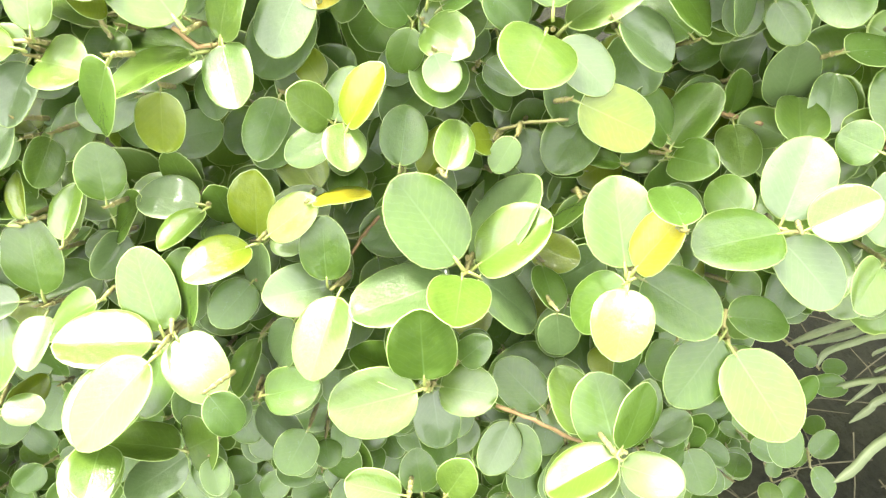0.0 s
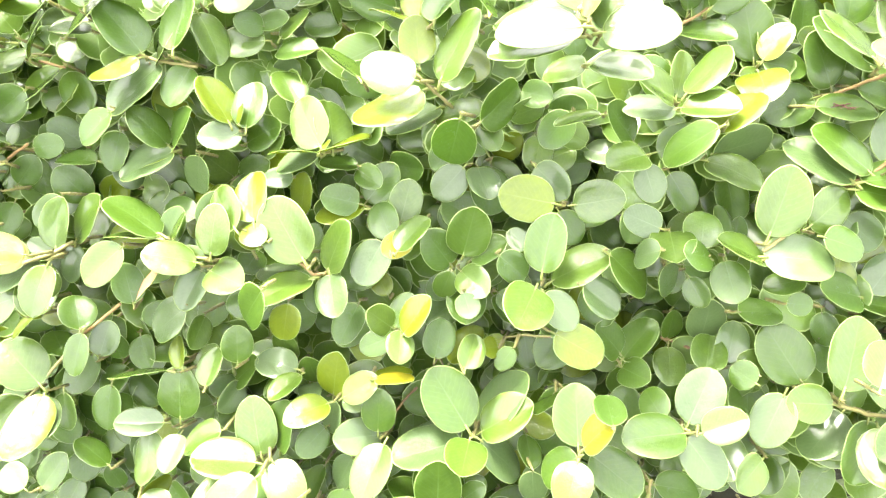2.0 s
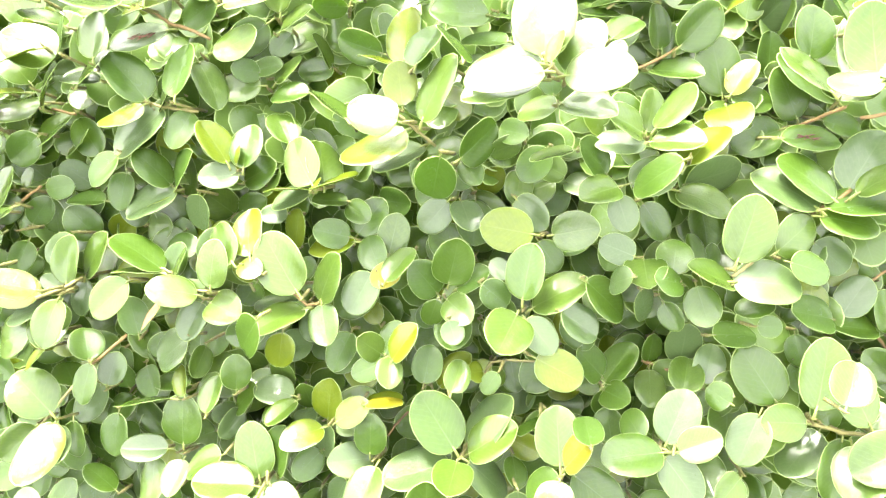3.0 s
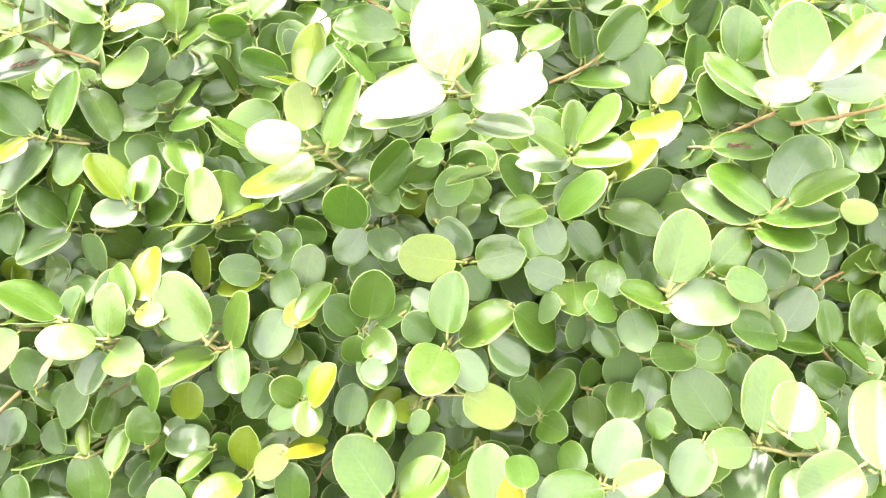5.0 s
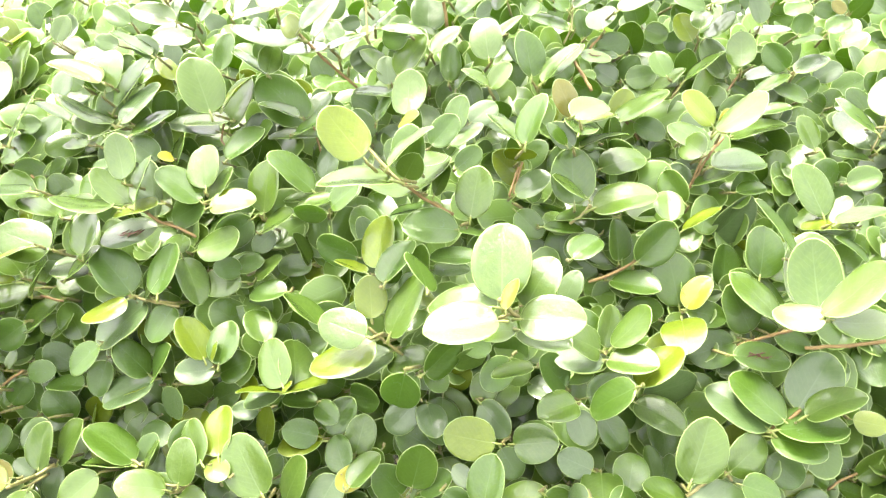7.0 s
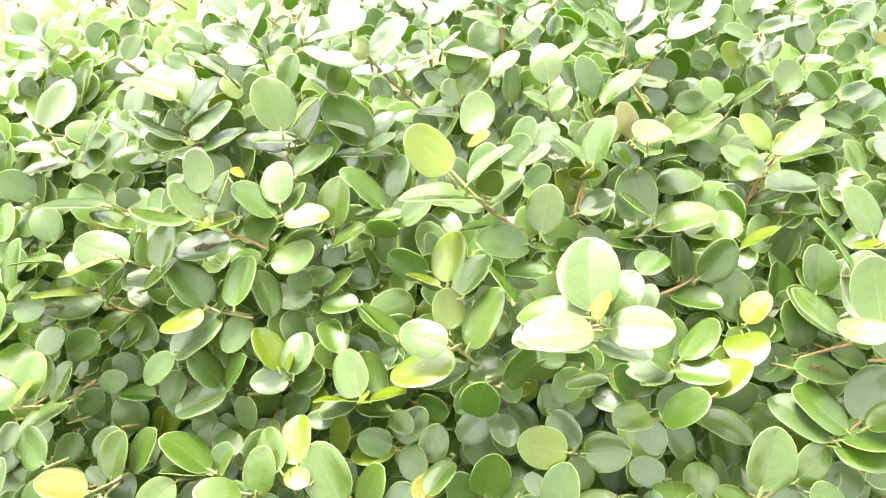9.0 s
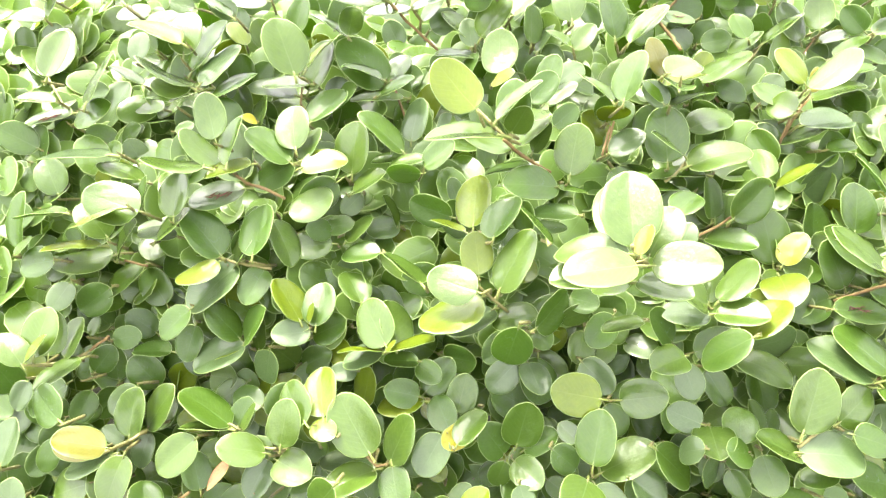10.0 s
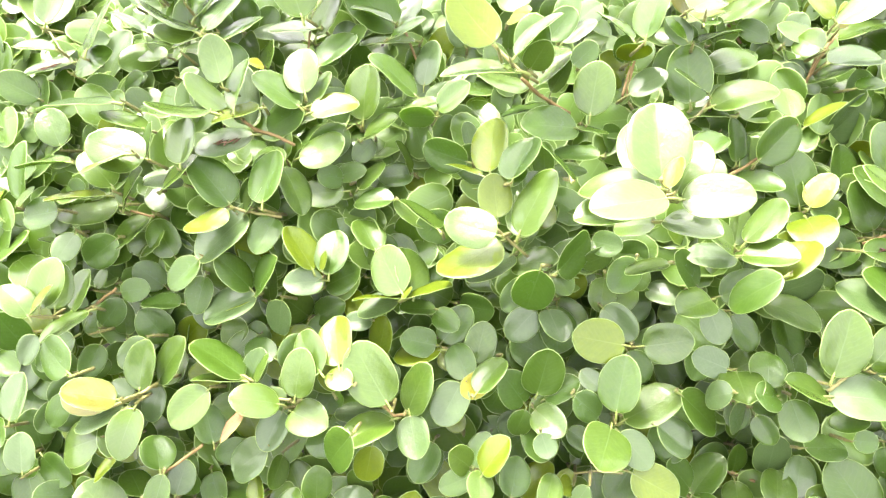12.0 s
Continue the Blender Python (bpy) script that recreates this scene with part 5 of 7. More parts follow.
s = shoot(0.241, 0.394, 0.662)
leaf(s, 0.244, 0.387, 0.662, 16, 5, -68, 0.056, 0.050, "dw")
s = shoot(0.167, 0.376, 0.672)
leaf(s, 0.166, 0.378, 0.676, -38, -60, 118, 0.036, 0.032, "g")
s = shoot(0.098, 0.388, 0.702)
leaf(s, 0.096, 0.387, 0.700, -66, 32, -143, 0.027, 0.019, "g")
s = shoot(0.193, 0.423, 0.830)
leaf(s, 0.198, 0.417, 0.825, 59, 39, -46, 0.030, 0.023, "g")
leaf(s, 0.193, 0.426, 0.833, 48, 5, 3, 0.030, 0.023, "d")
s = shoot(0.011, 0.369, 0.657)
leaf(s, 0.003, 0.364, 0.655, -11, 13, -151, 0.076, 0.044, "bv")
s = shoot(-0.188, 0.314, 0.632)
leaf(s, -0.200, 0.302, 0.625, 1, 8, -114, 0.067, 0.057, "lw")
leaf(s, -0.190, 0.320, 0.622, 6, 42, -123, 0.056, 0.040, "d")
s = shoot(-0.132, 0.372, 0.635)
leaf(s, -0.137, 0.370, 0.632, -47, 27, -149, 0.044, 0.037, "g")
s = shoot(-0.187, 0.342, 0.614)
leaf(s, -0.185, 0.344, 0.617, 39, -43, 60, 0.030, 0.022, "g")
s = shoot(-0.284, 0.332, 0.596)
leaf(s, -0.282, 0.336, 0.600, 45, -43, 62, 0.041, 0.031, "b")
s = shoot(-0.181, 0.276, 0.560)
leaf(s, -0.172, 0.273, 0.557, 29, 37, -42, 0.037, 0.026, "g")
s = shoot(-0.238, 0.277, 0.573)
leaf(s, -0.237, 0.270, 0.572, -7, 6, -82, 0.048, 0.042, "lw")
s = shoot(-0.133, 0.305, 0.583)
leaf(s, -0.127, 0.307, 0.585, 37, -2, 4, 0.042, 0.036, "d")
leaf(s, -0.141, 0.310, 0.572, -41, 25, -152, 0.038, 0.030, "d")
s = shoot(-0.095, 0.296, 0.561)
leaf(s, -0.097, 0.292, 0.559, -26, 25, -118, 0.033, 0.032, "d")
s = shoot(-0.006, 0.282, 0.624)
leaf(s, -0.008, 0.281, 0.635, 9, -13, 101, 0.051, 0.050, "g")
s = shoot(-0.088, 0.305, 0.535)
leaf(s, -0.088, 0.302, 0.534, -11, 19, -76, 0.022, 0.023, "d")
s = shoot(0.163, 0.329, 0.622)
leaf(s, 0.161, 0.326, 0.621, -13, 21, -124, 0.030, 0.028, "d")
s = shoot(0.129, 0.370, 0.571)
leaf(s, 0.128, 0.366, 0.570, -2, 7, -97, 0.031, 0.033, "y")
s = shoot(0.204, 0.374, 0.634)
leaf(s, 0.206, 0.372, 0.634, 49, -12, -44, 0.024, 0.028, "g")
s = shoot(0.304, 0.400, 0.631)
leaf(s, 0.306, 0.395, 0.628, 42, 32, -68, 0.040, 0.038, "g")
s = shoot(0.093, 0.376, 0.611)
leaf(s, 0.092, 0.373, 0.607, -8, 44, -114, 0.040, 0.034, "d")
s = shoot(0.032, 0.332, 0.537)
leaf(s, 0.038, 0.335, 0.541, 29, -28, 32, 0.060, 0.045, "g")
s = shoot(0.010, 0.310, 0.615)
leaf(s, 0.012, 0.312, 0.617, 32, -29, 34, 0.027, 0.024, "g")
s = shoot(0.122, 0.292, 0.529)
leaf(s, 0.121, 0.300, 0.531, 3, -17, 97, 0.059, 0.061, "l")
s = shoot(0.097, 0.320, 0.504)
leaf(s, 0.097, 0.325, 0.510, -11, -47, 95, 0.060, 0.043, "l")
s = shoot(0.135, 0.304, 0.505)
leaf(s, 0.139, 0.316, 0.506, 55, -40, 53, 0.059, 0.041, "g")
leaf(s, 0.133, 0.300, 0.512, -12, 22, -166, 0.062, 0.052, "lv")
leaf(s, 0.138, 0.298, 0.498, 34, 13, -10, 0.053, 0.045, "l")
s = shoot(0.167, 0.336, 0.484)
leaf(s, 0.171, 0.338, 0.486, 23, -22, 23, 0.037, 0.029, "g")
s = shoot(0.258, 0.440, 0.326)
leaf(s, 0.263, 0.447, 0.318, 21, -26, 29, 0.034, 0.027, "d")
leaf(s, 0.266, 0.437, 0.325, 18, 22, -19, 0.038, 0.027, "d")
leaf(s, 0.253, 0.431, 0.331, -22, 47, -93, 0.045, 0.032, "d")
s = shoot(0.295, 0.469, 0.314)
leaf(s, 0.299, 0.468, 0.313, -4, 12, -9, 0.033, 0.023, "d")
s = shoot(0.250, 0.409, 0.309)
leaf(s, 0.255, 0.408, 0.309, 34, 10, -7, 0.038, 0.031, "d")
s = shoot(0.316, 0.432, 0.262)
leaf(s, 0.318, 0.436, 0.263, 2, -6, 61, 0.032, 0.032, "d")
s = shoot(0.322, 0.447, 0.319)
leaf(s, 0.326, 0.446, 0.317, 28, 22, -20, 0.034, 0.024, "d")
s = shoot(0.362, 0.457, 0.298)
leaf(s, 0.366, 0.455, 0.296, 43, 22, -20, 0.035, 0.028, "d")
s = shoot(0.349, 0.420, 0.286)
leaf(s, 0.350, 0.422, 0.287, -13, -46, 74, 0.021, 0.017, "d")
s = shoot(0.326, 0.373, 0.314)
leaf(s, 0.327, 0.375, 0.314, 2, -17, 78, 0.023, 0.025, "l")
s = shoot(0.399, 0.447, 0.285)
leaf(s, 0.402, 0.449, 0.288, 15, -31, 35, 0.036, 0.027, "d")
s = shoot(0.390, 0.430, 0.298)
leaf(s, 0.393, 0.428, 0.295, 14, 38, -44, 0.038, 0.027, "d")
s = shoot(0.359, 0.402, 0.270)
leaf(s, 0.362, 0.404, 0.271, 10, -14, 43, 0.029, 0.027, "d")
s = shoot(0.415, 0.524, 0.310)
leaf(s, 0.421, 0.525, 0.310, 16, -2, 4, 0.041, 0.029, "d")
s = shoot(0.447, 0.565, 0.294)
leaf(s, 0.451, 0.566, 0.295, 25, -2, 4, 0.031, 0.022, "d")
s = shoot(0.415, 0.582, 0.314)
leaf(s, 0.418, 0.581, 0.312, 31, 26, -25, 0.032, 0.023, "d")
s = shoot(0.426, 0.485, 0.270)
leaf(s, 0.426, 0.488, 0.270, -43, -17, 93, 0.023, 0.026, "d")
s = shoot(-0.435, 0.691, 1.143)
leaf(s, -0.445, 0.706, 1.146, -11, -32, 132, 0.064, 0.051, "lv")
s = shoot(-0.394, 0.636, 1.108)
leaf(s, -0.397, 0.647, 1.111, 13, -43, 31, 0.064, 0.045, "b")
s = shoot(-0.200, 0.731, 1.104)
leaf(s, -0.207, 0.733, 1.110, -44, -37, 163, 0.072, 0.050, "d")
s = shoot(-0.158, 0.679, 1.103)
leaf(s, -0.166, 0.678, 1.103, -1, 3, -173, 0.062, 0.044, "d")
s = shoot(-0.038, 0.526, 1.106)
leaf(s, -0.036, 0.534, 1.115, -16, -63, 99, 0.050, 0.035, "g")
s = shoot(-0.057, 0.514, 1.125)
leaf(s, -0.052, 0.517, 1.129, -13, -40, 31, 0.056, 0.039, "l")
s = shoot(-0.048, 0.742, 1.151)
leaf(s, -0.046, 0.743, 1.154, 46, -50, 42, 0.030, 0.021, "g")
s = shoot(-0.102, 0.687, 1.117)
leaf(s, -0.100, 0.689, 1.121, -14, -54, 49, 0.040, 0.028, "g")
s = shoot(-0.024, 0.586, 1.125)
leaf(s, -0.021, 0.588, 1.129, 45, -45, 35, 0.040, 0.028, "d")
s = shoot(-0.008, 0.624, 1.122)
leaf(s, -0.005, 0.619, 1.121, 9, -34, 25, 0.041, 0.030, "g")
leaf(s, -0.005, 0.634, 1.130, -6, -61, 69, 0.042, 0.030, "g")
s = shoot(0.003, 0.593, 1.102)
leaf(s, 0.006, 0.595, 1.104, 63, -38, 29, 0.032, 0.024, "d")
s = shoot(0.016, 0.561, 1.054)
leaf(s, 0.014, 0.555, 1.052, -2, 5, 3, 0.031, 0.022, "g")
s = shoot(-0.092, 0.745, 1.154)
leaf(s, -0.089, 0.747, 1.161, 19, -54, 49, 0.067, 0.047, "g")
s = shoot(-0.076, 0.717, 1.147)
leaf(s, -0.083, 0.717, 1.147, -5, -3, -176, 0.052, 0.037, "g")
s = shoot(-0.258, 0.757, 1.156)
leaf(s, -0.254, 0.769, 1.154, 55, -57, 56, 0.039, 0.031, "g")
leaf(s, -0.265, 0.763, 1.164, 49, -59, 63, 0.040, 0.031, "g")
s = shoot(-0.314, 0.750, 1.149)
leaf(s, -0.314, 0.753, 1.154, -5, -62, 74, 0.048, 0.034, "g")
s = shoot(-0.016, 0.741, 1.148)
leaf(s, -0.015, 0.737, 1.153, -20, -53, 47, 0.039, 0.027, "b")
s = shoot(-0.414, 0.623, 1.088)
leaf(s, -0.425, 0.622, 1.095, 7, -7, -178, 0.030, 0.021, "l")
s = shoot(-0.389, 0.535, 0.994)
leaf(s, -0.390, 0.538, 0.997, -1, -33, 121, 0.061, 0.028, "lv")
s = shoot(-0.342, 0.628, 1.071)
leaf(s, -0.346, 0.629, 1.073, -51, -31, 168, 0.041, 0.033, "d")
s = shoot(-0.218, 0.605, 1.025)
leaf(s, -0.230, 0.609, 1.018, -71, 33, -156, 0.051, 0.039, "d")
s = shoot(-0.151, 0.622, 1.053)
leaf(s, -0.151, 0.616, 1.050, -5, 6, -172, 0.041, 0.029, "g")
leaf(s, -0.146, 0.621, 1.047, 47, -22, 17, 0.044, 0.033, "g")
leaf(s, -0.150, 0.636, 1.064, -19, -62, 77, 0.051, 0.036, "b")
s = shoot(-0.056, 0.495, 1.018)
leaf(s, -0.054, 0.488, 1.015, 32, -36, 26, 0.026, 0.020, "g")
s = shoot(-0.015, 0.505, 1.013)
leaf(s, -0.016, 0.507, 1.017, -40, -63, 106, 0.034, 0.024, "g")
s = shoot(-0.028, 0.487, 1.001)
leaf(s, -0.028, 0.490, 1.003, 20, -49, 80, 0.026, 0.023, "g")
s = shoot(-0.017, 0.550, 1.014)
leaf(s, -0.011, 0.550, 1.005, 7, -6, 8, 0.040, 0.030, "d")
s = shoot(-0.215, 0.547, 0.968)
leaf(s, -0.221, 0.544, 0.972, -45, 6, -172, 0.046, 0.034, "l")
s = shoot(-0.304, 0.542, 0.957)
leaf(s, -0.305, 0.545, 0.962, -14, -63, 105, 0.044, 0.031, "d")
s = shoot(0.085, 0.720, 1.168)
leaf(s, 0.092, 0.733, 1.174, -4, -42, 32, 0.058, 0.041, "g")
s = shoot(0.127, 0.601, 1.159)
leaf(s, 0.127, 0.600, 1.149, 13, 2, 85, 0.054, 0.037, "g")
s = shoot(0.125, 0.622, 1.124)
leaf(s, 0.117, 0.619, 1.130, -8, -42, 158, 0.031, 0.022, "g")
leaf(s, 0.125, 0.634, 1.124, -68, -38, 162, 0.035, 0.024, "b")
s = shoot(0.067, 0.600, 1.067)
leaf(s, 0.071, 0.605, 1.056, 62, 36, -16, 0.039, 0.029, "g")
s = shoot(0.142, 0.631, 1.051)
leaf(s, 0.146, 0.633, 1.054, 0, -40, 31, 0.039, 0.027, "b")
s = shoot(0.182, 0.619, 1.056)
leaf(s, 0.174, 0.618, 1.055, 3, 5, -172, 0.062, 0.044, "g")
s = shoot(0.335, 0.773, 1.158)
leaf(s, 0.339, 0.775, 1.161, -6, -30, 22, 0.046, 0.032, "g")
s = shoot(0.398, 0.803, 1.169)
leaf(s, 0.410, 0.803, 1.176, 37, -30, 22, 0.038, 0.029, "b")
s = shoot(0.331, 0.727, 1.147)
leaf(s, 0.335, 0.728, 1.149, 6, -16, 14, 0.037, 0.026, "g")
s = shoot(0.393, 0.779, 1.156)
leaf(s, 0.398, 0.776, 1.159, -30, -15, 177, 0.043, 0.030, "g")
leaf(s, 0.387, 0.784, 1.159, 36, -38, 28, 0.034, 0.025, "d")
s = shoot(0.475, 0.736, 1.142)
leaf(s, 0.475, 0.741, 1.154, -16, -42, 66, 0.066, 0.050, "lv")
leaf(s, 0.467, 0.735, 1.136, -9, -35, 164, 0.059, 0.041, "g")
leaf(s, 0.483, 0.740, 1.149, -3, -26, 20, 0.037, 0.026, "b")
s = shoot(0.472, 0.733, 1.111)
leaf(s, 0.470, 0.741, 1.116, -35, -21, 109, 0.078, 0.038, "bv")
leaf(s, 0.476, 0.734, 1.119, -16, -28, 21, 0.053, 0.037, "g")
leaf(s, 0.467, 0.735, 1.104, -4, -4, -177, 0.042, 0.030, "g")
s = shoot(0.492, 0.801, 1.130)
leaf(s, 0.488, 0.802, 1.134, -35, -43, 158, 0.048, 0.034, "g")
s = shoot(0.473, 0.742, 1.056)
leaf(s, 0.490, 0.743, 1.056, 7, -13, 12, 0.052, 0.036, "b")
s = shoot(0.463, 0.752, 1.083)
leaf(s, 0.469, 0.754, 1.085, 1, -17, 14, 0.053, 0.037, "b")
s = shoot(0.396, 0.618, 1.065)
leaf(s, 0.407, 0.625, 1.065, -10, -17, 14, 0.055, 0.039, "b")
s = shoot(0.416, 0.660, 1.047)
leaf(s, 0.413, 0.664, 1.047, -36, -8, 128, 0.039, 0.044, "lv")
s = shoot(0.407, 0.641, 1.052)
leaf(s, 0.409, 0.645, 1.055, -10, -38, 52, 0.038, 0.024, "lv")
s = shoot(0.165, 0.609, 1.039)
leaf(s, 0.161, 0.608, 1.036, -57, 30, -158, 0.042, 0.033, "g")
s = shoot(0.095, 0.592, 1.047)
leaf(s, 0.101, 0.592, 1.047, 1, 1, 5, 0.044, 0.031, "g")
s = shoot(0.074, 0.405, 1.044)
leaf(s, 0.068, 0.423, 1.052, -17, -29, 96, 0.078, 0.051, "yv")
leaf(s, 0.065, 0.398, 1.044, -17, 13, -172, 0.064, 0.040, "lw")
s = shoot(0.121, 0.463, 1.024)
leaf(s, 0.123, 0.465, 1.028, 7, -57, 55, 0.032, 0.023, "b")
s = shoot(0.372, 0.513, 1.014)
leaf(s, 0.370, 0.529, 1.009, -16, -31, 87, 0.090, 0.055, "lv")
leaf(s, 0.377, 0.514, 1.025, 15, -34, 19, 0.058, 0.029, "lv")
leaf(s, 0.372, 0.512, 1.015, -25, 17, 164, 0.050, 0.035, "lv")
s = shoot(0.355, 0.562, 1.046)
leaf(s, 0.350, 0.565, 1.052, 7, -44, 156, 0.067, 0.047, "g")
s = shoot(0.441, 0.597, 1.031)
leaf(s, 0.436, 0.599, 1.034, -3, -32, 167, 0.043, 0.030, "g")
s = shoot(0.506, 0.625, 1.027)
leaf(s, 0.500, 0.626, 1.031, -20, -30, 168, 0.053, 0.037, "g")
s = shoot(0.481, 0.605, 1.012)
leaf(s, 0.481, 0.612, 1.016, -28, -30, 95, 0.057, 0.029, "bv")
s = shoot(0.369, 0.569, 0.972)
leaf(s, 0.361, 0.571, 0.977, -16, -33, 166, 0.075, 0.053, "g")
s = shoot(0.301, 0.646, 1.082)
leaf(s, 0.305, 0.647, 1.083, 16, -11, 11, 0.032, 0.024, "g")
s = shoot(0.368, 0.671, 1.012)
leaf(s, 0.369, 0.673, 1.018, 42, -60, 64, 0.046, 0.032, "d")
s = shoot(-0.320, 0.504, 0.866)
leaf(s, -0.326, 0.505, 0.869, -40, -28, 170, 0.051, 0.036, "l")
s = shoot(-0.297, 0.483, 0.868)
leaf(s, -0.291, 0.487, 0.864, -52, -62, 110, 0.044, 0.031, "l")
s = shoot(-0.380, 0.479, 0.859)
leaf(s, -0.386, 0.478, 0.859, -2, 1, -174, 0.042, 0.031, "d")
s = shoot(-0.144, 0.443, 0.907)
leaf(s, -0.144, 0.441, 0.909, -9, -46, 36, 0.015, 0.011, "y")
s = shoot(-0.112, 0.457, 0.856)
leaf(s, -0.105, 0.456, 0.853, 47, -46, 37, 0.045, 0.032, "g")
s = shoot(-0.067, 0.435, 0.837)
leaf(s, -0.070, 0.441, 0.842, 28, -61, 70, 0.042, 0.032, "l")
s = shoot(-0.045, 0.459, 0.841)
leaf(s, -0.047, 0.456, 0.837, -10, 52, -135, 0.044, 0.031, "g")
s = shoot(-0.032, 0.483, 0.798)
leaf(s, -0.035, 0.478, 0.796, -31, 20, -118, 0.041, 0.044, "d")
s = shoot(-0.413, 0.410, 0.785)
leaf(s, -0.421, 0.417, 0.782, -35, -28, 170, 0.026, 0.019, "b")
leaf(s, -0.428, 0.405, 0.774, -4, 20, -165, 0.055, 0.039, "b")
leaf(s, -0.414, 0.401, 0.776, -52, 59, -124, 0.033, 0.028, "l")
s = shoot(-0.297, 0.417, 0.811)
leaf(s, -0.298, 0.421, 0.806, 24, -57, 57, 0.039, 0.027, "g")
leaf(s, -0.287, 0.413, 0.817, -23, -56, 54, 0.030, 0.021, "l")
s = shoot(-0.267, 0.436, 0.820)
leaf(s, -0.260, 0.431, 0.821, 53, -56, 53, 0.039, 0.032, "g")
leaf(s, -0.277, 0.445, 0.823, -33, -5, 155, 0.040, 0.031, "d")
s = shoot(-0.210, 0.438, 0.800)
leaf(s, -0.211, 0.435, 0.798, -38, 31, -115, 0.027, 0.028, "g")
s = shoot(-0.128, 0.532, 0.939)
leaf(s, -0.132, 0.533, 0.942, -4, -35, 165, 0.044, 0.031, "l")
s = shoot(-0.007, 0.488, 0.923)
leaf(s, -0.004, 0.481, 0.929, 31, -35, 25, 0.044, 0.033, "g")
s = shoot(-0.014, 0.503, 0.908)
leaf(s, -0.018, 0.501, 0.905, -52, 40, -149, 0.043, 0.034, "d")
s = shoot(0.078, 0.447, 0.874)
leaf(s, 0.077, 0.450, 0.863, 43, 47, -27, 0.035, 0.029, "d")
s = shoot(0.172, 0.499, 0.956)
leaf(s, 0.166, 0.499, 0.955, -29, -51, 146, 0.050, 0.035, "g")
leaf(s, 0.184, 0.513, 0.955, -1, -22, 17, 0.034, 0.025, "g")
s = shoot(0.238, 0.514, 0.915)
leaf(s, 0.237, 0.517, 0.921, -26, -63, 109, 0.048, 0.040, "y")
s = shoot(0.230, 0.558, 0.967)
leaf(s, 0.236, 0.557, 0.966, 28, 12, -1, 0.048, 0.034, "l")
s = shoot(0.321, 0.558, 0.953)
leaf(s, 0.310, 0.557, 0.949, -52, 18, -166, 0.051, 0.041, "d")
s = shoot(0.342, 0.558, 0.962)
leaf(s, 0.347, 0.557, 0.961, 35, 14, -2, 0.040, 0.028, "d")
s = shoot(0.357, 0.498, 0.899)
leaf(s, 0.367, 0.516, 0.904, 4, -31, 44, 0.084, 0.054, "bv")
leaf(s, 0.338, 0.498, 0.894, -32, -6, 125, 0.077, 0.043, "dv")
leaf(s, 0.368, 0.510, 0.895, 19, 12, -1, 0.059, 0.042, "d")
s = shoot(0.148, 0.467, 0.920)
leaf(s, 0.157, 0.468, 0.923, 52, -16, 13, 0.047, 0.038, "g")
s = shoot(0.171, 0.476, 0.903)
leaf(s, 0.174, 0.475, 0.899, 41, 47, -27, 0.042, 0.029, "g")
s = shoot(0.341, 0.487, 0.865)
leaf(s, 0.345, 0.486, 0.862, 62, 33, -14, 0.043, 0.035, "d")
s = shoot(0.486, 0.446, 0.799)
leaf(s, 0.483, 0.448, 0.802, -40, -48, 151, 0.036, 0.025, "l")
s = shoot(0.457, 0.537, 0.806)
leaf(s, 0.457, 0.548, 0.807, -51, -46, 131, 0.032, 0.030, "d")
s = shoot(0.486, 0.521, 0.823)
leaf(s, 0.489, 0.519, 0.822, 60, 24, -23, 0.029, 0.029, "l")
s = shoot(0.441, 0.558, 0.872)
leaf(s, 0.447, 0.559, 0.872, 31, -1, 6, 0.042, 0.029, "l")
s = shoot(0.493, 0.605, 0.873)
leaf(s, 0.498, 0.605, 0.873, 18, -1, 6, 0.039, 0.027, "g")
s = shoot(0.520, 0.584, 0.910)
leaf(s, 0.516, 0.586, 0.915, -47, -43, 157, 0.053, 0.038, "l")
s = shoot(0.494, 0.615, 0.853)
leaf(s, 0.496, 0.619, 0.858, 4, -45, 63, 0.047, 0.043, "d")
s = shoot(0.500, 0.549, 0.826)
leaf(s, 0.499, 0.552, 0.831, -26, -63, 99, 0.042, 0.030, "g")
s = shoot(0.163, 0.433, 0.792)
leaf(s, 0.159, 0.436, 0.794, -38, -25, 142, 0.040, 0.039, "d")
s = shoot(0.238, 0.454, 0.833)
leaf(s, 0.232, 0.451, 0.842, 5, -59, 128, 0.038, 0.027, "g")
leaf(s, 0.242, 0.461, 0.832, 37, -61, 69, 0.032, 0.023, "g")
s = shoot(0.433, 0.520, 0.802)
leaf(s, 0.441, 0.526, 0.798, 16, 14, -2, 0.035, 0.025, "g")
leaf(s, 0.426, 0.516, 0.807, -26, -33, 166, 0.029, 0.021, "g")
s = shoot(-0.521, 0.748, 1.174)
leaf(s, -0.522, 0.753, 1.178, -7, -35, 106, 0.045, 0.033, "bv")
s = shoot(-0.652, 0.775, 1.149)
leaf(s, -0.648, 0.773, 1.155, 0, -59, 55, 0.036, 0.026, "l")
leaf(s, -0.661, 0.780, 1.149, -18, -12, 177, 0.044, 0.039, "lv")
s = shoot(-0.643, 0.786, 1.172)
leaf(s, -0.637, 0.794, 1.171, -19, -8, 128, 0.035, 0.024, "g")
leaf(s, -0.658, 0.781, 1.174, -5, -2, -175, 0.046, 0.032, "g")
s = shoot(-0.619, 0.700, 1.087)
leaf(s, -0.618, 0.701, 1.094, 5, -31, 95, 0.083, 0.043, "lv")
leaf(s, -0.626, 0.715, 1.090, -6, -25, 137, 0.076, 0.033, "lv")
s = shoot(-0.466, 0.699, 1.133)
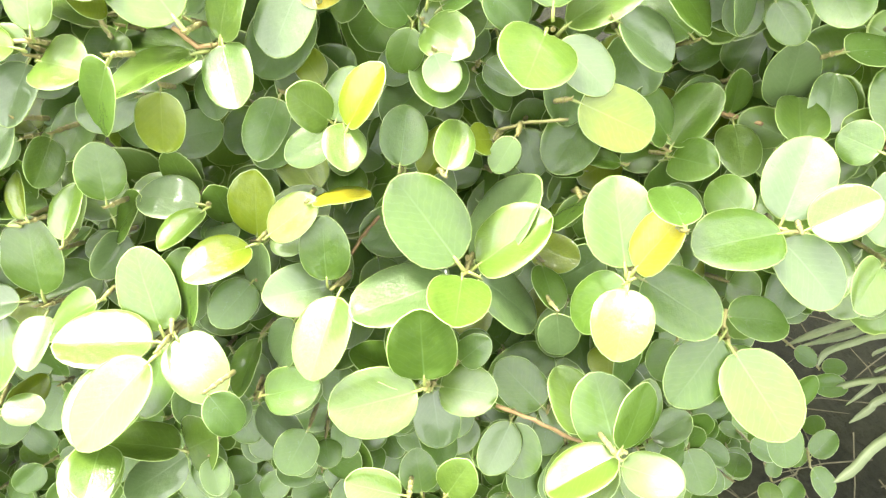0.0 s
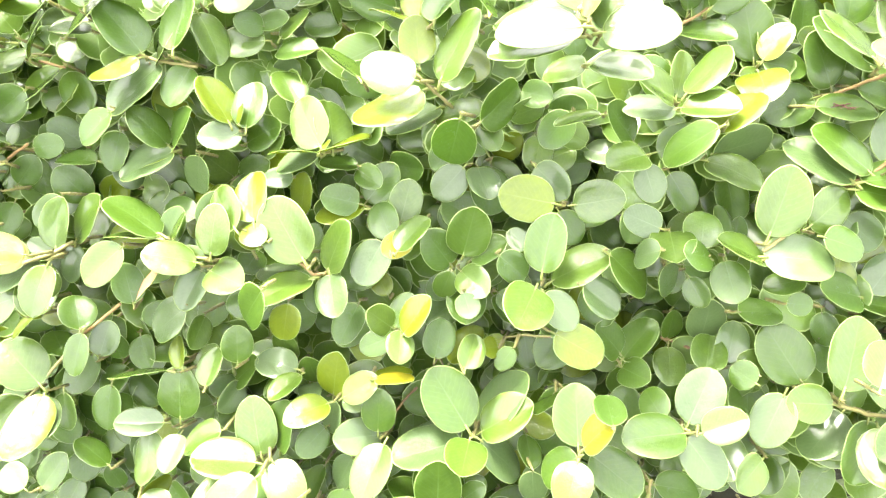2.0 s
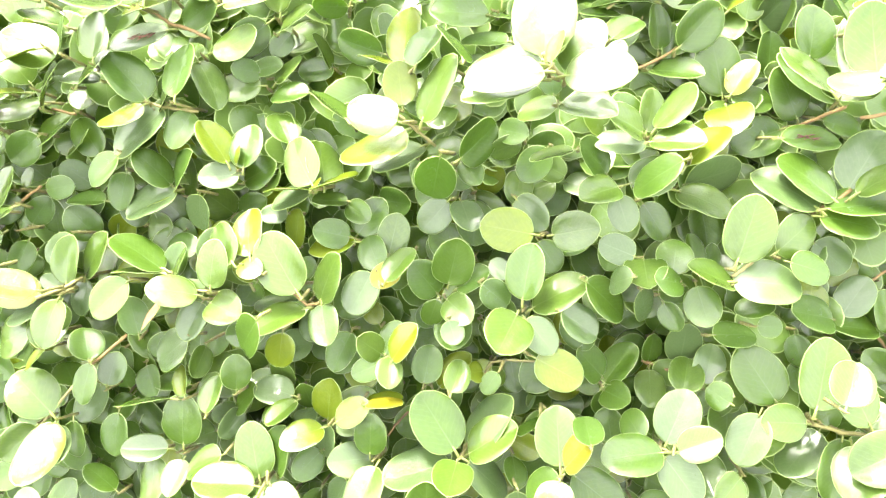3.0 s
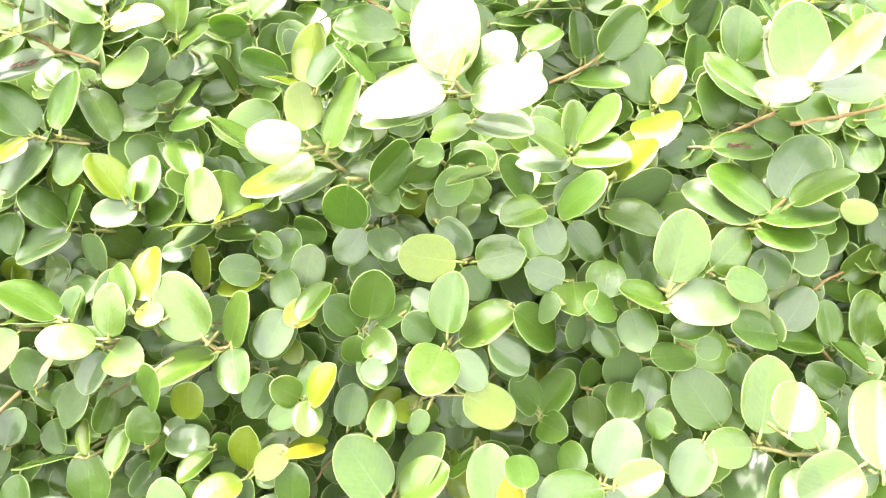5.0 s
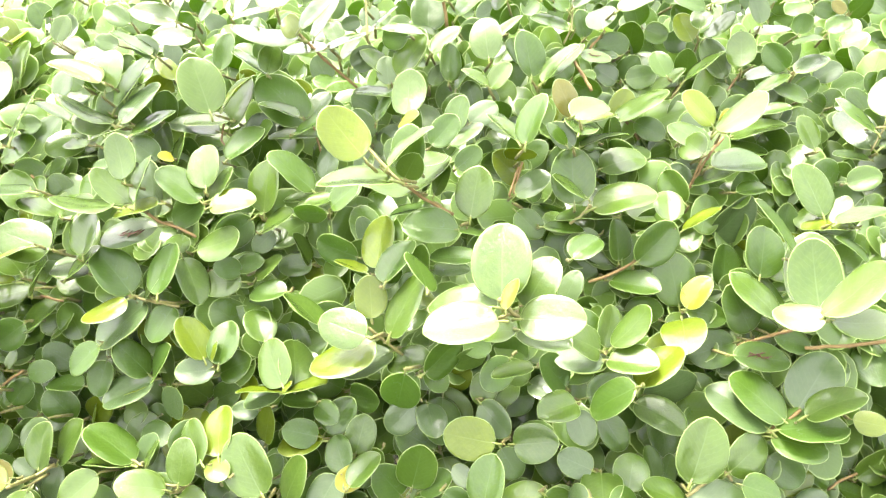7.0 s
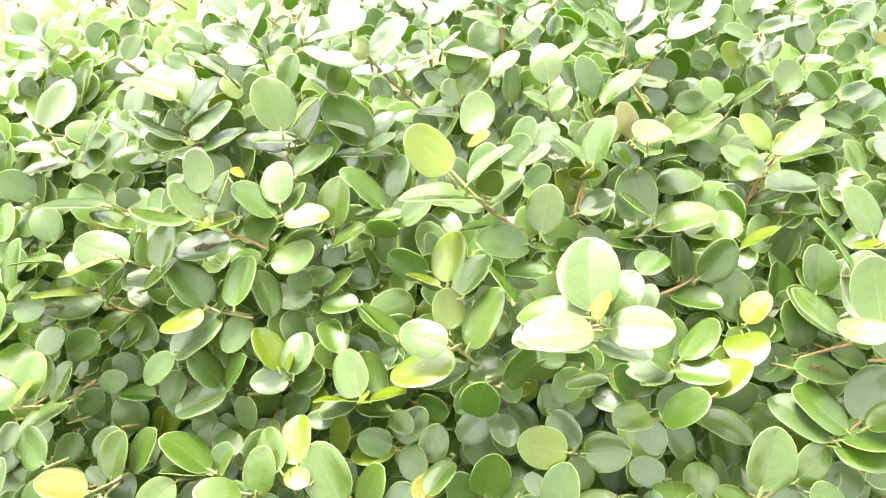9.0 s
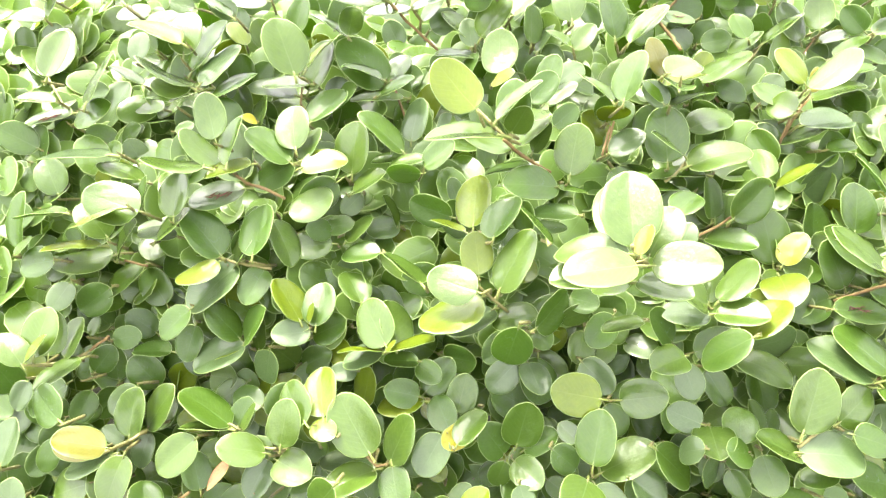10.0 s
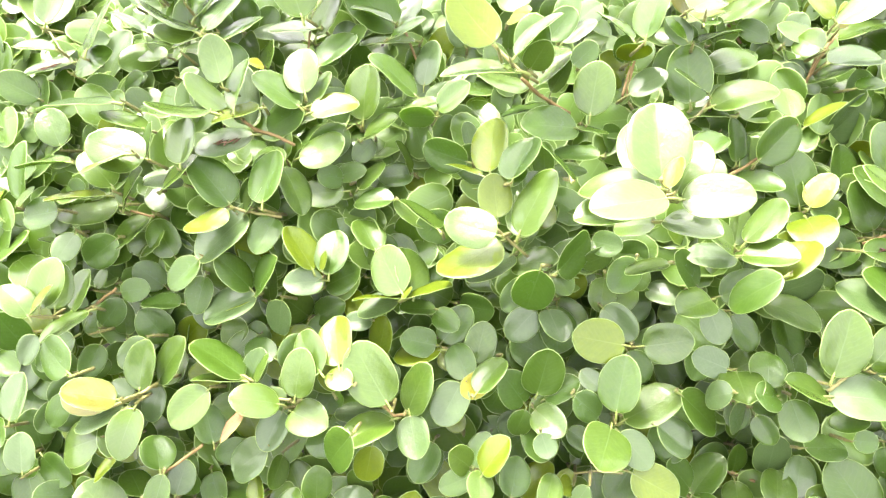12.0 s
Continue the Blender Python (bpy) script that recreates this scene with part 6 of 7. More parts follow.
leaf(s, -0.470, 0.700, 1.135, -61, -27, 171, 0.036, 0.029, "g")
s = shoot(-0.603, 0.662, 1.038)
leaf(s, -0.609, 0.661, 1.038, -8, 2, -174, 0.042, 0.029, "b")
s = shoot(-0.475, 0.675, 1.096)
leaf(s, -0.481, 0.676, 1.099, 7, -24, 173, 0.045, 0.032, "b")
s = shoot(-0.576, 0.756, 1.099)
leaf(s, -0.581, 0.755, 1.097, -16, 20, -166, 0.044, 0.031, "g")
s = shoot(-0.682, 0.724, 1.100)
leaf(s, -0.681, 0.728, 1.102, 23, -25, 77, 0.040, 0.029, "lv")
s = shoot(-0.413, 0.600, 1.067)
leaf(s, -0.410, 0.600, 1.068, 44, -21, 15, 0.022, 0.015, "d")
s = shoot(-0.468, 0.580, 1.044)
leaf(s, -0.479, 0.578, 1.043, 7, 4, -174, 0.082, 0.058, "b")
s = shoot(-0.415, 0.515, 1.003)
leaf(s, -0.420, 0.521, 1.006, -37, -64, 78, 0.036, 0.026, "g")
s = shoot(-0.567, 0.509, 0.943)
leaf(s, -0.570, 0.521, 0.947, -36, -65, 95, 0.063, 0.044, "d")
leaf(s, -0.562, 0.502, 0.949, 10, -44, 31, 0.027, 0.019, "l")
s = shoot(-0.512, 0.522, 0.938)
leaf(s, -0.515, 0.521, 0.935, -55, 39, -153, 0.030, 0.021, "l")
s = shoot(-0.498, 0.505, 0.921)
leaf(s, -0.501, 0.503, 0.918, -73, 39, -154, 0.038, 0.027, "l")
s = shoot(-0.518, 0.502, 0.908)
leaf(s, -0.521, 0.501, 0.908, 11, -8, -179, 0.025, 0.018, "l")
s = shoot(-0.500, 0.528, 0.956)
leaf(s, -0.502, 0.529, 0.958, -37, -38, 164, 0.018, 0.015, "d")
s = shoot(-0.399, 0.546, 0.979)
leaf(s, -0.404, 0.545, 0.978, -9, 10, -171, 0.035, 0.026, "b")
s = shoot(-0.503, 0.440, 0.858)
leaf(s, -0.503, 0.442, 0.864, 21, -65, 104, 0.051, 0.038, "l")
s = shoot(-0.480, 0.482, 0.864)
leaf(s, -0.479, 0.483, 0.867, 24, -58, 52, 0.022, 0.015, "l")
s = shoot(-0.469, 0.443, 0.836)
leaf(s, -0.486, 0.437, 0.834, -30, 36, -156, 0.051, 0.036, "d")
leaf(s, -0.464, 0.444, 0.822, -57, 56, -132, 0.038, 0.027, "d")
s = shoot(-0.454, 0.476, 0.867)
leaf(s, -0.450, 0.477, 0.868, 60, -10, 10, 0.031, 0.026, "d")
s = shoot(-0.523, 0.432, 0.841)
leaf(s, -0.524, 0.431, 0.837, -36, 57, -130, 0.034, 0.024, "b")
s = shoot(-0.409, 0.446, 0.837)
leaf(s, -0.412, 0.444, 0.834, -41, 42, -151, 0.041, 0.029, "b")
s = shoot(-0.429, 0.404, 0.786)
leaf(s, -0.436, 0.404, 0.786, -38, 0, -175, 0.054, 0.038, "o")
s = shoot(-0.393, 0.428, 0.796)
leaf(s, -0.394, 0.425, 0.791, -16, 60, -123, 0.041, 0.029, "b")
s = shoot(-0.489, 0.413, 0.783)
leaf(s, -0.491, 0.411, 0.779, -35, 54, -136, 0.039, 0.027, "d")
s = shoot(-0.655, 0.773, 1.190)
leaf(s, -0.660, 0.765, 1.201, -46, -40, 164, 0.038, 0.033, "g")
leaf(s, -0.652, 0.777, 1.194, -1, -63, 62, 0.030, 0.021, "g")
leaf(s, -0.662, 0.779, 1.183, -6, -7, -177, 0.053, 0.037, "g")
s = shoot(-0.544, 0.771, 1.200)
leaf(s, -0.541, 0.773, 1.202, 48, -40, 27, 0.034, 0.024, "g")
s = shoot(-0.497, 0.759, 1.229)
leaf(s, -0.496, 0.763, 1.234, -53, -41, 164, 0.033, 0.023, "g")
leaf(s, -0.497, 0.758, 1.229, 15, -18, 14, 0.043, 0.030, "g")
s = shoot(-0.355, 0.708, 1.243)
leaf(s, -0.359, 0.710, 1.247, -12, -41, 164, 0.044, 0.031, "b")
s = shoot(-0.323, 0.731, 1.243)
leaf(s, -0.326, 0.732, 1.246, -55, -45, 160, 0.034, 0.026, "d")
s = shoot(-0.338, 0.702, 1.216)
leaf(s, -0.341, 0.704, 1.219, -16, -61, 56, 0.051, 0.036, "b")
leaf(s, -0.342, 0.704, 1.219, -39, -10, 173, 0.059, 0.032, "lw")
s = shoot(-0.404, 0.720, 1.208)
leaf(s, -0.409, 0.721, 1.210, -50, -26, 174, 0.036, 0.027, "g")
s = shoot(-0.530, 0.776, 1.243)
leaf(s, -0.532, 0.776, 1.232, -22, 15, -168, 0.029, 0.021, "g")
leaf(s, -0.536, 0.775, 1.254, -14, -12, -180, 0.032, 0.024, "b")
s = shoot(-0.323, 0.720, 1.213)
leaf(s, -0.320, 0.722, 1.217, 8, -50, 37, 0.037, 0.026, "g")
s = shoot(-0.418, 0.711, 1.184)
leaf(s, -0.422, 0.711, 1.185, -55, -12, -180, 0.031, 0.022, "g")
s = shoot(-0.363, 0.691, 1.178)
leaf(s, -0.367, 0.682, 1.183, 6, -25, 174, 0.053, 0.038, "g")
leaf(s, -0.369, 0.701, 1.179, -46, -29, 172, 0.036, 0.027, "b")
s = shoot(-0.460, 0.758, 1.256)
leaf(s, -0.466, 0.758, 1.257, -12, -12, -180, 0.041, 0.029, "g")
s = shoot(-0.208, 0.672, 1.242)
leaf(s, -0.211, 0.675, 1.242, -15, -35, 109, 0.059, 0.044, "lv")
leaf(s, -0.212, 0.673, 1.244, -7, 14, -168, 0.047, 0.033, "l")
s = shoot(-0.190, 0.702, 1.209)
leaf(s, -0.190, 0.694, 1.220, 10, -44, 30, 0.057, 0.040, "g")
leaf(s, -0.180, 0.716, 1.208, -3, -53, 40, 0.055, 0.039, "b")
s = shoot(-0.279, 0.714, 1.224)
leaf(s, -0.281, 0.724, 1.225, 2, -38, 79, 0.041, 0.028, "lv")
leaf(s, -0.274, 0.711, 1.230, -44, -66, 78, 0.038, 0.027, "l")
s = shoot(-0.131, 0.765, 1.234)
leaf(s, -0.131, 0.764, 1.247, 4, -30, 103, 0.050, 0.036, "b")
leaf(s, -0.126, 0.779, 1.241, -3, -38, 68, 0.062, 0.028, "lw")
leaf(s, -0.137, 0.763, 1.222, -80, 17, -167, 0.023, 0.018, "b")
s = shoot(-0.140, 0.768, 1.271)
leaf(s, -0.144, 0.770, 1.272, -34, -10, 160, 0.031, 0.037, "lv")
s = shoot(-0.103, 0.793, 1.259)
leaf(s, -0.100, 0.795, 1.263, 12, -46, 32, 0.038, 0.029, "g")
s = shoot(-0.037, 0.824, 1.241)
leaf(s, -0.044, 0.824, 1.243, -17, -13, -180, 0.052, 0.037, "g")
s = shoot(-0.054, 0.814, 1.200)
leaf(s, -0.063, 0.825, 1.203, -1, -49, 100, 0.055, 0.046, "b")
leaf(s, -0.052, 0.808, 1.203, -2, -7, -177, 0.054, 0.038, "g")
s = shoot(-0.032, 0.824, 1.217)
leaf(s, -0.027, 0.827, 1.224, 3, -47, 33, 0.067, 0.047, "d")
s = shoot(-0.053, 0.781, 1.183)
leaf(s, -0.049, 0.783, 1.186, 10, -41, 28, 0.045, 0.034, "g")
s = shoot(-0.127, 0.749, 1.206)
leaf(s, -0.123, 0.751, 1.210, -9, -44, 30, 0.046, 0.032, "g")
s = shoot(0.036, 0.823, 1.243)
leaf(s, 0.033, 0.826, 1.244, -69, -8, 127, 0.032, 0.028, "b")
s = shoot(-0.048, 0.832, 1.265)
leaf(s, -0.047, 0.831, 1.270, -6, -63, 65, 0.032, 0.023, "g")
leaf(s, -0.050, 0.837, 1.266, -17, -56, 146, 0.034, 0.024, "b")
s = shoot(0.074, 0.837, 1.270)
leaf(s, 0.072, 0.837, 1.276, -83, -29, 172, 0.034, 0.028, "g")
leaf(s, 0.063, 0.836, 1.264, -29, -30, 171, 0.036, 0.026, "b")
leaf(s, 0.075, 0.840, 1.278, -84, -28, 173, 0.033, 0.025, "g")
s = shoot(0.092, 0.829, 1.248)
leaf(s, 0.089, 0.830, 1.250, -36, -38, 166, 0.030, 0.021, "g")
s = shoot(-0.014, 0.833, 1.265)
leaf(s, -0.013, 0.835, 1.269, 24, -58, 49, 0.035, 0.026, "b")
s = shoot(-0.204, 0.705, 1.268)
leaf(s, -0.201, 0.707, 1.270, 14, -32, 21, 0.029, 0.021, "b")
s = shoot(-0.167, 0.775, 1.272)
leaf(s, -0.168, 0.774, 1.270, -66, 41, -141, 0.017, 0.015, "g")
s = shoot(-0.246, 0.717, 1.213)
leaf(s, -0.248, 0.720, 1.214, -55, -9, 131, 0.026, 0.017, "g")
s = shoot(0.115, 0.833, 1.241)
leaf(s, 0.116, 0.840, 1.257, -14, -43, 81, 0.052, 0.033, "lv")
leaf(s, 0.110, 0.836, 1.237, -23, -35, 168, 0.053, 0.037, "g")
leaf(s, 0.118, 0.832, 1.241, 4, -38, 25, 0.049, 0.037, "b")
s = shoot(0.121, 0.822, 1.215)
leaf(s, 0.114, 0.822, 1.217, -16, -13, 180, 0.050, 0.035, "g")
s = shoot(0.157, 0.825, 1.216)
leaf(s, 0.156, 0.832, 1.218, -23, -16, 92, 0.060, 0.040, "g")
s = shoot(0.167, 0.846, 1.272)
leaf(s, 0.170, 0.847, 1.275, 65, -36, 24, 0.034, 0.025, "g")
s = shoot(0.166, 0.832, 1.237)
leaf(s, 0.173, 0.835, 1.241, 7, -27, 18, 0.063, 0.045, "b")
s = shoot(0.176, 0.859, 1.240)
leaf(s, 0.178, 0.861, 1.243, -22, -58, 49, 0.032, 0.022, "l")
s = shoot(0.221, 0.856, 1.264)
leaf(s, 0.222, 0.861, 1.268, -14, -39, 73, 0.044, 0.023, "bv")
s = shoot(0.236, 0.853, 1.244)
leaf(s, 0.237, 0.855, 1.248, 17, -63, 62, 0.039, 0.031, "d")
s = shoot(0.281, 0.834, 1.250)
leaf(s, 0.274, 0.827, 1.249, -39, -16, 179, 0.039, 0.027, "g")
leaf(s, 0.285, 0.847, 1.256, -34, -50, 155, 0.055, 0.039, "g")
leaf(s, 0.282, 0.831, 1.255, 10, -19, 14, 0.062, 0.043, "b")
s = shoot(0.267, 0.811, 1.218)
leaf(s, 0.269, 0.816, 1.227, -10, -37, 78, 0.042, 0.027, "lv")
s = shoot(0.268, 0.850, 1.278)
leaf(s, 0.273, 0.852, 1.281, 6, -30, 20, 0.049, 0.037, "g")
s = shoot(0.320, 0.844, 1.280)
leaf(s, 0.324, 0.845, 1.281, 34, -17, 13, 0.034, 0.026, "g")
s = shoot(0.338, 0.819, 1.230)
leaf(s, 0.341, 0.821, 1.236, -26, -61, 134, 0.037, 0.026, "b")
s = shoot(0.351, 0.829, 1.257)
leaf(s, 0.346, 0.835, 1.256, 45, -53, 40, 0.022, 0.015, "g")
leaf(s, 0.362, 0.824, 1.262, 19, -18, 14, 0.042, 0.029, "g")
s = shoot(0.382, 0.819, 1.223)
leaf(s, 0.384, 0.821, 1.226, 17, -47, 55, 0.030, 0.024, "d")
s = shoot(0.364, 0.830, 1.287)
leaf(s, 0.365, 0.834, 1.291, -2, -45, 82, 0.043, 0.034, "b")
s = shoot(0.425, 0.845, 1.314)
leaf(s, 0.421, 0.844, 1.312, -8, 19, -166, 0.040, 0.028, "g")
s = shoot(0.431, 0.813, 1.252)
leaf(s, 0.429, 0.813, 1.254, -73, -35, 168, 0.020, 0.014, "o")
s = shoot(0.410, 0.803, 1.229)
leaf(s, 0.409, 0.803, 1.234, 35, -25, 17, 0.033, 0.025, "g")
leaf(s, 0.409, 0.804, 1.225, -4, 12, -169, 0.036, 0.025, "g")
s = shoot(0.383, 0.794, 1.188)
leaf(s, 0.374, 0.799, 1.188, -85, -41, 163, 0.039, 0.030, "d")
s = shoot(0.144, 0.844, 1.190)
leaf(s, 0.150, 0.845, 1.191, 76, -11, 10, 0.045, 0.035, "d")
s = shoot(0.183, 0.829, 1.187)
leaf(s, 0.178, 0.828, 1.187, -17, 1, -174, 0.038, 0.027, "bm")
s = shoot(-0.426, 0.368, 0.741)
leaf(s, -0.427, 0.368, 0.740, 17, -22, 99, 0.063, 0.040, "lw")
leaf(s, -0.419, 0.365, 0.744, 7, 36, -145, 0.032, 0.023, "y")
s = shoot(-0.374, 0.366, 0.731)
leaf(s, -0.379, 0.370, 0.729, 16, -28, 120, 0.039, 0.036, "d")
leaf(s, -0.372, 0.362, 0.731, -2, 54, -106, 0.043, 0.030, "g")
s = shoot(-0.398, 0.363, 0.693)
leaf(s, -0.402, 0.366, 0.694, 13, -12, 133, 0.039, 0.034, "g")
s = shoot(-0.409, 0.341, 0.670)
leaf(s, -0.414, 0.336, 0.681, -18, -36, 156, 0.058, 0.050, "l")
leaf(s, -0.410, 0.331, 0.672, -10, 11, -87, 0.075, 0.043, "yv")
leaf(s, -0.412, 0.337, 0.662, 4, 9, -62, 0.051, 0.025, "bv")
leaf(s, -0.400, 0.345, 0.663, 25, 55, -68, 0.039, 0.028, "g")
s = shoot(-0.357, 0.366, 0.668)
leaf(s, -0.358, 0.362, 0.663, 4, 56, -93, 0.047, 0.033, "d")
s = shoot(-0.346, 0.311, 0.597)
leaf(s, -0.351, 0.313, 0.600, 13, -31, 162, 0.042, 0.030, "g")
s = shoot(-0.424, 0.288, 0.576)
leaf(s, -0.416, 0.292, 0.578, 27, -44, 46, 0.043, 0.030, "g")
leaf(s, -0.434, 0.289, 0.578, -26, -10, 151, 0.037, 0.031, "b")
s = shoot(-0.433, 0.338, 0.664)
leaf(s, -0.437, 0.335, 0.660, -59, 36, -145, 0.051, 0.038, "l")
s = shoot(-0.426, 0.411, 0.732)
leaf(s, -0.426, 0.414, 0.736, 22, -56, 87, 0.036, 0.025, "b")
s = shoot(-0.326, 0.386, 0.749)
leaf(s, -0.328, 0.389, 0.753, 0, -53, 124, 0.041, 0.031, "d")
s = shoot(0.306, 0.376, 0.742)
leaf(s, 0.295, 0.370, 0.738, -4, 50, -122, 0.052, 0.039, "b")
s = shoot(0.374, 0.375, 0.722)
leaf(s, 0.377, 0.371, 0.716, -17, 55, -101, 0.062, 0.044, "g")
leaf(s, 0.384, 0.364, 0.714, 24, 19, -90, 0.059, 0.046, "lv")
s = shoot(0.399, 0.366, 0.732)
leaf(s, 0.395, 0.369, 0.738, -24, -47, 138, 0.061, 0.043, "l")
s = shoot(0.343, 0.366, 0.737)
leaf(s, 0.337, 0.365, 0.737, -45, -1, -175, 0.042, 0.036, "l")
s = shoot(0.368, 0.395, 0.708)
leaf(s, 0.363, 0.390, 0.704, 6, 25, -133, 0.061, 0.042, "bv")
s = shoot(0.394, 0.473, 0.505)
leaf(s, 0.393, 0.476, 0.510, 3, -55, 112, 0.046, 0.032, "y")
s = shoot(0.405, 0.491, 0.484)
leaf(s, 0.405, 0.490, 0.489, -52, -31, 162, 0.050, 0.035, "g")
leaf(s, 0.406, 0.490, 0.484, 17, -13, -31, 0.062, 0.044, "lw")
s = shoot(0.293, 0.385, 0.646)
leaf(s, 0.292, 0.381, 0.644, -2, 34, -110, 0.040, 0.040, "l")
s = shoot(0.331, 0.438, 0.791)
leaf(s, 0.332, 0.435, 0.787, 43, 54, -63, 0.033, 0.025, "d")
s = shoot(0.302, 0.418, 0.836)
leaf(s, 0.297, 0.417, 0.835, -5, 10, -167, 0.037, 0.028, "g")
s = shoot(0.279, 0.401, 0.818)
leaf(s, 0.282, 0.401, 0.819, 53, -4, -6, 0.022, 0.021, "d")
s = shoot(0.333, 0.426, 0.764)
leaf(s, 0.334, 0.424, 0.761, 22, 53, -58, 0.031, 0.022, "d")
s = shoot(0.435, 0.345, 0.733)
leaf(s, 0.444, 0.349, 0.733, -12, -20, 76, 0.090, 0.052, "lw")
leaf(s, 0.423, 0.349, 0.735, -27, 23, -160, 0.058, 0.049, "l")
s = shoot(0.442, 0.452, 0.746)
leaf(s, 0.442, 0.449, 0.741, -8, 58, -82, 0.050, 0.035, "d")
s = shoot(0.423, 0.420, 0.730)
leaf(s, 0.421, 0.416, 0.728, 12, 24, -117, 0.041, 0.032, "bv")

stem([(0.037, 0.286, 0.602), (0.063, 0.279, 0.595), (0.090, 0.283, 0.569), (0.119, 0.293, 0.539)], 0.002, "r")
stem([(0.185, 0.322, 0.659), (0.182, 0.311, 0.655), (0.184, 0.299, 0.650), (0.193, 0.299, 0.642)], 0.0022, "g")
stem([(0.113, 0.312, 0.706), (0.114, 0.308, 0.701), (0.113, 0.304, 0.696)], 0.0015, "g")
stem([(0.037, 0.411, 0.738), (0.059, 0.407, 0.747), (0.082, 0.402, 0.752)], 0.0016, "g")
stem([(0.198, 0.330, 0.725), (0.205, 0.327, 0.723), (0.221, 0.328, 0.720)], 0.002, "g")
stem([(-0.219, 0.430, 0.823), (-0.210, 0.417, 0.809), (-0.204, 0.412, 0.804)], 0.0022, "g")
stem([(-0.044, 0.384, 0.685), (-0.054, 0.376, 0.676), (-0.063, 0.365, 0.666)], 0.0018, "r")
stem([(-0.210, 0.310, 0.619), (-0.194, 0.318, 0.628), (-0.179, 0.327, 0.637)], 0.0022, "g")
stem([(0.468, 0.739, 1.112), (0.476, 0.745, 1.134), (0.482, 0.754, 1.154)], 0.0018, "g")
stem([(0.460, 0.569, 0.973), (0.496, 0.583, 0.980), (0.526, 0.597, 0.986)], 0.0024, "g")
stem([(-0.434, 0.328, 0.659), (-0.419, 0.340, 0.676), (-0.391, 0.360, 0.708)], 0.002, "g")
stem([(0.337, 0.373, 0.734), (0.373, 0.371, 0.724), (0.408, 0.374, 0.720)], 0.003, "g")
stem([(0.300, 0.412, 0.614), (0.358, 0.452, 0.551), (0.392, 0.461, 0.523)], 0.0022, "r")
stem([(-0.052, 0.841, 1.272), (-0.040, 0.830, 1.210)], 0.0032, "r")
stem([(0.010, 0.834, 1.262), (0.038, 0.850, 1.289)], 0.0024, "r")
stem([(-0.131, 0.767, 1.248), (-0.122, 0.740, 1.200)], 0.0016, "g")
stem([(0.142, 0.833, 1.192), (0.160, 0.843, 1.214)], 0.0022, "r")
stem([(0.117, 0.848, 1.256), (0.117, 0.831, 1.216), (0.109, 0.819, 1.199)], 0.0018, "g")
stem([(-0.616, 0.700, 1.094), (-0.586, 0.676, 1.067), (-0.570, 0.670, 1.058)], 0.0018, "g")
stem([(-0.634, 0.801, 1.114), (-0.604, 0.776, 1.094)], 0.002, "g")
stem([(-0.335, 0.563, 1.040), (-0.318, 0.561, 1.028), (-0.297, 0.562, 1.022), (-0.276, 0.561, 1.013)], 0.0024, "r")
stem([(-0.346, 0.517, 0.961), (-0.323, 0.513, 0.956), (-0.300, 0.512, 0.954), (-0.279, 0.511, 0.953)], 0.0022, "g")
stem([(-0.083, 0.550, 1.138), (-0.060, 0.538, 1.120), (-0.039, 0.529, 1.105)], 0.0024, "g")
stem([(-0.045, 0.559, 1.097), (-0.026, 0.565, 1.079), (0.006, 0.572, 1.061)], 0.0026, "r")
stem([(-0.060, 0.462, 0.981), (-0.044, 0.465, 0.965), (-0.027, 0.468, 0.950)], 0.0022, "g")
stem([(-0.290, 0.697, 1.107), (-0.289, 0.678, 1.087), (-0.274, 0.665, 1.077)], 0.0018, "r")
stem([(0.065, 0.386, 1.069), (0.073, 0.392, 1.058), (0.084, 0.396, 1.046)], 0.0026, "g")
stem([(0.154, 0.573, 0.996), (0.182, 0.585, 1.004), (0.208, 0.600, 1.017)], 0.0022, "r")
stem([(0.270, 0.679, 1.112), (0.260, 0.666, 1.083)], 0.0018, "r")
stem([(0.129, 0.597, 1.051), (0.138, 0.602, 1.057), (0.149, 0.610, 1.069)], 0.0022, "g")
stem([(0.312, 0.551, 0.949), (0.336, 0.542, 0.969), (0.353, 0.530, 0.986)], 0.0024, "r")
stem([(0.348, 0.483, 0.994), (0.384, 0.481, 1.002), (0.420, 0.482, 1.012)], 0.0024, "r")
stem([(0.072, 0.640, 1.101), (0.066, 0.617, 1.072)], 0.0018, "r")
stem([(-0.155, 0.389, 0.822), (-0.143, 0.389, 0.810), (-0.132, 0.395, 0.808)], 0.002, "r")
stem([(-0.384, 0.374, 0.715), (-0.359, 0.374, 0.738), (-0.333, 0.376, 0.762)], 0.0022, "r")
stem([(-0.261, 0.401, 0.807), (-0.247, 0.400, 0.809)], 0.002, "g")
stem([(-0.301, 0.414, 0.823), (-0.288, 0.411, 0.818)], 0.0018, "g")
stem([(0.193, 0.439, 0.734), (0.212, 0.437, 0.730), (0.222, 0.434, 0.728)], 0.0022, "r")
stem([(0.289, 0.399, 0.733), (0.305, 0.390, 0.735), (0.325, 0.381, 0.736)], 0.0024, "r")
stem([(0.326, 0.468, 0.906), (0.346, 0.477, 0.912), (0.363, 0.488, 0.921)], 0.0024, "r")
stem([(0.423, 0.511, 0.807), (0.439, 0.522, 0.812), (0.458, 0.532, 0.816)], 0.002, "r")
stem([(0.422, 0.464, 0.772), (0.435, 0.460, 0.759), (0.446, 0.454, 0.743)], 0.0022, "r")
stem([(0.448, 0.465, 0.765), (0.466, 0.464, 0.762), (0.487, 0.463, 0.757)], 0.0024, "g")
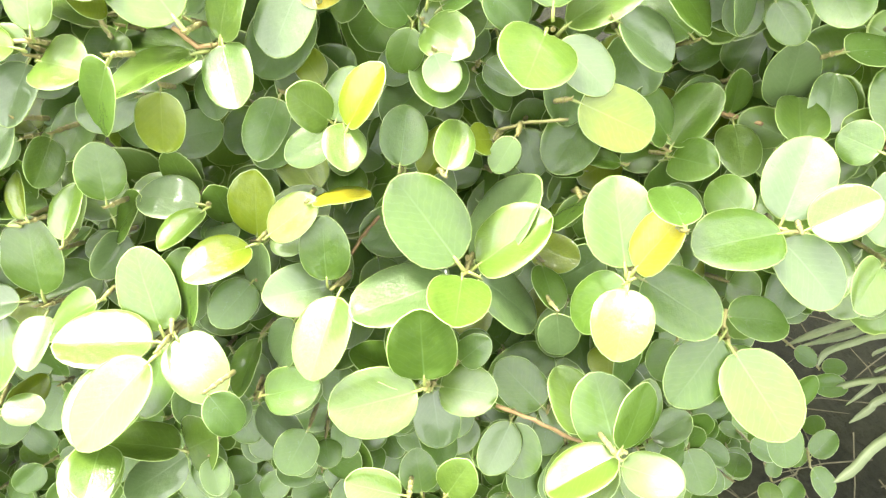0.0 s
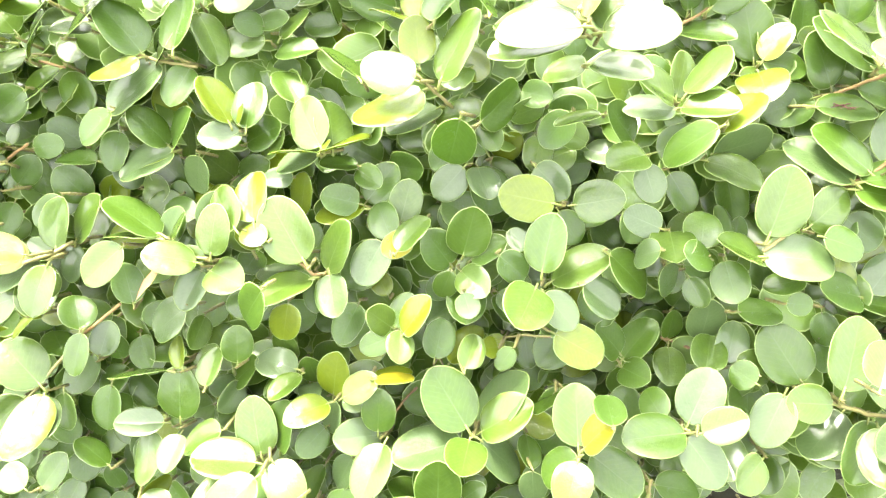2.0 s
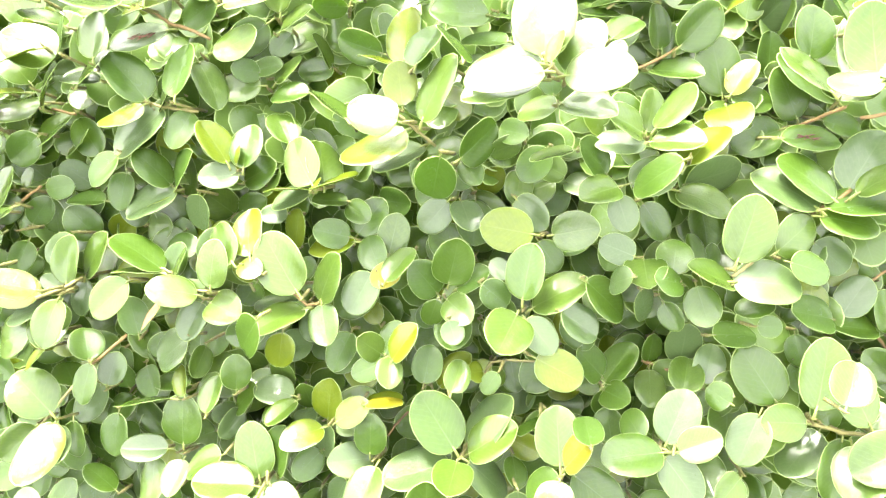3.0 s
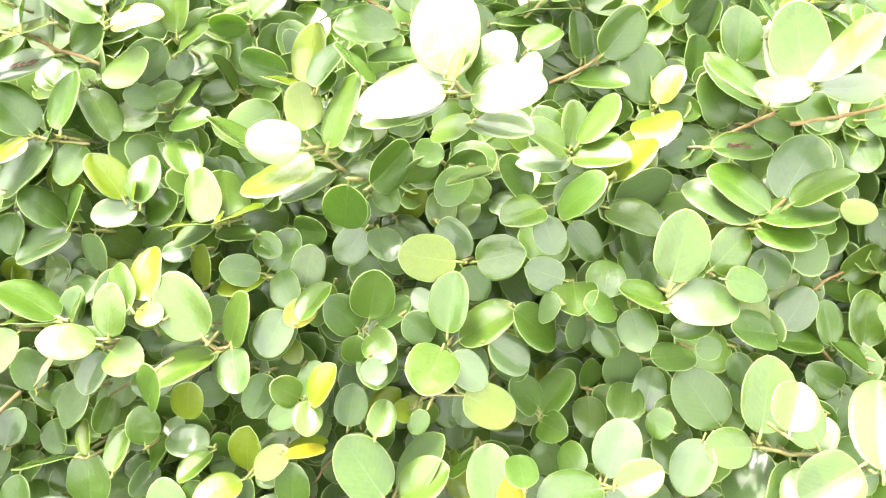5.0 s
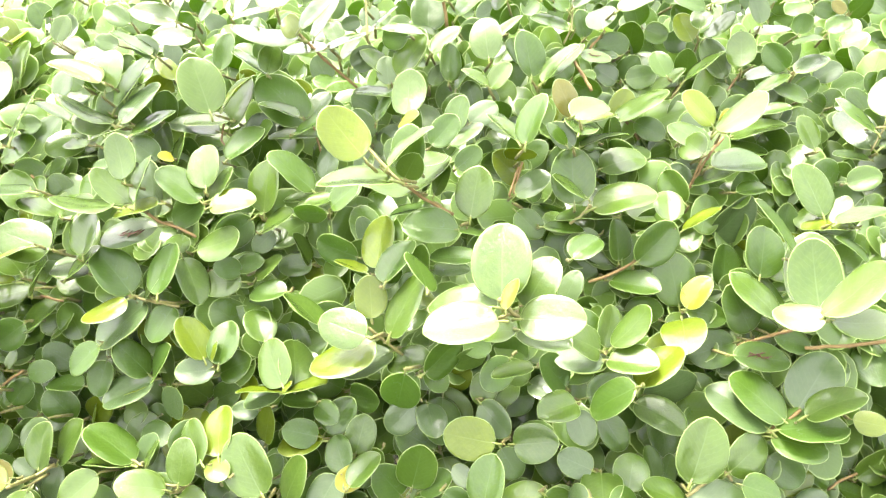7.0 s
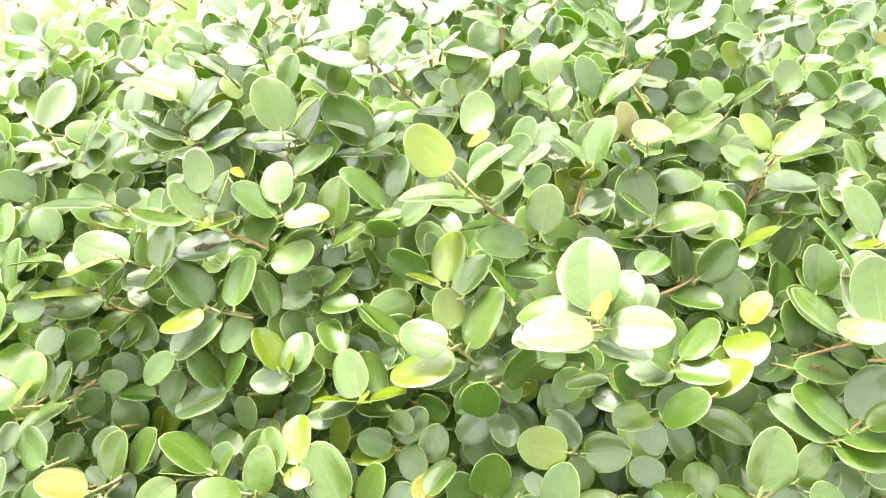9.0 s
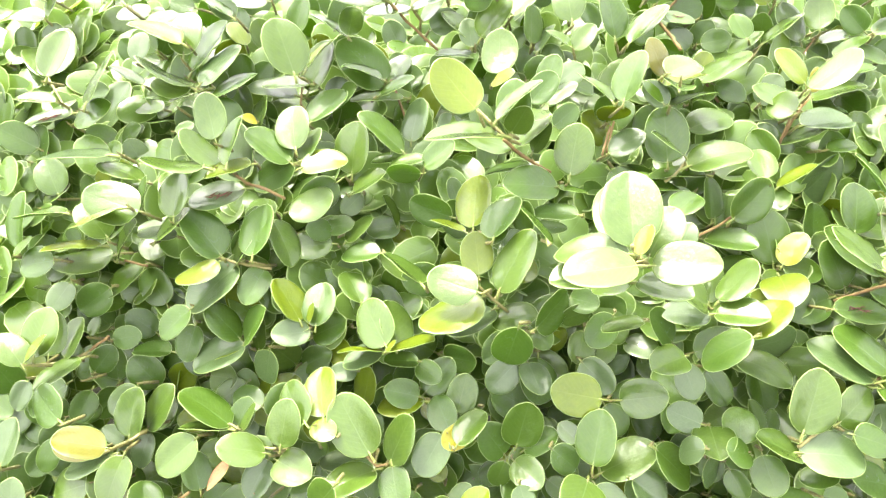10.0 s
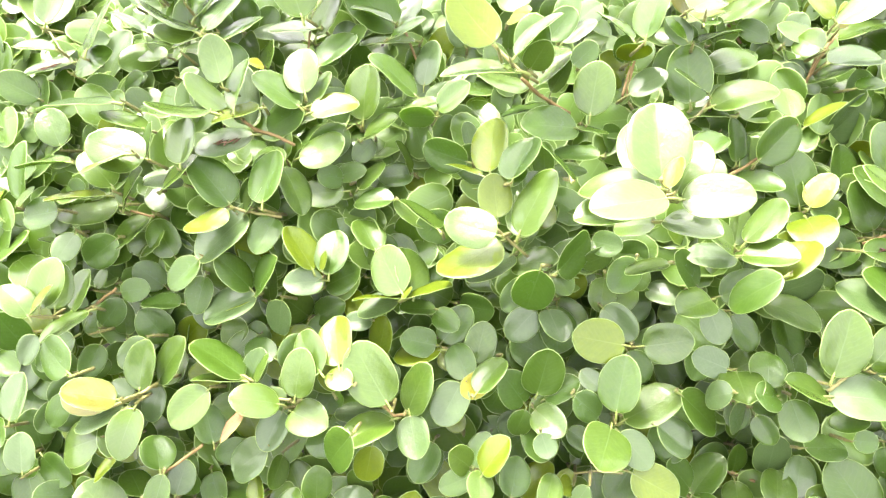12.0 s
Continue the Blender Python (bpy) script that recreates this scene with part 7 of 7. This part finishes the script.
stem([(0.253, 0.415, 0.862), (0.262, 0.420, 0.867), (0.271, 0.425, 0.873)], 0.0024, "g")
stem([(0.363, 0.459, 0.791), (0.381, 0.464, 0.791)], 0.0018, "g")
stem([(-0.199, 0.707, 1.215), (-0.170, 0.717, 1.183), (-0.133, 0.726, 1.150)], 0.0024, "r")
stem([(-0.551, 0.668, 1.038), (-0.529, 0.655, 1.029), (-0.506, 0.641, 1.020)], 0.0024, "r")
stem([(0.118, 0.739, 1.197), (0.130, 0.716, 1.185), (0.141, 0.693, 1.172)], 0.0026, "r")
stem([(0.191, 0.755, 1.123), (0.208, 0.749, 1.103)], 0.0024, "r")
stem([(0.257, 0.664, 1.075), (0.270, 0.678, 1.096), (0.280, 0.690, 1.112), (0.293, 0.701, 1.127)], 0.0024, "r")
stem([(0.061, 0.615, 1.069), (0.069, 0.636, 1.096)], 0.0018, "r")
stem([(-0.447, 0.520, 0.943), (-0.423, 0.523, 0.937)], 0.002, "r")
stem([(-0.514, 0.433, 0.857), (-0.488, 0.446, 0.855), (-0.469, 0.461, 0.861)], 0.0022, "g")
stem([(-0.467, 0.458, 0.864), (-0.451, 0.473, 0.875)], 0.0022, "r")
stem([(-0.421, 0.376, 0.800), (-0.407, 0.394, 0.798), (-0.391, 0.415, 0.802)], 0.0026, "g")
stem([(-0.184, 0.701, 1.117), (-0.168, 0.678, 1.091), (-0.158, 0.659, 1.076)], 0.002, "r")
stem([(0.312, 0.809, 1.152), (0.325, 0.816, 1.174)], 0.0018, "r")
stem([(0.243, 0.785, 1.146), (0.258, 0.795, 1.168)], 0.002, "g")


# leaves behind the outer shoots, set at random over the hedge's face
OUTER = np.array(PLACED)[:, 0:3]


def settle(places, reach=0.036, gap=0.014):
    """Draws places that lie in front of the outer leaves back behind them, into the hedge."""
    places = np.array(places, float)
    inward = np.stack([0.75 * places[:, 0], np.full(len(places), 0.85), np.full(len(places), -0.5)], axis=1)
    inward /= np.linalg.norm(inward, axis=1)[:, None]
    for n in range(len(places)):
        d = places[n] - OUTER
        along = d @ inward[n]
        aside = np.linalg.norm(d - along[:, None] * inward[n], axis=1)
        before = along[(aside < reach) & (along > -0.16)]
        if len(before) and before.min() < gap:
            places[n] += inward[n] * (gap - before.min() + RNG.uniform(0.0, 0.02))
    return places


def spray(x, y, z, count, size, kinds, loose=0.5, lift_up=0.5):
    s = None
    rows = np.array(PLACED)
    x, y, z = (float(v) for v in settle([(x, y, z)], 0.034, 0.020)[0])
    turn0 = RNG.uniform(0, 360)
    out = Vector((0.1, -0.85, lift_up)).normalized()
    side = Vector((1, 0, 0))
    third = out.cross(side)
    for k in range(count):
        length = size * RNG.uniform(0.8, 1.15)
        width = length / RNG.uniform(1.1, 1.32)
        for attempt in range(7):
            turn = radians(turn0 + 137.5 * k + RNG.uniform(-25, 25) * min(attempt, 2))
            lift = RNG.uniform(0.0, 0.7)
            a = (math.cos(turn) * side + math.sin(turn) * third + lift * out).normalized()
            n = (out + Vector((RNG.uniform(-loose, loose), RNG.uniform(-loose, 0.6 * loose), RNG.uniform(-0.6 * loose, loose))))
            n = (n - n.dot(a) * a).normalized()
            t = n.cross(a)
            base = Vector((x, y, z)) + a * 0.15 * length + Vector((0, 0.009, -0.006)) * k
            if not clash(rows, np.array(base + a * length / 2), np.array(a), np.array(t), length, width):
                break
        else:
            continue
        if s is None:
            s = shoot(x, y, z, 0.022)
        m = Matrix((a, t, n)).transposed().to_euler()
        leaf(s, *base, math.degrees(m.x), math.degrees(m.y), math.degrees(m.z), length, width, RNG.choice(kinds))


# low sprays: mostly the dark kind, its colour standing in for the bulge's shade
for k in range(230):
    z = RNG.uniform(0.06, 0.60)
    x = RNG.uniform(-0.62, 0.30)
    spray(x, profile(z) + RNG.uniform(0.03, 0.09), z, RNG.choice((3, 4, 5)), 0.042, "ddddddg")
for k in range(26):
    z = RNG.uniform(0.16, 0.40)
    spray(RNG.uniform(0.18, 0.36), 0.50 + RNG.uniform(0.0, 0.10), z, RNG.choice((3, 4)), 0.030, "dd")
step = 0.052
for i in range(-13, 15):
    for j in range(0, 14):
        z = 0.56 + j * 0.046 + RNG.uniform(-0.018, 0.018)
        x = i * step + (j % 2) * step / 2 + RNG.uniform(-0.02, 0.02)
        if x > 0.27 and z < 0.68:
            continue
        spray(x, profile(z) + RNG.uniform(0.050, 0.085), z, RNG.choice((3, 4)), 0.044, "ddddggglyb" if z > 0.75 else "dddddggy")


# the hedge's top runs back from the rounded edge and drops towards one end
def top(x, y):
    z = float(np.interp(y, [0.61, 0.70, 0.84, 1.10, 1.60, 2.0], [1.06, 1.125, 1.185, 1.235, 1.265, 1.28]))
    return z - 0.25 * min(0.6, max(0.0, -x - 0.42))


for k in range(400):
    y = 0.66 + 1.15 * RNG.random() ** 1.3
    x = RNG.uniform(-0.45 - 0.35 * y, 0.45 + 0.55 * y)
    if x < -0.45 and y > 1.0:
        continue
    spray(x, y, top(x, y) - RNG.uniform(-0.025, 0.08), RNG.choice((3, 4, 5)), 0.038, "dggggggbbb", 0.85, 0.3)


def foliage(name, spots, size, material, parent, label="", slim=0.76):
    """Many small plain leaves in one mesh, at (place, facing)."""
    us = 0.5 - 0.49 * np.cos(np.linspace(0.0, math.pi, 7))
    shape, out = [], []
    for u in us:
        w = half_width(u, 0.9, 2.2)
        shape += [(u, -w, 0.03), (u, 0.0, 0.0), (u, w, 0.03)]
    edge = [0, 3, 6, 9, 12, 15, 18, 19, 20, 17, 14, 11, 8, 5, 2, 1]
    for k in edge:
        p = shape[k]
        d = math.hypot(p[0] - 0.5, p[1])
        out.append((p[0] + 0.024 * (p[0] - 0.5) / d, p[1] + 0.024 * p[1] / d, p[2] - 0.012))
    shape = np.array(shape + out)
    quads = [(3 * i + j, 3 * i + 3 + j, 3 * i + 4 + j, 3 * i + 1 + j) for i in range(6) for j in range(2)]
    plain_faces = len(quads)
    quads += [(edge[k], 21 + k, 21 + (k + 1) % 16, edge[(k + 1) % 16]) for k in range(16)]
    uv0 = np.array([(p[0], 0.5 + p[1]) for p in shape])
    verts, faces, uvs = [], [], []
    for n, (place, facing) in enumerate(spots):
        f = Vector(facing).normalized()
        a = f.orthogonal().normalized()
        a = (Matrix.Rotation(RNG.uniform(0, 6.28), 3, f) @ a)
        b = f.cross(a)
        length = size * RNG.uniform(0.75, 1.2)
        frame3 = np.array([a * length, b * length * slim * RNG.uniform(0.92, 1.08), f * length])
        verts.append(shape @ frame3 + np.array(place))
        faces.extend([tuple(len(shape) * n + k for k in q) for q in quads])
        uvs.extend([uv0[k] for q in quads for k in q])
    me = bpy.data.meshes.new(name)
    me.from_pydata(np.concatenate(verts).tolist(), [], faces)
    layer = me.uv_layers.new(name="UVMap")
    layer.data.foreach_set("uv", np.array(uvs).ravel())
    me.polygons.foreach_set("use_smooth", [True] * len(me.polygons))
    me.materials.append(material)
    me.materials.append(RIM)
    me.polygons.foreach_set("material_index", ([0] * plain_faces + [1] * 16) * len(spots))
    ob = new(name, me)
    ob.parent = parent
    return tagged(ob, label, kind="stuff")


spots = []
for k in range(8500):
    z = RNG.uniform(0.05, 1.17)
    x = RNG.uniform(-1.9, 1.9) if k % 5 < 2 else RNG.uniform(-0.85, 0.85)
    if 0.25 < x < 1.1 and z < 0.62:
        continue
    spots.append(((x, profile(z) + RNG.uniform(0.10, 0.20) if abs(x) < 0.75 else profile(z) + RNG.uniform(0.0, 0.2), z), (RNG.uniform(-0.6, 0.6), RNG.uniform(-1, -0.1), RNG.uniform(0.0, 1))))
for k in range(4000):
    z = RNG.uniform(0.88, 1.185)
    spots.append(((RNG.uniform(-1.0, 1.0), profile(z) + RNG.uniform(0.05, 0.13), z), (RNG.uniform(-0.6, 0.6), RNG.uniform(-1, -0.1), RNG.uniform(0.2, 1))))
crown = []
for k in range(7500):
    y = 0.62 + 1.5 * RNG.random() ** 0.8
    x = RNG.uniform(-1.9, 1.9) + 0.1 * noise.noise(Vector((y * 3, 0, 5)))
    if x < -0.5 and y > 1.05:
        continue
    crown.append(((x, y, top(x, y) - RNG.uniform(0.11, 0.26)), (RNG.uniform(-0.8, 1.0), RNG.uniform(-1.4, -0.3), RNG.uniform(-0.2, 0.5))))
for k in range(1300):
    z = RNG.uniform(0.60, 1.05)
    spots.append(((RNG.uniform(0.22, 0.85), profile(z) + RNG.uniform(0.05, 0.16), z), (RNG.uniform(-0.8, 0.3), RNG.uniform(-1, -0.1), RNG.uniform(0.1, 1))))
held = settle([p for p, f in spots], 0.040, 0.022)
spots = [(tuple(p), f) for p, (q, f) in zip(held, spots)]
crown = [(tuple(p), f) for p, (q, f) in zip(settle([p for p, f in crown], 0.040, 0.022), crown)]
foliage("crown_foliage", crown, 0.046, FAR_SHADE, hedge, "leaves under the hedge's top, coloured darker for shade")
foliage("inner_foliage", spots, 0.047, FAR_LEAF, hedge, "leaves deep in the hedge, coloured paler to lift the shade")

# ---------------------------------------------------------------- grass at the hedge's foot
GRASS = leaf_material("grass_blade", (0.17, 0.21, 0.085), (0.11, 0.145, 0.06), (0.26, 0.31, 0.10), 0.40, 0.22)
tuft = tagged(new("grass_tuft"), "coarse pale green grass arching over shade-dark soil", "grass")
tuft.location = (0.80, 0.50, 0.0)


def blade(points, width):
    """A keeled blade, from its tip to where it leaves the tuft, carried on down to the soil."""
    bm = bmesh.new()
    uvl = bm.loops.layers.uv.new("UVMap")
    pts = [Vector(p) for p in points]
    way = (pts[-1] - pts[-2]).normalized()
    root = Vector((pts[-1].x + 0.26, pts[-1].y + RNG.uniform(-0.05, 0.10), 0.0))
    pts += [pts[-1] + way * 0.10 + Vector((0.04, 0, -0.02)), root]
    fine = []
    for i in range(len(pts) - 1):
        p0, p1, p2, p3 = pts[max(i - 1, 0)], pts[i], pts[i + 1], pts[min(i + 2, len(pts) - 1)]
        for k in range(6):
            t = k / 6
            fine.append(0.5 * (2 * p1 + (p2 - p0) * t + (2 * p0 - 5 * p1 + 4 * p2 - p3) * t * t + (3 * p1 - p0 - 3 * p2 + p3) * t ** 3))
    fine.append(pts[-1])
    rows = []
    for i, p in enumerate(fine):
        way = (fine[min(i + 1, len(fine) - 1)] - fine[max(i - 1, 0)]).normalized()
        side = way.cross(Vector((0, -0.5, 1))).normalized()
        up = side.cross(way)
        w = width / 2 * min(1.0, 0.12 + i / 5) * (0.94 + 0.06 * (i % 2))
        rows.append([bm.verts.new(p + side * w + up * w * 0.35), bm.verts.new(p), bm.verts.new(p - side * w + up * w * 0.35), bm.verts.new(p - up * w * 0.22)])
    n = len(rows)
    for i in range(n - 1):
        for a, c in ((0, 1), (1, 2), (2, 3), (3, 0)):
            f = bm.faces.new((rows[i][a], rows[i][c], rows[i + 1][c], rows[i + 1][a]))
            for lp in f.loops:
                lp[uvl].uv = (i / n, 0.5 + 0.4 * (1 - a % 2))
    bmesh.ops.recalc_face_normals(bm, faces=bm.faces)
    bmesh.ops.translate(bm, verts=bm.verts, vec=-tuft.location)
    part("blade", bm, GRASS, tuft)


blade([(0.427, 0.542, 0.328), (0.436, 0.553, 0.340), (0.468, 0.561, 0.348), (0.505, 0.568, 0.354)], 0.0080)
blade([(0.416, 0.570, 0.331), (0.469, 0.580, 0.339), (0.517, 0.591, 0.349)], 0.0100)
blade([(0.415, 0.596, 0.300), (0.461, 0.610, 0.312), (0.539, 0.626, 0.327)], 0.0100)
blade([(0.441, 0.521, 0.305), (0.461, 0.528, 0.312), (0.506, 0.533, 0.316)], 0.0080)
blade([(0.480, 0.536, 0.261), (0.508, 0.551, 0.277), (0.529, 0.561, 0.287)], 0.0070)
blade([(0.453, 0.486, 0.297), (0.475, 0.497, 0.308), (0.494, 0.507, 0.318)], 0.0090)
blade([(0.406, 0.408, 0.302), (0.426, 0.418, 0.312), (0.461, 0.441, 0.336)], 0.0110)
blade([(0.512, 0.577, 0.304), (0.528, 0.584, 0.311)], 0.0050)
blade([(0.517, 0.564, 0.290), (0.528, 0.569, 0.295)], 0.0050)

# ---------------------------------------------------------------- dry stalks lying on the soil
bm = bmesh.new()
for k in range(170):
    p = Vector((RNG.uniform(0.2, 1.1), RNG.uniform(0.25, 1.0), RNG.uniform(0.02, 0.05)))
    turn = RNG.uniform(0, 6.28)
    d = Vector((math.cos(turn), math.sin(turn), RNG.uniform(-0.1, 0.2))) * RNG.uniform(0.06, 0.22)
    tube(bm, [p, p + d * 0.5 + Vector((0, 0, 0.01)), p + d], [0.0011, 0.0010, 0.0005], 5)
litter = tagged(new("dry_stalks", finish("dry_stalks", bm, plain("dry_straw", (0.05, 0.048, 0.028), (0.12, 0.11, 0.065), 0.8, 60))), "thin dry stalks lying on the soil", "litter", kind="stuff")

# ---------------------------------------------------------------- low shrub behind the hedge
thicket = tagged(new("dry_shrub"), "half-dry shrub with narrow pale leaves behind the hedge", "shrub")
thicket.location = (-1.15, 1.6, 0.0)
STRAW = leaf_material("narrow_leaf", (0.50, 0.50, 0.30), (0.30, 0.32, 0.15), (0.50, 0.50, 0.25), 0.40, 0.25, 0.1, island=True)
for k in range(44):
    bm = bmesh.new()
    a = Vector((RNG.uniform(-0.9, 0.8), RNG.uniform(-0.3, 0.9), 0.0))
    c = a + Vector((RNG.uniform(-0.35, 0.35), RNG.uniform(-0.25, 0.1), RNG.uniform(1.0, 1.16) + 0.22 * max(0.0, a.y)))
    mid = a.lerp(c, 0.6) + Vector((RNG.uniform(-0.1, 0.1), RNG.uniform(-0.1, 0.1), 0.05))
    tube(bm, [a, mid, c], [0.009, 0.006, 0.002], 7)
    for n in range(7):
        p = mid.lerp(c, RNG.uniform(0.1, 0.95))
        q = p + Vector((RNG.uniform(-0.16, 0.16), RNG.uniform(-0.14, 0.08), RNG.uniform(-0.02, 0.12)))
        tube(bm, [p, q], [0.003, 0.001], 5)
    part("branch", bm, TWIG, thicket)
spots = []
for k in range(2600):
    y = RNG.uniform(-0.5, 0.6)
    crown = 1.12 + 0.04 * y
    x = RNG.uniform(-0.95, 0.85) * (1.0 - 0.5 * abs(y) ** 1.5) + 0.12 * noise.noise(Vector((y * 4, 0, 1)))
    spots.append(((x, y, crown - 0.30 * RNG.random() ** 2 - 0.10 * abs(x) ** 3), (RNG.uniform(-1, 1), RNG.uniform(-1, 0.3), RNG.uniform(0.1, 1))))
foliage("narrow_leaves", spots, 0.060, STRAW, thicket, "narrow pale half-dry leaves", 0.28)
spots = [((RNG.gauss(-0.25, 0.45), 0.55 + 0.7 * RNG.random() ** 1.3, RNG.uniform(0.7, 1.42) - 0.2 * RNG.random() ** 3), (RNG.uniform(-1, 1), RNG.uniform(-1, 0.3), RNG.uniform(-0.4, 1))) for k in range(3500)]
WITHERED = leaf_material("leaf_withered", (0.20, 0.15, 0.10), (0.10, 0.075, 0.05), (0.2, 0.15, 0.08), 0.6, 0.15, 0.0, island=True)
foliage("withered_leaves", spots, 0.055, WITHERED, thicket, "withered brown leaves low in the shrub", 0.4)

# ---------------------------------------------------------------- gravel yard beyond the hedge
bm = bmesh.new()
for k in range(7):
    for n in range(7):
        bm.verts.new((-30 + 10 * k, 2.6 + 5 * n, 0.05))
bm.verts.ensure_lookup_table()
for k in range(6):
    for n in range(6):
        bm.faces.new([bm.verts[7 * k + n], bm.verts[7 * k + 7 + n], bm.verts[7 * k + 8 + n], bm.verts[7 * k + n + 1]])
GRAVEL = plain("gravel", (0.028, 0.025, 0.024), (0.075, 0.066, 0.062), 0.9, 25, 0.8, 0.01)
tagged(new("pavement", finish("pavement", bm, GRAVEL)), "pinkish grey gravel beyond the hedge", "pavement", kind="structure")
